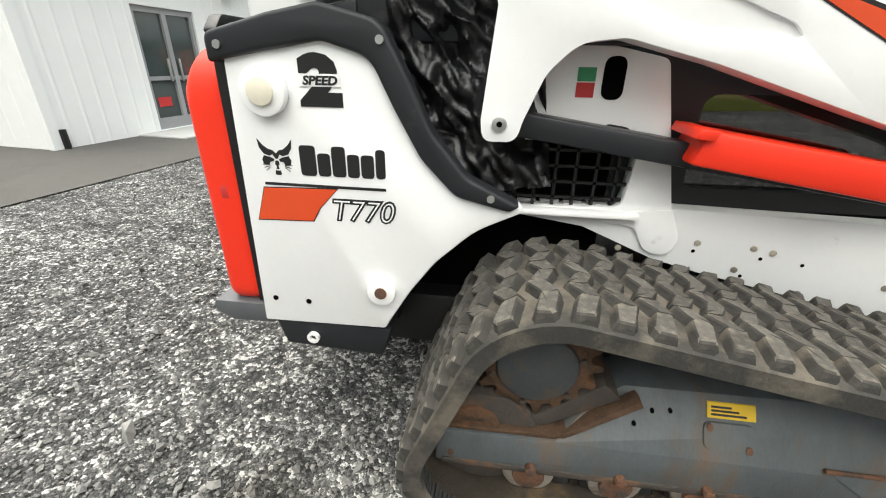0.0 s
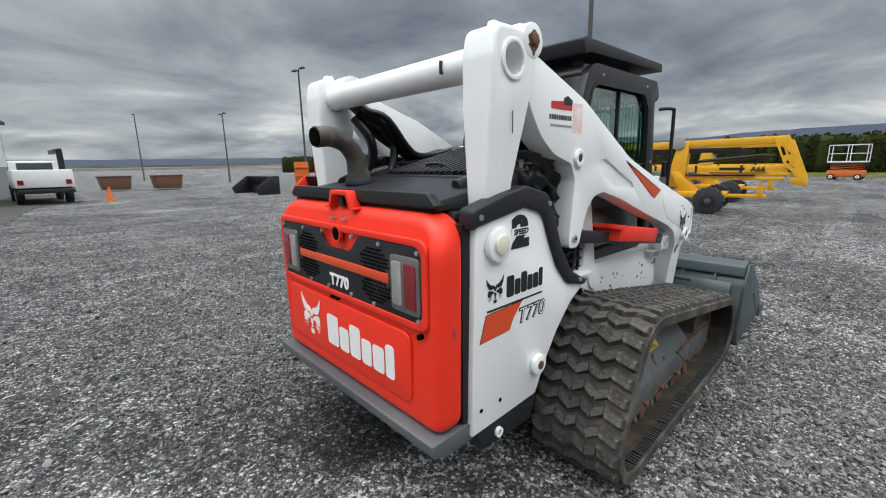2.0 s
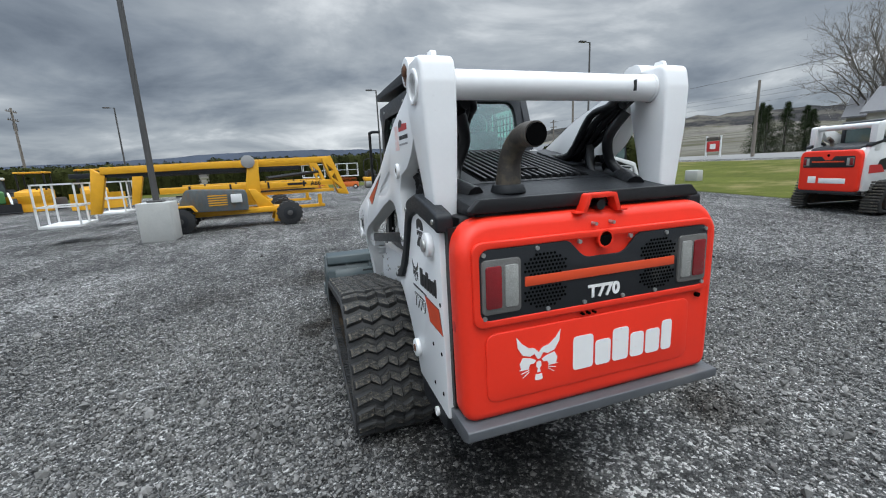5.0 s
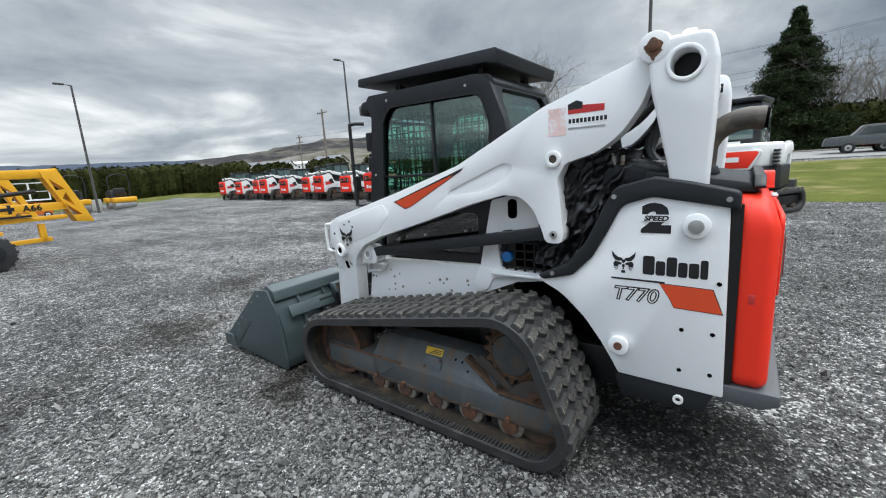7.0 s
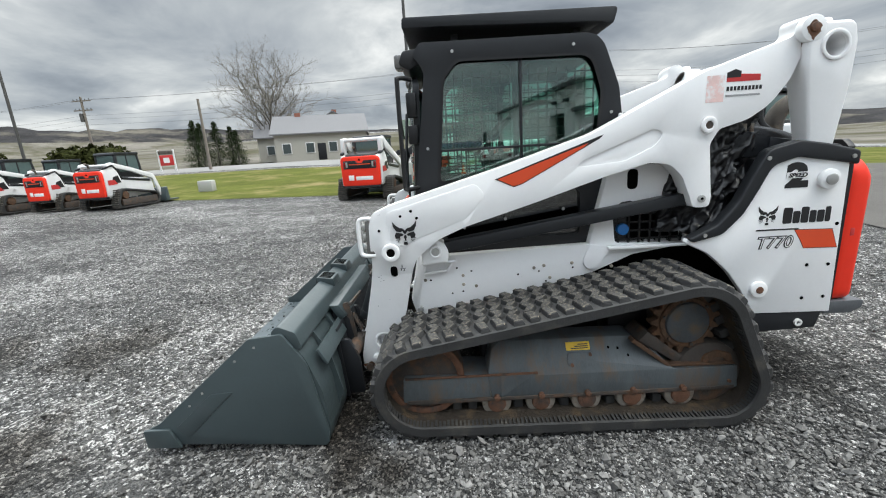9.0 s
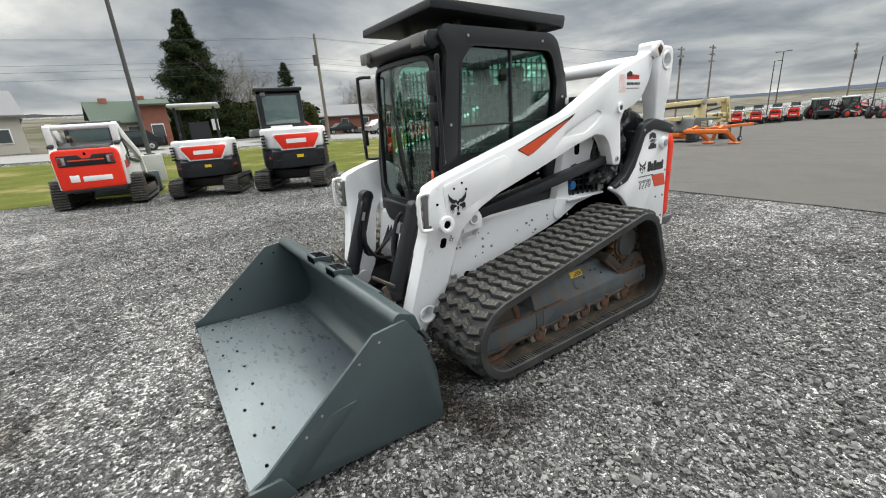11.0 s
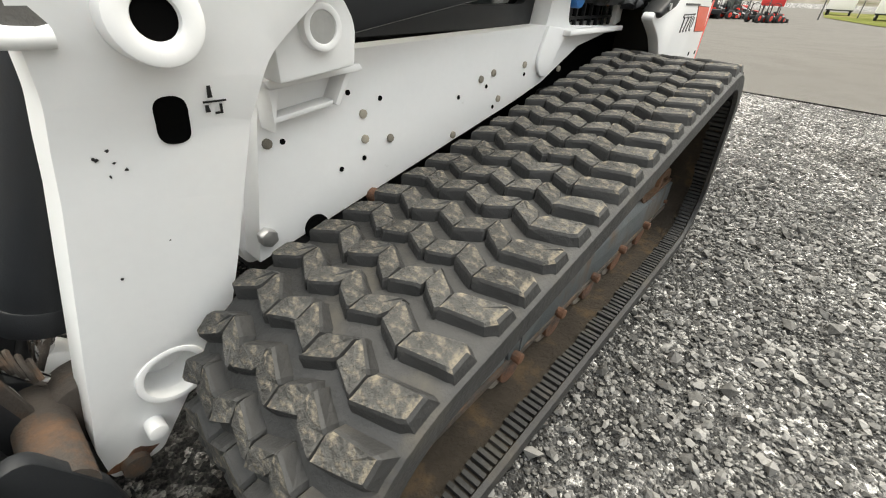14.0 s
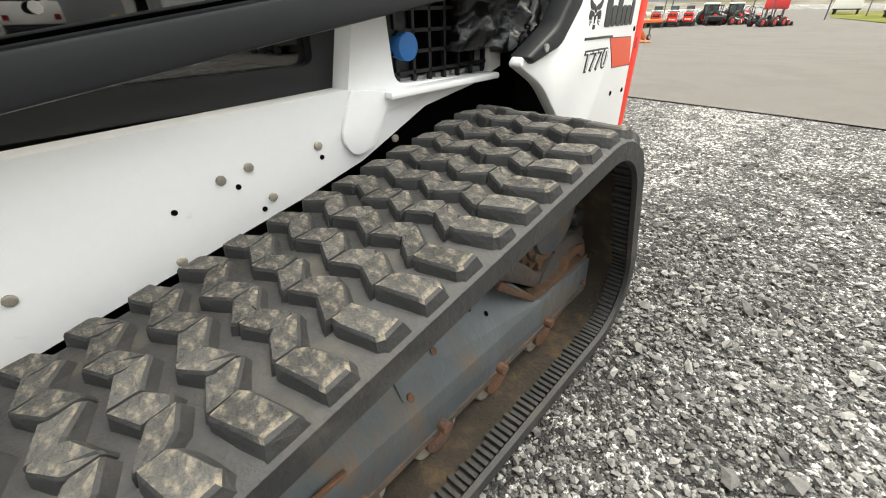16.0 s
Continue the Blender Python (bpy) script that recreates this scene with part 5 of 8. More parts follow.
def belt(y0, y1):
    X, Z, tx, tz, _ = belt_path(150)
    bm = bmesh.new()
    prof = [(y0, .0), (y0 + .012, .006), (y1 - .012, .006), (y1, -.002), (y1, -.048), (y1 - .014, -.052), (y1 - .020, -.038), (y0 + .01, -.038), (y0, -.032)]
    rows = []
    for x, z, a, b in zip(X, Z, tx, tz):
        nx, nz = b, -a
        rows.append([bm.verts.new((x + nx * h, y, z + nz * h)) for y, h in prof])
    for r0, r1 in zip(rows, rows[1:] + rows[:1]):
        for i in range(9):
            bm.faces.new((r0[i], r0[(i + 1) % 9], r1[(i + 1) % 9], r1[i])).material_index = 1 if i in (5, 6) else 0
    return finish(bm, 0, 2, 40)


def lug_mesh(wide, slant, long=.043, high=.030, tops="lug", sides="rubber", seed=0, outer=False):
    """One slanting block of the zigzag tread, worn round at its corners: x along the track, y across, z outwards."""
    o = [(-long / 2 - slant / 2, -wide / 2), (long / 2 - slant / 2, -wide / 2), (long / 2 + slant / 2, wide / 2), (-long / 2 + slant / 2, wide / 2)]
    rng = random.Random(seed)
    ring8 = []
    for i, (u, v) in enumerate(o):
        for j, cutoff in ((i - 1, .09), ((i + 1) % 4, .09)):
            k = cutoff * rng.uniform(.3, 2.2)
            ring8.append((u + (o[j][0] - u) * k, v + (o[j][1] - v) * k))
    bm = bmesh.new()
    rings = []
    wear = [(rng.uniform(-.003, .003), rng.uniform(-.002, .002), rng.uniform(-.004, .001)) for _ in ring8]
    for grow, across, z in ((.013, 1.04, -.004), (.003, 1.0, high * .84), (-.001, .965, high)):
        row = []
        for (u, v), (a, b, c) in zip(ring8, wear):
            mid = slant * v / wide
            w = v * across
            if outer and v > 0:
                w = v * (1.05, .90, .80)[len(rings)]
            k = 1 if z > 0 else 0
            row.append(bm.verts.new((mid + (u - mid) * (1 + grow / (long / 2)) + a * k, w + b * k, z + c * k)))
        rings.append(row)
    for r0, r1 in zip(rings, rings[1:]):
        for i in range(8):
            j = (i + 1) % 8
            bm.faces.new((r0[i], r0[j], r1[j], r1[i]))
    peak = bm.verts.new((rng.uniform(-.004, .004), rng.uniform(-.006, .006), high + rng.uniform(-.003, .0015)))
    for i in range(8):
        bm.faces.new((rings[-1][i], rings[-1][(i + 1) % 8], peak))
    bm.faces.new(rings[0][::-1])
    bmesh.ops.recalc_face_normals(bm, faces=bm.faces)
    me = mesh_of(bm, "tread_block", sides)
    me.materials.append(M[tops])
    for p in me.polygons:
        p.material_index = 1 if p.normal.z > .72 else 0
    return me


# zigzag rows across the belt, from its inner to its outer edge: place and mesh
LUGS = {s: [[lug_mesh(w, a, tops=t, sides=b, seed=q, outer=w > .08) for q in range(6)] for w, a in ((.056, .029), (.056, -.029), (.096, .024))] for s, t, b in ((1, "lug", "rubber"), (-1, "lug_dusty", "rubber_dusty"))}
ROW = ((.034, 0), (.091, 1), (.148, 0), (.205, 1), (.262, 0), (.319, 1), (.394, 2))


def slope(bm):
    """The carrier beam leans inwards above its lower channel."""
    bmesh.ops.bisect_plane(bm, geom=bm.verts[:] + bm.edges[:] + bm.faces[:], plane_co=(0, 0, .29), plane_no=(0, 0, 1))
    for v in bm.verts:
        if v.co.y > .8:
            v.co.y -= max(0.0, v.co.z - .29) * .62
    return bm


def track(k, s):
    y0, y1 = .585, 1.035
    b = part("track_belt", mirror(belt(y0, y1), s), "rubber" if s > 0 else "rubber_dusty", loader, "muddy worn black rubber track")
    b.data.materials.append(M["beltmud"])
    X, Z, tx, tz, length = belt_path(56)
    under = bmesh.new()
    off = ORIGIN[loader]
    rng = random.Random(5)
    for i, (x, z, a, c) in enumerate(zip(X, Z, tx, tz)):
        for across, which in ROW:
            y = s * (y0 + across)
            sh = rng.uniform(-.004, .004)
            m = Matrix(((a, 0, c, x + a * sh - off.x), (0, s, 0, y), (c, 0, -a, z + c * sh), (0, 0, 0, 1)))
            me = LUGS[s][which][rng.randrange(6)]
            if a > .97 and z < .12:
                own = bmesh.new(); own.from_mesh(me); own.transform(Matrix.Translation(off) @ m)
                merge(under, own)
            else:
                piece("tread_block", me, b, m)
    part("tread_underside", under, "rubber", b, kind="stuff")
    # ribs along the inner edge of the belt
    bm = bmesh.new()
    Xr, Zr, ar, cr_, _ = belt_path(220)
    for x, z, a, c in zip(Xr, Zr, ar, cr_):
        wob = rng.uniform(-.004, .004)
        own = block(-.006, .006, .968 + wob, 1.017, -.050 + wob * .6, -.034)
        own.transform(Matrix(((a, 0, c, x), (0, 1, 0, 0), (c, 0, -a, z), (0, 0, 0, 1))))
        merge(bm, own)
    part("belt_ribs", mirror(bm, s), "rubber", b, kind="stuff")
    bm = bmesh.new()
    Xr, Zr, ar, cr_, _ = belt_path(56)
    for x, z, a, c in zip(Xr, Zr, ar, cr_):
        own = block(-.025, .025, .76, .86, -.085, -.034, .008)
        own.transform(Matrix(((a, 0, c, x), (0, 1, 0, 0), (c, 0, -a, z), (0, 0, 0, 1))))
        merge(bm, own)
    part("guide_teeth", mirror(bm, s), "rubber", b, kind="stuff")
    # carrier beam with its welded box, front fork and rear arm
    beam = [(2.11, .165), (2.13, .29), (2.10, .42, .03), (2.05, .455, .03), (1.33, .448, .03), (1.24, .40), (1.13, .285, .03), (.79, .285, .01), (.78, .155, .01)]
    f = part("carrier_beam", mirror(slope(prism(rounded(beam, 4), .66, .90, "y", bevel=.012)), s), "frame", loader, "grey rust-streaked track carrier beam")
    part("fork", mirror(prism(rounded([(2.60, .16, .01), (2.59, .315, .02), (2.12, .30), (2.12, .16)], 3), .67, .895, "y", bevel=.008), s), "frame", f)
    part("skid_lip", mirror(block(.80, 2.58, .885, .905, .150, .172, .003), s), "mudsteel", f)
    part("weld_step", mirror(block(1.86, 2.58, .895, .906, .300, .312, .003), s), "rust", f)
    part("gusset", mirror(prism([(2.06, .17), (1.88, .30), (2.06, .30)], .895, .904, "y"), s), "frame", f)
    part("end_cap", mirror(prism(rounded([(1.31, .44), (1.20, .37), (1.10, .30), (.95, .30), (.95, .335), (1.08, .345), (1.17, .42), (1.26, .49)], 3), .68, .86, "y", bevel=.006), s), "mudsteel", f)
    part("warning_label", mirror(slope(prism([(1.69, .395), (1.56, .395), (1.56, .432), (1.69, .432)], .896, .9045, "y")), s), "yellow", f, "yellow warning label")
    for j in range(3):
        part("label_print", mirror(slope(block(1.570, 1.665 - .02 * j, .90, .9065, .402 + j * .009, .406 + j * .009)), s), "blackink", f)
    part("access_plate", mirror(slope(prism(rounded([(1.69, .32, .02), (1.55, .32, .02), (1.55, .385, .02), (1.69, .385, .02)], 4), .898, .907, "y", bevel=.002)), s), "frame", f)
    for x, z in ((1.67, .33), (1.565, .375), (.83, .20)):
        part("bolt", mirror(slope(rod((x, .895, z), (x, .912, z), .009, n=8)), s), "rust", f)
    for x, z in ((1.46, .40), (1.41, .395), (1.36, .36)):
        part("hole", mirror(slope(rod((x, .895, z), (x, .9045, z), .006, n=8)), s), "hole", f)
    # rollers, idler, sprocket
    for x in (2.085, 1.842, 1.59, 1.343, 1.078):
        r = part("roller", mirror(rod((x, .68, .125), (x, .885, .125), .083, n=26, bevel=.012), s), "roller", f, "worn steel track roller")
        part("roller_hub", mirror(rod((x, .88, .125), (x, .90, .125), .05, n=18, bevel=.005), s), "rust", r)
        part("roller_bolt", mirror(rod((x, .89, .175), (x, .925, .175), .017, n=8, bevel=.003), s), "rust", r)
    idl = part("idler", mirror(prism(circle(2.475, .295, .218, 36), .73, .87, "y", bevel=.02), s), "mudsteel", f, "rusty front idler wheel")
    part("idler_rim", mirror(ring((2.475, .295), "y", .219, .18, .862, .885, 36, bevel=.006), s), "rust", idl)
    rear = part("rear_idler", mirror(prism(circle(.925, .235, .18, 30), .73, .87, "y", bevel=.015), s), "mudsteel", f)
    n_t = 17
    teeth = []
    for j in range(n_t):
        for da, rr in ((-.40, .150), (-.28, .158), (-.14, .184), (.14, .184), (.28, .158), (.40, .150)):
            ang = 2 * math.pi * (j + da) / n_t
            teeth.append((1.062 + rr * math.cos(ang), .538 + rr * math.sin(ang)))
    sp = part("sprocket", mirror(prism(teeth, .80, .858, "y", bevel=.006), s), "mudrust", f, "rusty toothed drive sprocket")
    part("sprocket_rim", mirror(ring((1.062, .538), "y", .140, .112, .85, .872, 32, bevel=.006), s), "mudrust", sp)
    part("drive_hub", mirror(rod((1.062, .60, .538), (1.062, .888, .538), .116, n=32, bevel=.018), s), "hub", sp, "charcoal drive motor hub")
    for j in range(6):
        ang = j * math.pi / 3 + .3
        part("hub_bolt", mirror(rod((1.062 + .127 * math.cos(ang), .868, .538 + .127 * math.sin(ang)), (1.062 + .127 * math.cos(ang), .882, .538 + .127 * math.sin(ang)), .009, n=8), s), "mudsteel", sp)
    part("return_guard", mirror(prism(rounded([(.98, .285), (.96, .345, .03), (.90, .372, .04), (.82, .352, .03), (.80, .29), (.83, .29), (.86, .328, .02), (.92, .33, .02), (.94, .285)], 4), .76, .885, "y", bevel=.006), s), "mudrust", f, "mud-caked curved guard over the rear roller")
    part("beam_flange", mirror(prism([(1.345, .470), (1.36, .452), (1.16, .295), (.80, .290), (.80, .303), (1.15, .310)], .84, .893, "y", bevel=.003), s), "mudrust", f)
    part("axle_housing", mirror(block(.98, 1.40, .45, .66, .36, .70, .03), s), "black", f)
    part("axle_arm", mirror(block(1.95, 2.15, .45, .68, .26, .46, .02), s), "black", f)


for k, s in SIDES:
    track(k, s)

# ---- bucket ----
def make_bucket():
    b = thing("loader_bucket", "grey painted steel loader bucket with worn bare floor, lying on gravel", "bucket", at=(3.3, 0, 0))
    W = 1.0
    t = .012
    floor_line = [(3.955, .085), (3.70, .072), (3.05, .030)]
    # shell: lip, floor, curved back, top edge
    inner = [(3.93, .115), (3.40, .088), (3.12, .075, .05), (3.02, .13, .10), (3.03, .30, .2), (3.10, .50, .2), (3.19, .635)]
    outer = [(3.21, .655), (3.16, .655), (3.07, .52, .2), (3.00, .32, .2), (2.985, .10, .06), (3.00, .02, .03), (3.40, .052), (3.93, .10)]
    part("shell", prism(rounded(inner + outer, 6), -W, W, "y"), "bucket", b, "dark grey curved bucket back")
    part("floor_plate", prism([(3.955, .098), (3.955, .118), (3.16, .0835), (3.16, .070)], -W + .01, W - .01, "y", bevel=.003), "worn", b, "scraped bright steel bucket floor")
    for i in range(8):
        for dx in (0, .09):
            y = -.86 + i * .245
            part("edge_hole", rod((3.86 - dx, y, .10), (3.86 - dx, y, .1205 - dx * .04), .008, n=10), "hole", b)
    # top box tube
    part("top_tube", prism(rounded([(3.20, .62, .02), (3.23, .66, .03), (3.19, .70, .03), (3.10, .66, .03), (3.07, .57, .03), (3.12, .565, .02)], 4), -W, W, "y", bevel=.004), "bucket", b)
    for s in (1, -1):
        o = [(3.955, .07), (3.96, .155, .01), (3.885, .19, .02), (3.335, .645, .01), (3.165, .662, .02), (3.06, .50, .2), (2.99, .10, .06), (3.00, .012, .03), (3.45, .045)]
        part("side_plate", prism(rounded(o, 4), s * W, s * (W + t * 1.5), "y", bevel=.003), "bucket", b, "dark grey bucket side plate")
        part("side_edge", prism(rounded([(3.96, .06), (3.965, .165, .01), (3.83, .165, .02), (3.78, .055)], 3), s * (W + t * 1.5), s * (W + t * 3), "y", bevel=.004), "bucket", b)
        part("wear_strip", prism([(3.79, .17), (3.58, .35), (3.46, .36), (3.74, .10)], s * (W + .016), s * (W + .023), "y", bevel=.002), "bucket", b)
        for x, z in ((3.31, .60), (3.42, .53), (3.62, .36), (3.70, .29)):
            part("rivet_hole", rod((x, s * (W + .01), z), (x, s * (W + .0195), z), .007, n=8), "steel", b)
            part("rivet_hole", rod((x - .03, s * (W - .003), z - .02), (x - .03, s * W, z - .02), .008, n=8), "hole", b)
    # slotted steps welded to the top tube
    for y in (.18, -.18):
        st = part("slotted_step", prism(rounded([(3.20, .655), (3.215, .725, .01), (3.10, .71, .01), (3.09, .655)], 3), y - .075, y + .075, "y", bevel=.004), "bucket", b)
        for i in range(5):
            part("slot", block(3.207, 3.2165, y - .055 + i * .026, y - .041 + i * .026, .672, .712), "hole", st)
            part("slot", prism([(3.115, .7095), (3.195, .720), (3.195, .7245), (3.115, .7145)], y - .055 + i * .026, y - .041 + i * .026, "y"), "hole", st)
    # ribs on the back
    for y0, y1 in ((.50, .93), (-.93, -.50)):
        part("back_strap", prism([(3.035, .52), (2.99, .44), (2.975, .445), (3.02, .53)], y0, y1, "y", bevel=.002), "bucket", b)
    for y in (-.8, -.55, .55, .8):
        part("back_rib", prism([(2.99, .12), (2.95, .20), (3.00, .45), (3.09, .60), (3.06, .50), (3.0, .30)], y - .008, y + .008, "y"), "bucket", b)
    part("mount_lip", prism([(3.02, .50), (2.97, .53), (3.02, .60), (3.08, .60)], -.48, .48, "y", bevel=.004), "bucket", b)
    part("mount_foot", block(2.93, 3.01, -.48, .48, .06, .10, .004), "bucket", b)


make_bucket()

# ---- the yard round about ----
M["hull_white"] = mat("far_white_paint", (0.72, 0.72, 0.71), 0.5, vary=0.08, dirt=(0.4, 0.38, 0.35), dirt_at=0.7)
M["lift_yellow"] = mat("lift_yellow_paint", (0.72, 0.36, 0.012), 0.45, vary=0.1, dirt=(0.3, 0.2, 0.08), dirt_at=0.68)
M["cream_paint"] = mat("cream_boom_paint", (0.60, 0.50, 0.26), 0.5, vary=0.1)
M["orange"] = mat("orange_paint", (0.62, 0.14, 0.02), 0.5, vary=0.12)
M["tan"] = mat("tan_paint", (0.42, 0.29, 0.12), 0.6, vary=0.25)
M["farm_green"] = mat("green_paint", (0.05, 0.16, 0.04), 0.5, vary=0.15)
M["tyre"] = mat("tyre_rubber", (0.025, 0.025, 0.026), 0.8, vary=0.2, bump=0.4, bump_scale=60)
M["wall_white"] = mat("white_ribbed_steel", (0.78, 0.79, 0.78), 0.5, vary=0.05, scale=0.6)
M["wainscot"] = mat("grey_wainscot", (0.27, 0.275, 0.28), 0.6, vary=0.08, scale=0.8)
M["roof_dark"] = mat("dark_roof_trim", (0.05, 0.05, 0.053), 0.6, vary=0.15)
M["rear_glass"] = mat("reflecting_window", (0.05, 0.065, 0.065), 0.08, vary=0.2, scale=1.0, coat=0.6)
# opaque panes; some of the mirrored sky is painted in as a pale base
M["cabglass"] = mat("sky_pale_cab_glass", (0.085, 0.125, 0.12), 0.06, vary=0.2, scale=1.2, coat=0.7)
M["galv"] = mat("dark_pole_steel", (0.07, 0.068, 0.066), 0.6, vary=0.15)
M["pole_wood"] = mat("weathered_pole_wood", (0.19, 0.165, 0.14), 0.85, vary=0.25, stretch=(8, 8, 0.6))
M["needles"] = mat("evergreen_needles", (0.026, 0.038, 0.016), 0.8, spec=0.05, vary=0.4, scale=1.2, island=0.9)
M["hedge"] = mat("arborvitae_leaves", (0.030, 0.034, 0.011), 0.9, spec=0.05, vary=0.5, scale=0.7, island=0.8)
M["bark"] = mat("grey_bark", (0.17, 0.155, 0.135), 0.9, vary=0.25, scale=5)
M["brick"] = mat("far_brick", (0.24, 0.09, 0.06), 0.85, vary=0.2, scale=2)
M["siding"] = mat("beige_siding", (0.42, 0.40, 0.35), 0.8, vary=0.08)
M["roofgreen"] = mat("green_shingles", (0.05, 0.075, 0.055), 0.85, vary=0.15)
M["roofgrey"] = mat("grey_shingles", (0.15, 0.15, 0.155), 0.85, vary=0.15)
M["hill"] = mat("far_wooded_hill", (0.034, 0.033, 0.034), 0.95, spec=0.05, vary=0.8, scale=0.05, dirt=(0.125, 0.115, 0.095), dirt_at=0.53, dirt_scale=0.02, stretch=(1, 1, 4))
# the blue of distant haze is mixed into the ridge's base colour
M["ridge"] = mat("far_hazed_ridge", (0.055, 0.066, 0.088), 0.95, spec=0.05, vary=0.25, scale=0.012)
M["field"] = mat("pale_field", (0.135, 0.125, 0.108), 0.95, spec=0.05, vary=0.6, scale=0.035, dirt=(0.065, 0.062, 0.036), dirt_at=0.50, dirt_scale=0.022, stretch=(1, 1, 3))


def small_loader(tall=False):
    """A white loader with a red tailgate, nose along +x, tail at its own origin; tall ones carry their arms on high rear links."""
    t = thing("small_loader", "white loader with red tailgate and dark cab parked in a row", "track loader", group="row of parked loaders")
    part("body", prism(rounded([(.02, .46, .1), (.04, 1.42, .12), (.55, 1.46, .05), (.75, 1.15), (2.35, 1.05), (2.40, .45), (.5, .36)], 5), -.60, .60, "y", bevel=.04), "hull_white", t)
    g = part("tailgate", prism(rounded([(-.62, .48, .08), (.62, .48, .08), (.64, 1.40, .16), (-.64, 1.40, .16)], 5), -.07, .06, "x", bevel=.035, seg=3), "red", t, "red rear tailgate")
    part("lamp_panel", prism(rounded([(-.54, 1.02, .03), (.54, 1.02, .03), (.54, 1.27, .03), (.14, 1.27, .03), (.07, 1.19, .03), (-.07, 1.19, .03), (-.14, 1.27, .03), (-.54, 1.27, .03)], 3), -.080, -.05, "x", bevel=.006), "dark", g)
    for s in (1, -1):
        lamp = part("tail_lamp", block(-.090, -.07, s * .46 - .07, s * .46 + .07, 1.05, 1.24, .012), "lens", g)
        part("brake_lens", block(-.096, -.08, s * .49 - .03, s * .49 + .03, 1.07, 1.22, .006), "redlens", lamp)
        part("reversing_lens", block(-.096, -.08, s * .42 - .025, s * .42 + .025, 1.07, 1.22, .006), "whitelens", lamp)
    part("stripe", block(-.086, -.07, -.34, .34, 1.135, 1.165), "orange_decal", g)
    part("lock_hole", rod((-.076, 0, 1.29), (-.05, 0, 1.29), .03, n=12), "hole", g)
    part("wordmark", block(-.076, -.06, -.40, .16, .66, .78, .01), "whiteink", g)
    part("badge", block(-.076, -.06, .22, .40, .66, .82, .03), "whiteink", g)
    part("bumper", block(-.08, .12, -.62, .62, .42, .49, .015), "dark", t)
    part("top_deck", prism([(.02, 1.40), (.08, 1.46), (.70, 1.56), (.72, 1.40)], -.50, .50, "y", bevel=.02), "dark", t)
    c = part("cab", block(.86, 2.05, -.46, .46, 1.02, 1.34, .02), "cab", t, "dark glazed cab")
    part("roof", prism(rounded([(.80, 1.95, .03), (.86, 2.04, .05), (1.98, 2.05, .03), (2.04, 1.99, .03), (1.96, 1.93), (.90, 1.93)], 3), -.49, .49, "y", bevel=.02), "cab", c)
    for s in (1, -1):
        part("rear_post", prism([(.84, 1.30), (.94, 1.30), (.96, 1.96), (.84, 1.96)], s * .44 - .04, s * .44 + .04, "y", bevel=.01), "cab", c)
        part("middle_post", block(1.38, 1.43, s * .45 - .02, s * .45 + .02, 1.3, 1.96, .008), "cab", c)
        part("front_post", prism([(1.90, 1.96), (1.99, 1.96), (2.10, 1.1), (2.0, 1.1)], s * .44 - .03, s * .44 + .03, "y", bevel=.008), "cab", c)
        part("window_pane", block(.93, 1.94, s * .445, s * .455, 1.33, 1.94), "cabglass", c)
        part("flank", prism(rounded([(.03, .50), (.04, 1.22, .05), (.12, 1.46, .08), (.48, 1.55, .10), (.66, 1.36, .06), (.78, 1.02, .1), (1.02, .95), (.86, .86, .1), (.68, .62, .1), (.60, .50)], 5), s * .58, s * .67, "y", bevel=.02), "hull_white", t)
        part("edge_moulding", prism(rounded([(.10, 1.44), (.12, 1.52, .05), (.50, 1.61, .1), (.70, 1.40, .06), (.80, 1.06, .1), (.76, 1.03), (.64, 1.36, .06), (.46, 1.54, .1)], 4), s * .57, s * .685, "y", bevel=.01), "black", t)
        if tall:
            arm = [(.40, 1.90), (.46, 2.0, .05), (.62, 1.92, .05), (1.30, 1.62, .2), (2.42, 1.20, .12), (2.72, .45), (2.58, .28), (2.34, 1.0, .15), (1.4, 1.36, .2), (.95, 1.50, .1), (.60, 1.62, .2)]
            part("rear_link", prism(rounded([(.20, 1.36), (.20, 1.95, .06), (.44, 1.97, .06), (.36, 1.36)], 4), s * .55, s * .68, "y", bevel=.015), "hull_white", t)
        else:
            arm = [(.22, 1.46), (.26, 1.64, .05), (.46, 1.68, .06), (1.25, 1.50, .2), (2.42, 1.18, .12), (2.72, .45), (2.58, .28), (2.34, 1.0, .15), (1.35, 1.32, .2), (.48, 1.50, .05), (.40, 1.42)]
        part("lift_arm", prism(rounded(arm, 5), s * .57, s * .68, "y", bevel=.015), "hull_white", t)
        part("cylinder", rod((.85, s * .60, 1.10), (2.2, s * .60, .95), .045, n=10), "cab", t)
        part("grille", block(.72, 1.18, s * .50 - .09, s * .50 + .09, .92, 1.16, .01), "black", t)
        tr = [(.18, .04, .13), (.14, .25, .1), (.40, .72, .16), (.66, .74, .12), (2.20, .50, .2), (2.34, .22, .2), (2.16, .02, .15)]
        o = rounded(tr, 6)
        tb = part("track_belt", prism(o, s * .60, s * .93, "y", bevel=.02, holes=[[(1.2 + (u - 1.2) * .90, .31 + (v - .31) * .80) for u, v in o]]), "rubber", t)
        for i in range(11):
            part("grouser", block(.115 + .021 * max(0, i - 3), .19 + .021 * max(0, i - 3), s * .61, s * .92, .06 + i * .062, .09 + i * .062, .008), "lug", tb)
        part("carrier_beam", block(.40, 2.15, s * .77 - .12, s * .77 + .08, .12, .36, .02), "mudsteel", t)
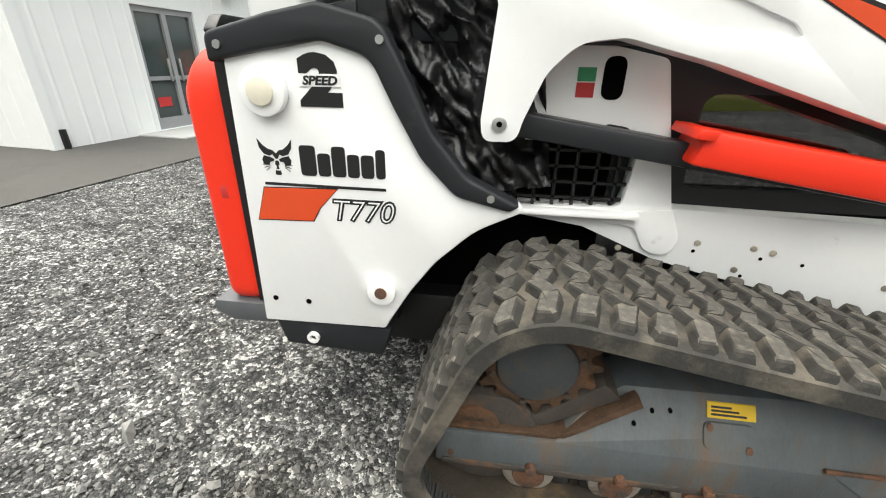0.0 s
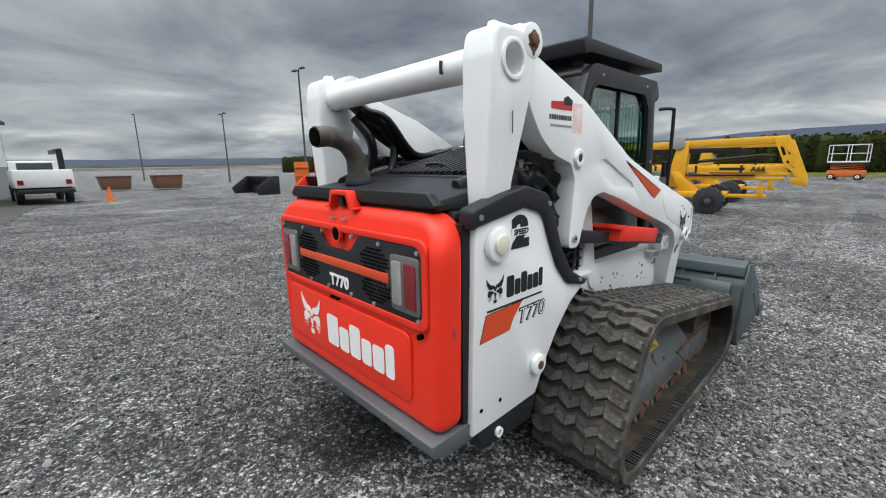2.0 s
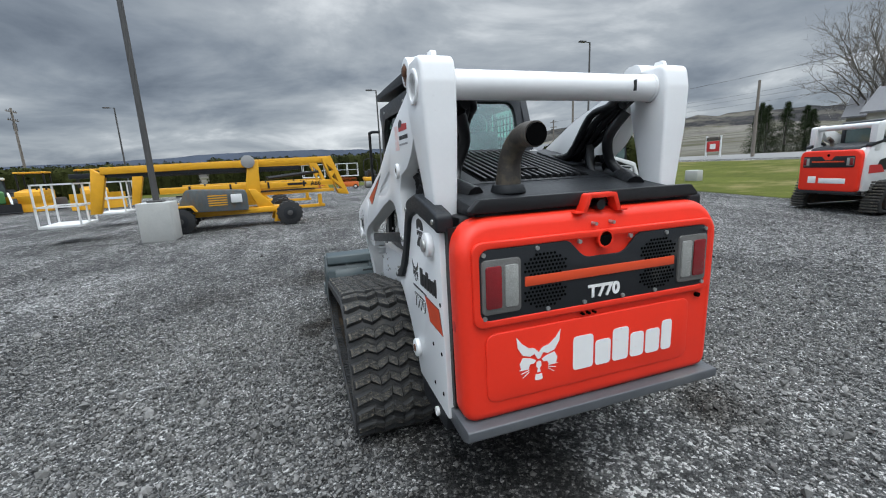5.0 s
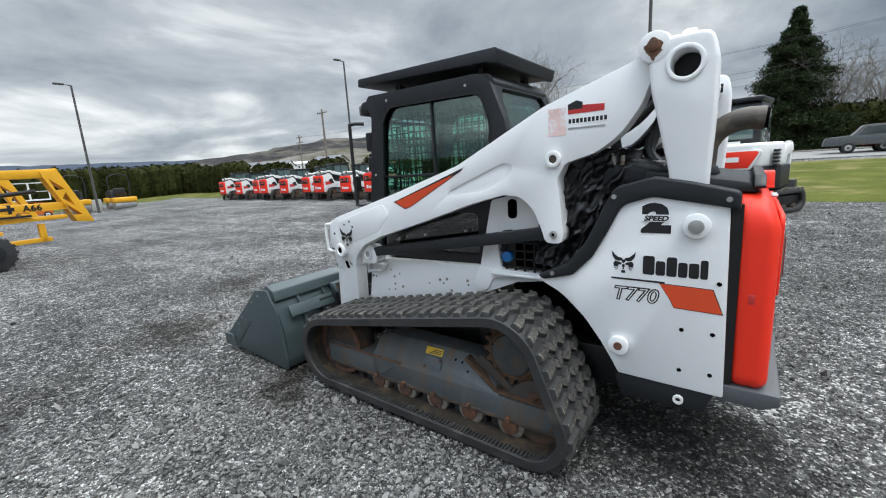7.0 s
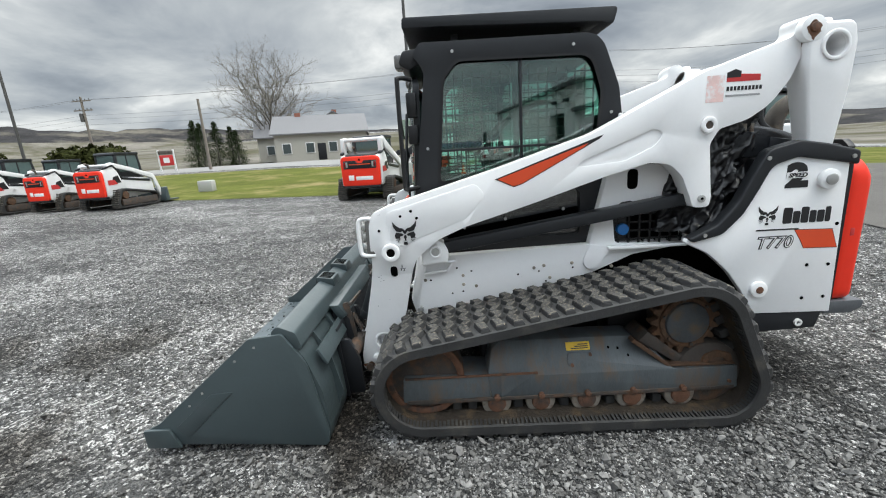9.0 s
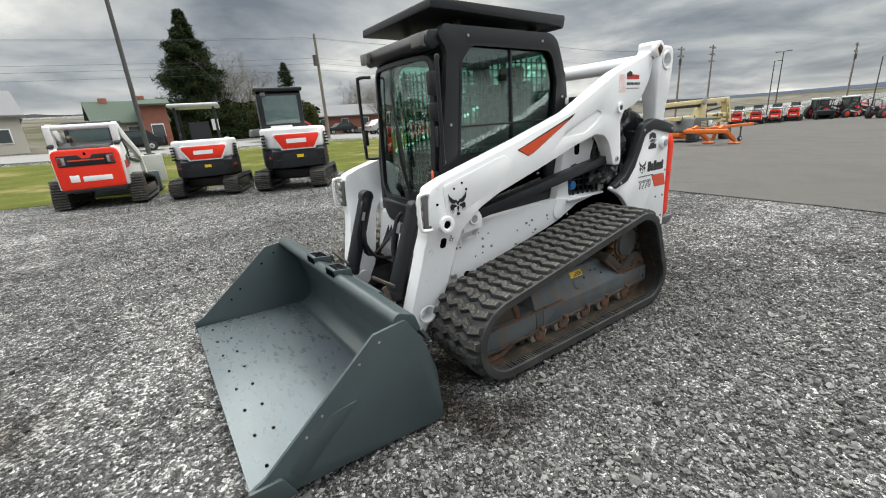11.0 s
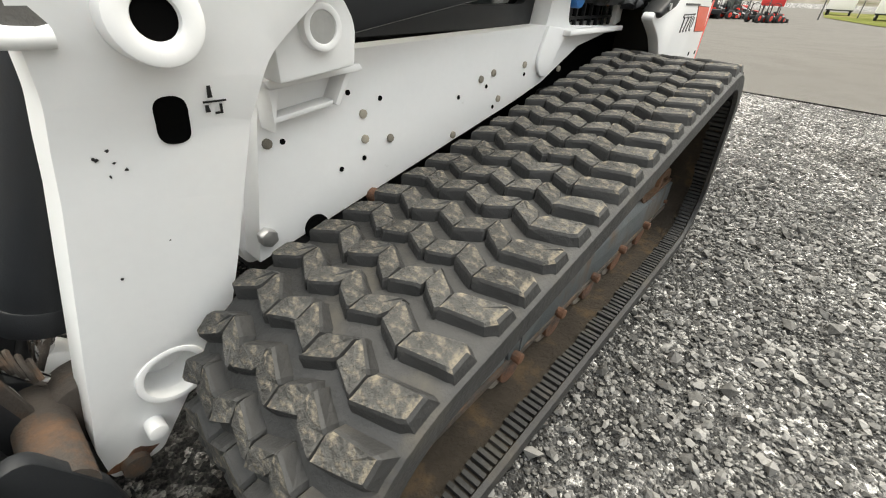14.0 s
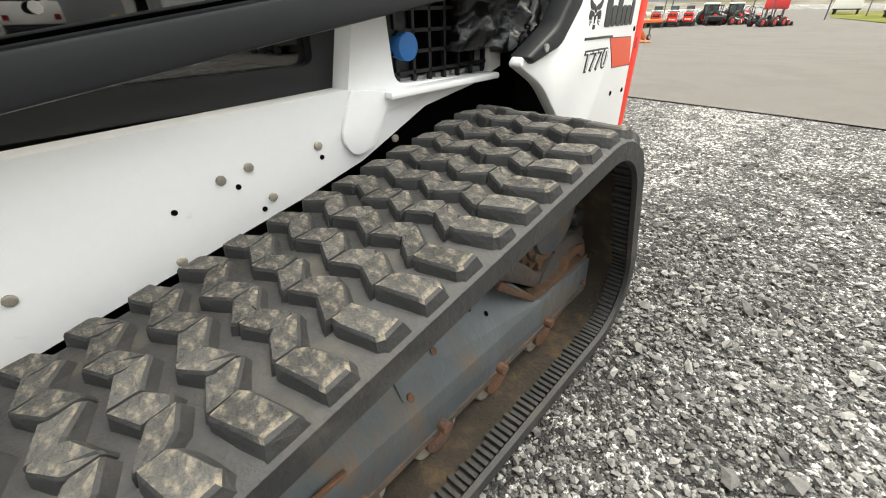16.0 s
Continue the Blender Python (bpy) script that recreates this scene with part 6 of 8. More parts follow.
        part("sprocket", rod((.60, s * .70, .50), (.60, s * .90, .50), .15, n=16, bevel=.02), "mudrust", t)
        part("flash", prism([(.14, .88), (.56, .90), (.44, 1.06), (.14, 1.06)], s * .671, s * .676, "y"), "crimson", t)
        part("flash_shade", prism([(.30, .93), (.74, .95), (.62, 1.22), (.40, 1.16)], s * .668, s * .6735, "y"), "blackink", t)
    if tall:
        part("cross_tube", rod((.30, -.60, 1.90), (.30, .60, 1.90), .06, n=16), "hull_white", t)
    else:
        part("cross_tube", rod((.36, -.60, 1.58), (.36, .60, 1.58), .05, n=16), "hull_white", t)
    part("rear_pane", block(.865, .880, -.40, .40, 1.56, 1.93), "cabglass", c)
    part("seat", prism(rounded([(1.05, 1.3), (1.02, 1.75, .06), (1.12, 1.75, .06), (1.18, 1.46), (1.52, 1.44, .04), (1.52, 1.3)], 4), -.22, .22, "y", bevel=.03), "black", c)
    part("bucket", prism([(2.55, .05), (2.65, .60), (2.75, .62), (2.80, .12), (3.35, .10), (3.35, .05)], -.95, .95, "y", bevel=.01), "bucket", t)
    part("exhaust", tube([(.30, .25, 1.46), (.30, .25, 1.60), (.18, .25, 1.68)], .04, 10), "brown", t)
    return t


def excavator(canopy, swing=0.0):
    """A mini excavator seen from its counterweight; nose along +x, origin under its middle."""
    t = thing("mini_excavator", "white and charcoal mini excavator with red counterweight panel" + (" and open canopy" if canopy else " and glazed cab"), "excavator")
    for s in (1, -1):
        o = [(-.95, .20, .2), (-.85, .50, .15), (.85, .50, .15), (.95, .20, .2), (.80, .01, .15), (-.80, .01, .15)]
        turned = Matrix.Rotation(radians(swing), 4, "Z")

        def base(name, bm, m, parent=t):
            bm.transform(turned)
            return part(name, bm, m, parent)
        ro = rounded(o, 5)
        tb = base("track_belt", prism(ro, s * .50, s * .88, "y", bevel=.03, holes=[[(u * .86, .255 + (v - .255) * .62) for u, v in ro]]), "rubber")
        for x, z, up in [(-.97 + .012 * abs(4 - i), .10 + i * .045, 0) for i in range(8)] + [(-.78 + i * .13, .495, 1) for i in range(13)]:
            if up:
                base("grouser", block(x - .03, x + .03, s * .51, s * .87, z, z + .028, .006), "lug", tb)
            else:
                base("grouser", block(x - .02, x + .06, s * .51, s * .87, z - .012, z + .012, .004), "lug", tb)
        base("track_frame", block(-.80, .80, s * .69 - .13, s * .69 + .15, .14, .38, .03), "black")
        for i in range(4):
            base("roller", rod((-.55 + i * .37, s * .60, .12), (-.55 + i * .37, s * .86, .12), .07, n=12), "mudsteel")
    base("undercarriage", block(-.5, .5, -.52, .52, .24, .50, .04), "black")
    part("slew_ring", rod((0, 0, .48), (0, 0, .62), .40, n=28), "black", t)
    h = part("house", prism(rounded([(-1.05, -.55, .3), (-1.05, .55, .3), (-.4, .80, .3), (.55, .80, .1), (.75, -.80, .1), (-.4, -.80, .3)], 6), .56, 1.04, "z", bevel=.04), "dark", t)
    cw = part("counterweight", prism(rounded([(-1.07, -.50, .35), (-1.07, .50, .35), (-.45, .80, .3), (-.1, .80), (-.1, -.80), (-.45, -.80, .3)], 6), 1.02, 1.52, "z", bevel=.07, seg=3), "hull_white", t, "white rounded counterweight")
    part("badge_rim", prism(rounded([(-.40, .99, .03), (.40, .99, .03), (.60, 1.38, .06), (-.60, 1.38, .06)], 3), -1.078, -1.00, "x", bevel=.01), "hull_white", cw)
    part("badge_panel", prism(rounded([(-.36, 1.02, .03), (.36, 1.02, .03), (.56, 1.36, .06), (-.56, 1.36, .06)], 3), -1.085, -1.00, "x", bevel=.01), "red", cw, "red badge panel")
    part("wordmark", block(-1.092, -1.08, -.20, .26, 1.15, 1.25), "whiteink", cw)
    part("engine_hood", prism(rounded([(-1.0, .60, .08), (-1.06, .98, .05), (-.9, 1.03), (.5, 1.03), (.5, .60)], 4), -.62, .62, "y", bevel=.05), "dark", t)
    part("hood_step", block(-1.04, -.72, -.56, .56, .74, .77, .01), "black", h)
    part("slow_plate", block(-1.07, -1.045, -.09, .07, .80, .87), "yellow", h)
    for s in (1, -1):
        part("tail_lamp", block(-.86, -.80, s * .66 - .05, s * .66 + .05, .78, .85, .01), "redlens", h)
        for i in range(5):
            part("louvre", block(-.78, -.40, s * .755 - .03, s * .755 + .05, 1.03 + i * .075, 1.07 + i * .075, .006), "black", cw)
    if canopy:
        for x, y in ((-.15, .55), (-.15, -.40), (.70, .55), (.70, -.40)):
            part("post", block(x - .03, x + .03, y - .03, y + .03, 1.3, 2.40, .01), "dark", t)
        part("canopy", block(-.30, .90, -.55, .70, 2.38, 2.48, .04), "steel", t)
        part("seat", prism(rounded([(.0, 1.4, .05), (.45, 1.4, .05), (.45, 1.52), (.15, 1.52), (.10, 2.0, .05), (.0, 2.0, .05)], 4), -.2, .3, "y", bevel=.03), "seat", t)
        part("panel", block(-.05, .0, -.45, -.28, 1.75, 2.05, .01), "hull_white", t)
    else:
        c = part("cab", prism(rounded([(-.20, 1.35), (-.22, 2.40, .12), (.70, 2.42, .1), (.95, 1.9, .2), (.95, .95)], 5), -.35, .72, "y", bevel=.04), "cab", t)
        part("rear_pane", block(-.235, -.20, -.24, .60, 1.62, 2.30, .03), "cabglass", c, "pale green reflecting cab glass")
        for yy in (-.362, .715):
            part("side_pane", block(-.05, .80, yy, yy + .02, 1.45, 2.28, .02), "cabglass", c)
        part("cab_roof", block(-.28, .80, -.40, .77, 2.40, 2.50, .04), "cab", c)
        part("work_lamp", block(-.27, -.20, .50, .62, 2.30, 2.38, .01), "lens", c)
        part("sticker", block(-.245, -.23, -.02, .50, 1.52, 1.58), "whiteink", c)
    boom = [(.75, .75), (.85, 1.1, .1), (1.3, 1.45, .3), (2.2, 1.50, .2), (2.3, 1.30), (1.55, 1.2, .3), (1.15, .8)]
    part("boom", prism(rounded(boom, 5), -.62, -.44, "y", bevel=.02), "hull_white", t)
    part("stick", prism([(2.05, 1.55), (2.30, 1.50), (2.15, .5), (2.0, .5)], -.60, -.46, "y", bevel=.02), "hull_white", t)
    part("digging_bucket", prism(rounded([(1.8, .6), (2.2, .6), (2.3, .3, .1), (2.0, .05, .2), (1.7, .2)], 4), -.75, -.35, "y", bevel=.02), "dark", t)
    return t


def place(root, x, y, turn, z=None):
    root.matrix_basis = pose(x, y, land(x, y) if z is None else z, 0, 0, turn)
    return root


def grown(x, y, turn, k, slim=1.0):
    """Standing on the land at k times its size; slim narrows its width."""
    return pose(x, y, land(x, y), 0, 0, turn) @ Matrix.Diagonal((k, k * slim, k, 1))


first = small_loader()
first.matrix_basis = grown(14.2, -10.9, -92, .95, .80)
for i in range(1, 9):
    x, y = 14.2 + 1.95 * i, -10.9 - .12 * i + .25 * ((i * 7) % 3 - 1)
    copy_thing(first, grown(x, y, -92 + 4 * ((i * 5) % 3 - 1), (.95, .92, .98)[i % 3], .80))
near = small_loader(True)
near.matrix_basis = grown(5.12, -11.0, -99, 1.06)
tagged(near, "white loader with red tailgate and high rear links", "track loader", "machines along the grass")
for i in range(3):
    copy_thing(first, grown((23.4, 31.8, 31.2)[i], (30.4, 25.6, 23.4)[i], (160, 215, 200)[i], .95, .85))
for i in range(4):
    copy_thing(first, grown(-46.0 - 2.2 * i, -15.6 + .95 * i, 192, 1.0))
ex = place(excavator(True, -14), 2.45, -11.2, -100)
ex2 = excavator(False, -20)
ex2.matrix_basis = grown(.30, -10.1, -101, 1.1)
tagged(ex, group="machines along the grass"); tagged(ex2, group="machines along the grass")
ex3 = copy_thing(ex2, grown(-8.2, -10.7, -80, 1.0))


def wheel(name, c, r, w, parent, axis="y", rim="hull_white"):
    d = Vector((0, w / 2, 0)) if axis == "y" else Vector((w / 2, 0, 0))
    c = Vector(c)
    t = part(name, rod(c - d, c + d, r, n=28, bevel=r * .14), "tyre", parent)
    part("rim", rod(c - d * 1.04, c + d * 1.04, r * .55, n=20, bevel=.01), rim, t)
    part("hub", rod(c - d * 1.12, c + d * 1.12, r * .22, n=12, bevel=.01), "galv", t)
    if r > .36:
        for k in range(16):
            a = 2 * math.pi * k / 16
            own = block(r * .93, r * 1.05, -w * .46, w * .46, -.03, .03, .008)
            own.transform(Matrix.Translation(c) @ (Matrix.Rotation(0 if axis == "y" else radians(90), 4, "Z")) @ Matrix.Rotation(a, 4, "Y"))
            part("tyre_lug", own, "tyre", t)
    return t


def boom_lift(paint="lift_yellow", base="lift_yellow", label="yellow articulating boom lift with grey chassis, booms folded"):
    """A towable articulating lift; its booms lie along +x, basket at the far end."""
    t = thing("boom_lift", label, "boom lift")
    part("chassis", block(.8, 4.4, -.38, .38, .40, .58, .03), base, t)
    for x in (1.15, 4.1):
        part("axle", block(x - .09, x + .09, -.75, .75, .30, .46, .02), base, t)
    part("knuckle", prism([(1.5, .55), (2.0, .55), (2.25, 1.15), (2.05, 1.15)], -.3, .3, "y", bevel=.02), base, t)
    part("engine_cover", prism(rounded([(2.3, .55, .05), (2.3, 1.15, .15), (3.9, 1.25, .15), (4.2, .60, .1)], 5), -.80, .80, "y", bevel=.06), "frame", t, "dark grey engine cover")
    for i in range(5):
        part("vent_slot", block(2.85, 3.35, .795, .81, .74 + i * .07, .77 + i * .07), paint, t)
    for x in (1.15, 4.1):
        for s in (1, -1):
            wheel("wheel", (x, s * .86, .37), .37, .28, t, rim="dark")
    part("tow_bar", block(-.10, 1.2, -.06, .06, .42, .52, .01), base, t)
    for s in (1, -1):
        part("mudguard", prism(rounded([(3.65, .62), (3.75, .80, .06), (4.45, .80, .06), (4.55, .62), (4.48, .62), (4.42, .75, .05), (3.80, .75, .05), (3.72, .62)], 3), s * .74, s * 1.0, "y", bevel=.006), base, t)
        part("outrigger", prism([(1.35, .50), (1.50, .50), (1.62, .10), (1.45, .10)], s * .55 - .05, s * .55 + .05, "y", bevel=.01), base, t)
    part("control_box", block(2.45, 2.75, .80, .86, .80, 1.05, .02), "hull_white", t)
    part("tow_post", block(-.02, .10, -.06, .06, .42, .85, .01), base, t)
    part("turret", prism([(1.9, .7), (2.4, .7), (2.15, 2.05), (1.85, 2.05)], -.22, .22, "y", bevel=.03), paint, t)
    part("lower_boom", block(-.50, 4.6, -.12, .12, 1.14, 1.32, .02), paint, t)
    part("boom_rib", block(-.45, 4.5, -.128, .128, 1.14, 1.165, .004), paint, t)
    part("hose_tray", block(.2, 4.2, .12, .17, 1.03, 1.08, .01), "black", t)
    for i in range(4):
        part("boom_band", block(.5 + i * 1.1, .56 + i * 1.1, -.135, .135, 1.13, 1.33, .004), "dark", t)
    part("mark", block(.45, 1.05, .131, .1315, 1.20, 1.27), "blackink", t)
    part("mark", lettering("A66", .20, Matrix.Translation((.15, .135, 1.16)) @ Matrix(((-1, 0, 0), (0, 0, 1), (0, 1, 0))).transposed().to_4x4(), 1.0, .004, .004), "blackink", t)
    part("link_boom", block(-.45, 2.2, -.12, .12, .92, 1.02, .02), paint, t)
    el = prism(rounded([(-.95, .78, .03), (-.60, .82), (-.10, 2.05), (-.42, 2.12, .05)], 3), -.16, .16, "y", bevel=.015, holes=[[(-.74, .98), (-.55, .98), (-.44, 1.28)], [(-.62, 1.22), (-.42, 1.40), (-.50, 1.54)], [(-.50, 1.62), (-.34, 1.58), (-.25, 1.86)]])
    part("elbow", el, paint, t)
    part("upper_boom", prism([(-.30, 1.90), (-.30, 2.10), (5.9, 1.98), (5.9, 1.78)], -.12, .12, "y", bevel=.015), paint, t)
    part("inner_boom", block(.6, 6.6, -.08, .08, 1.70, 1.83, .01), "dark", t)
    part("cylinder", tube([(.0, 0, 1.60), (1.6, 0, 1.45)], .05, 12), "black", t)
    part("dish", rod((2.15, .22, 2.0), (2.15, .26, 2.0), .20, n=24, bevel=.01), "greyink", t)
    part("jib", prism([(5.8, 1.75), (6.1, 1.95), (6.3, .7), (6.05, .7)], -.1, .1, "y", bevel=.02), paint, t)
    b = part("basket_floor", block(6.35, 7.25, -.7, .7, .45, .52, .01), "hull_white", t, "white basket")
    for x in (6.37, 7.23):
        for y in (-.68, 0, .68):
            part("post", block(x - .02, x + .02, y - .02, y + .02, .5, 1.6), "hull_white", b)
    for z in (1.0, 1.58):
        for x in (6.37, 7.23):
            part("rail", block(x - .02, x + .02, -.7, .7, z - .02, z + .02), "hull_white", b)
        for y in (-.68, .68):
            part("rail", block(6.36, 7.24, y - .02, y + .02, z - .02, z + .02), "hull_white", b)
    return t


lift = place(boom_lift(), 13.45, .55, 97)
copy_thing(lift, pose(17.4, .9, 0, 0, 0, 94))


def light_pole(x, y, h, block_=False, lean=0.0, two=False, r=.07):
    h0 = land(x, y)
    t = thing("light_pole", "dark steel yard light pole" + (" set in a white concrete block" if block_ else ""), "light pole", at=(x, y, h0))
    z0 = h0 + (.95 if block_ else -.1)
    part("shaft", rod((x, y, z0), (x + lean, y, h), r * 1.15, r * .8, n=12), "galv", t)
    part("lamp_arm", rod((x + lean, y, h), (x + lean, y + .55, h + .03), .03, n=8), "galv", t)
    part("lamp_head", block(x + lean - .12, x + lean + .12, y + .35, y + .85, h - .02, h + .07, .015), "galv", t)
    if two:
        part("lamp_arm", rod((x + lean, y, h), (x + lean, y - .55, h + .03), .03, n=8), "galv", t)
        part("lamp_head", block(x + lean - .12, x + lean + .12, y - .85, y - .35, h - .02, h + .07, .015), "galv", t)
    if block_:
        part("concrete_base", block(x - .38, x + .38, y - .38, y + .38, h0 - .05, h0 + 1.0, .03), "concrete", t)
        part("base_plate", block(x - .18, x + .18, y - .18, y + .18, h0 + 1.0, h0 + 1.05, .008), "galv", t)
    return t


light_pole(11.3, 4.8, 9.0, True)
light_pole(3.75, -17.2, 10.5, True)
for x, y, h, two in ((24.1, -18.8, 9.5, False), (12.6, 26.6, 7.9, True), (34.3, -5.6, 8.0, False), (42.2, 37.0, 7.7, False), (12.5, 43.6, 6.6, True), (44, 62.2, 6.9, False), (8, 62, 8, False), (44, 16, 8, False), (-64, -17.9, 6.8, True), (-72, -21.2, 6.3, False), (-72, -10.2, 5.3, False), (-73, -8.1, 6.2, False), (-74, -2.5, 5.0, True), (-92, 1.2, 3.9, True)):
    light_pole(x, y, h, two=two)


def utility_pole(x, y, h, arms=2, pot=True):
    z0 = land(x, y)
    t = thing("utility_pole", "weathered wooden utility pole" + (" with cross arms" if arms else " with a grey transformer"), "utility pole", at=(x, y, z0), group="poles along the road")
    part("shaft", rod((x, y, z0 - .2), (x, y, h), .15, .10, n=10), "pole_wood", t)
    for i in range(arms):
        z = h - .4 - i * .9
        part("cross_arm", block(x - .95, x + .95, y - .05, y + .05, z - .05, z + .05), "pole_wood", t)
        for dx in (-.8, -.4, .4, .8):
            part("insulator", rod((x + dx, y, z + .06), (x + dx, y, z + .2), .035, n=6), "galv", t)
    if pot:
        part("transformer", rod((x + .25, y + .1, h - 2.4), (x + .25, y + .1, h - 1.6), .17, n=12), "galv", t)
    return t


POLES = [(66, -44), (38.4, -40.4), (-9.6, -33.4), (-34, -31), (-60, -28.5)]
for i, (x, y) in enumerate(POLES):
    utility_pole(x, y, 9.0, 0 if i == 2 else 2)
utility_pole(-66, -27, 9.2, 3, False); utility_pole(-88, -16, 8.5); utility_pole(58, 30, 10); utility_pole(42, -30.6, 9.4, 1, False); utility_pole(24.2, -36, 7.4, 0, False); utility_pole(46, 60.5, 8.0, 3, False)
w_bm = bmesh.new()
for (x0, y0), (x1, y1) in zip(POLES, POLES[1:]):
    for dx, dz in ((-.8, 8.7), (.8, 8.7), (0, 7.2), (.1, 6.8), (.15, 6.3)):
        pts = [(x0 + (x1 - x0) * t + dx, y0 + (y1 - y0) * t, dz - 2.0 * t * (1 - t)) for t in (0, .2, .4, .6, .8, 1)]
        tube(pts, .009, 4, bm=w_bm, smooth_path=1)
single("power_line", w_bm, "galv", "thin black power lines strung between poles", "power line", kind="stuff", at=(0, -38, 0))


def leaves(centres, size, seed, slim=.5):
    """Small leaf blades at many places, each its own way: vertices and faces."""
    rng = np.random.default_rng(seed)
    n = len(centres)
    a, b = rng.normal(size=(n, 3)), rng.normal(size=(n, 3))
    a /= np.linalg.norm(a, axis=1, keepdims=True)
    b -= (a * b).sum(1, keepdims=True) * a
    b /= np.linalg.norm(b, axis=1, keepdims=True)
    s = (np.asarray(size) * rng.uniform(.6, 1.3, n))[:, None]
    q = np.stack([centres - a * s, centres + b * s * slim, centres + a * s, centres - b * s * slim], 1)
    return q.reshape(-1, 3), np.arange(4 * n).reshape(-1, 4)


def leaf_object(name, centres, size, seed, material, parent=None, slim=.5):
    V, F = leaves(centres, size, seed, slim)
    me = bpy.data.meshes.new(name)
    me.from_pydata(V.tolist(), [], F.tolist())
    me.materials.append(M[material])
    ob = new(name, me)
    if parent:
        ob.parent = parent
    return ob


def conifer(x, y, h, r, seed, n=5000):
    t = thing("conifer", "dark ragged evergreen tree behind the road", "tree", at=(x, y, 0))
    part("trunk", rod((x, y, 0), (x, y, h * .96), h * .022, h * .004, n=10), "bark", t)
    rng = np.random.default_rng(seed)
    C = []
    tiers = 26
    for i in range(tiers):
        z = h * (.10 + .88 * i / tiers)
        rad = r * (1 - (i / tiers) ** 1.05) ** .92 * rng.uniform(.74, 1.12) + .12
        for j in range(rng.integers(6, 10)):
            ang = rng.uniform(0, 2 * np.pi)
            m = int(3.6 * n / tiers / 8)
            u = rng.uniform(.05, 1, m) ** .7
            ll = rad * rng.uniform(.65, 1.15)
            px = np.cos(ang) * u * ll + rng.normal(0, .10 * rad + .05, m)
            py = np.sin(ang) * u * ll + rng.normal(0, .10 * rad + .05, m)
            pz = z - u * ll * .28 + rng.normal(0, h * .012, m)
            C.append(np.stack([px, py, pz], 1))
    leaf_object("crown", np.concatenate(C), h * .0125, seed, "needles", t, .20)
    return t


def bare_tree(x, y, h, seed, spread=.5, most=5):
    """A leafless tree: limbs leave the trunk for points all over a rounded crown and fork into fine twigs."""
    t = thing("bare_tree", "leafless grey winter tree", "tree", at=(x, y, 0))
    rng = random.Random(seed)
    bm = bmesh.new()

    def limb(p, q, r0, r1, sides):
        d = (q - p).normalized()
        u = d.orthogonal().normalized()
        w = d.cross(u)
        a, b = ([bm.verts.new(c + r * (math.cos(2 * math.pi * k / sides) * u + math.sin(2 * math.pi * k / sides) * w)) for k in range(sides)] for c, r in ((p, r0), (q, r1)))
        for k in range(sides):
            bm.faces.new((a[k], a[(k + 1) % sides], b[(k + 1) % sides], b[k])).smooth = True

    def bough(p, q, r, depth):
        """A crooked bough from p to q with shorter ones leaving it."""
        n, prev = (5, 4, 3, 2)[depth], p
        ln = (q - p).length
        stops = []
        for k in range(1, n + 1):
            f = k / n
            c = p.lerp(q, f) + Vector((rng.gauss(0, 1), rng.gauss(0, 1), rng.gauss(0, 1))) * ln * .035 + Vector((0, 0, .10 * ln * f * (1 - f)))
            limb(prev, c, r * (1 - .75 * (k - 1) / n), r * (1 - .75 * k / n), (6, 4, 3, 3)[depth])
            prev = c
            stops.append(c)
        if depth < min(3, most - 2):
            d0 = (q - p).normalized()
            for k in range((9, 7, 5)[depth]):
                c = stops[rng.randrange(n // 2 if depth else 0, n)] if n > 1 else stops[0]
                side = Vector((rng.gauss(0, 1), rng.gauss(0, 1), rng.gauss(.25, .7))).normalized()
                bough(c, c + (d0 * .8 + side * .8).normalized() * ln * rng.uniform(.32, .55), r * .38, depth + 1)
    limb(Vector((x, y, 0)), Vector((x, y, h * .30)), h * .022, h * .017, 8)
    limb(Vector((x, y, h * .30)), Vector((x, y, h * .72)), h * .017, h * .006, 8)
    for k in range(22):
        a = k * 2.4
        up = -0.25 + 1.22 * (k + .5) / 22
        side = math.sqrt(max(.02, 1 - up * up))
        tip = Vector((x + math.cos(a) * side * h * spread * .62, y + math.sin(a) * side * h * spread * .62, h * (.60 + .33 * up)))
        bough(Vector((x, y, h * (.26 + .40 * max(0, up) * rng.uniform(.5, 1)))), tip, h * .0075, 0)
    part("crown", bm, "bark", t)
    return t


conifer(-3.1, -58, 16.3, 7.0, 4, 24000)
conifer(-13.4, -56, 10.4, 3.3, 5, 7000)
conifer(-40, -70, 11, 3.5, 21, 3000)
bare_tree(-6.5, -60, 11, 7); bare_tree(27.0, -59, 15.5, 8, .52, 5); bare_tree(-30, -70, 9, 9); bare_tree(22.5, -80, 9, 19); bare_tree(-14, -80, 12, 11); bare_tree(-24, -50, 7.5, 13)
for i, (x, y, h) in enumerate(((34.6, -52, 7.5), (33.2, -51, 7), (31.8, -52, 7.2), (30.4, -53, 6.6), (29.2, -52, 6.0), (22, -53, 3.6))):
    conifer(x, y, h, h * .30, 30 + i, 3200)


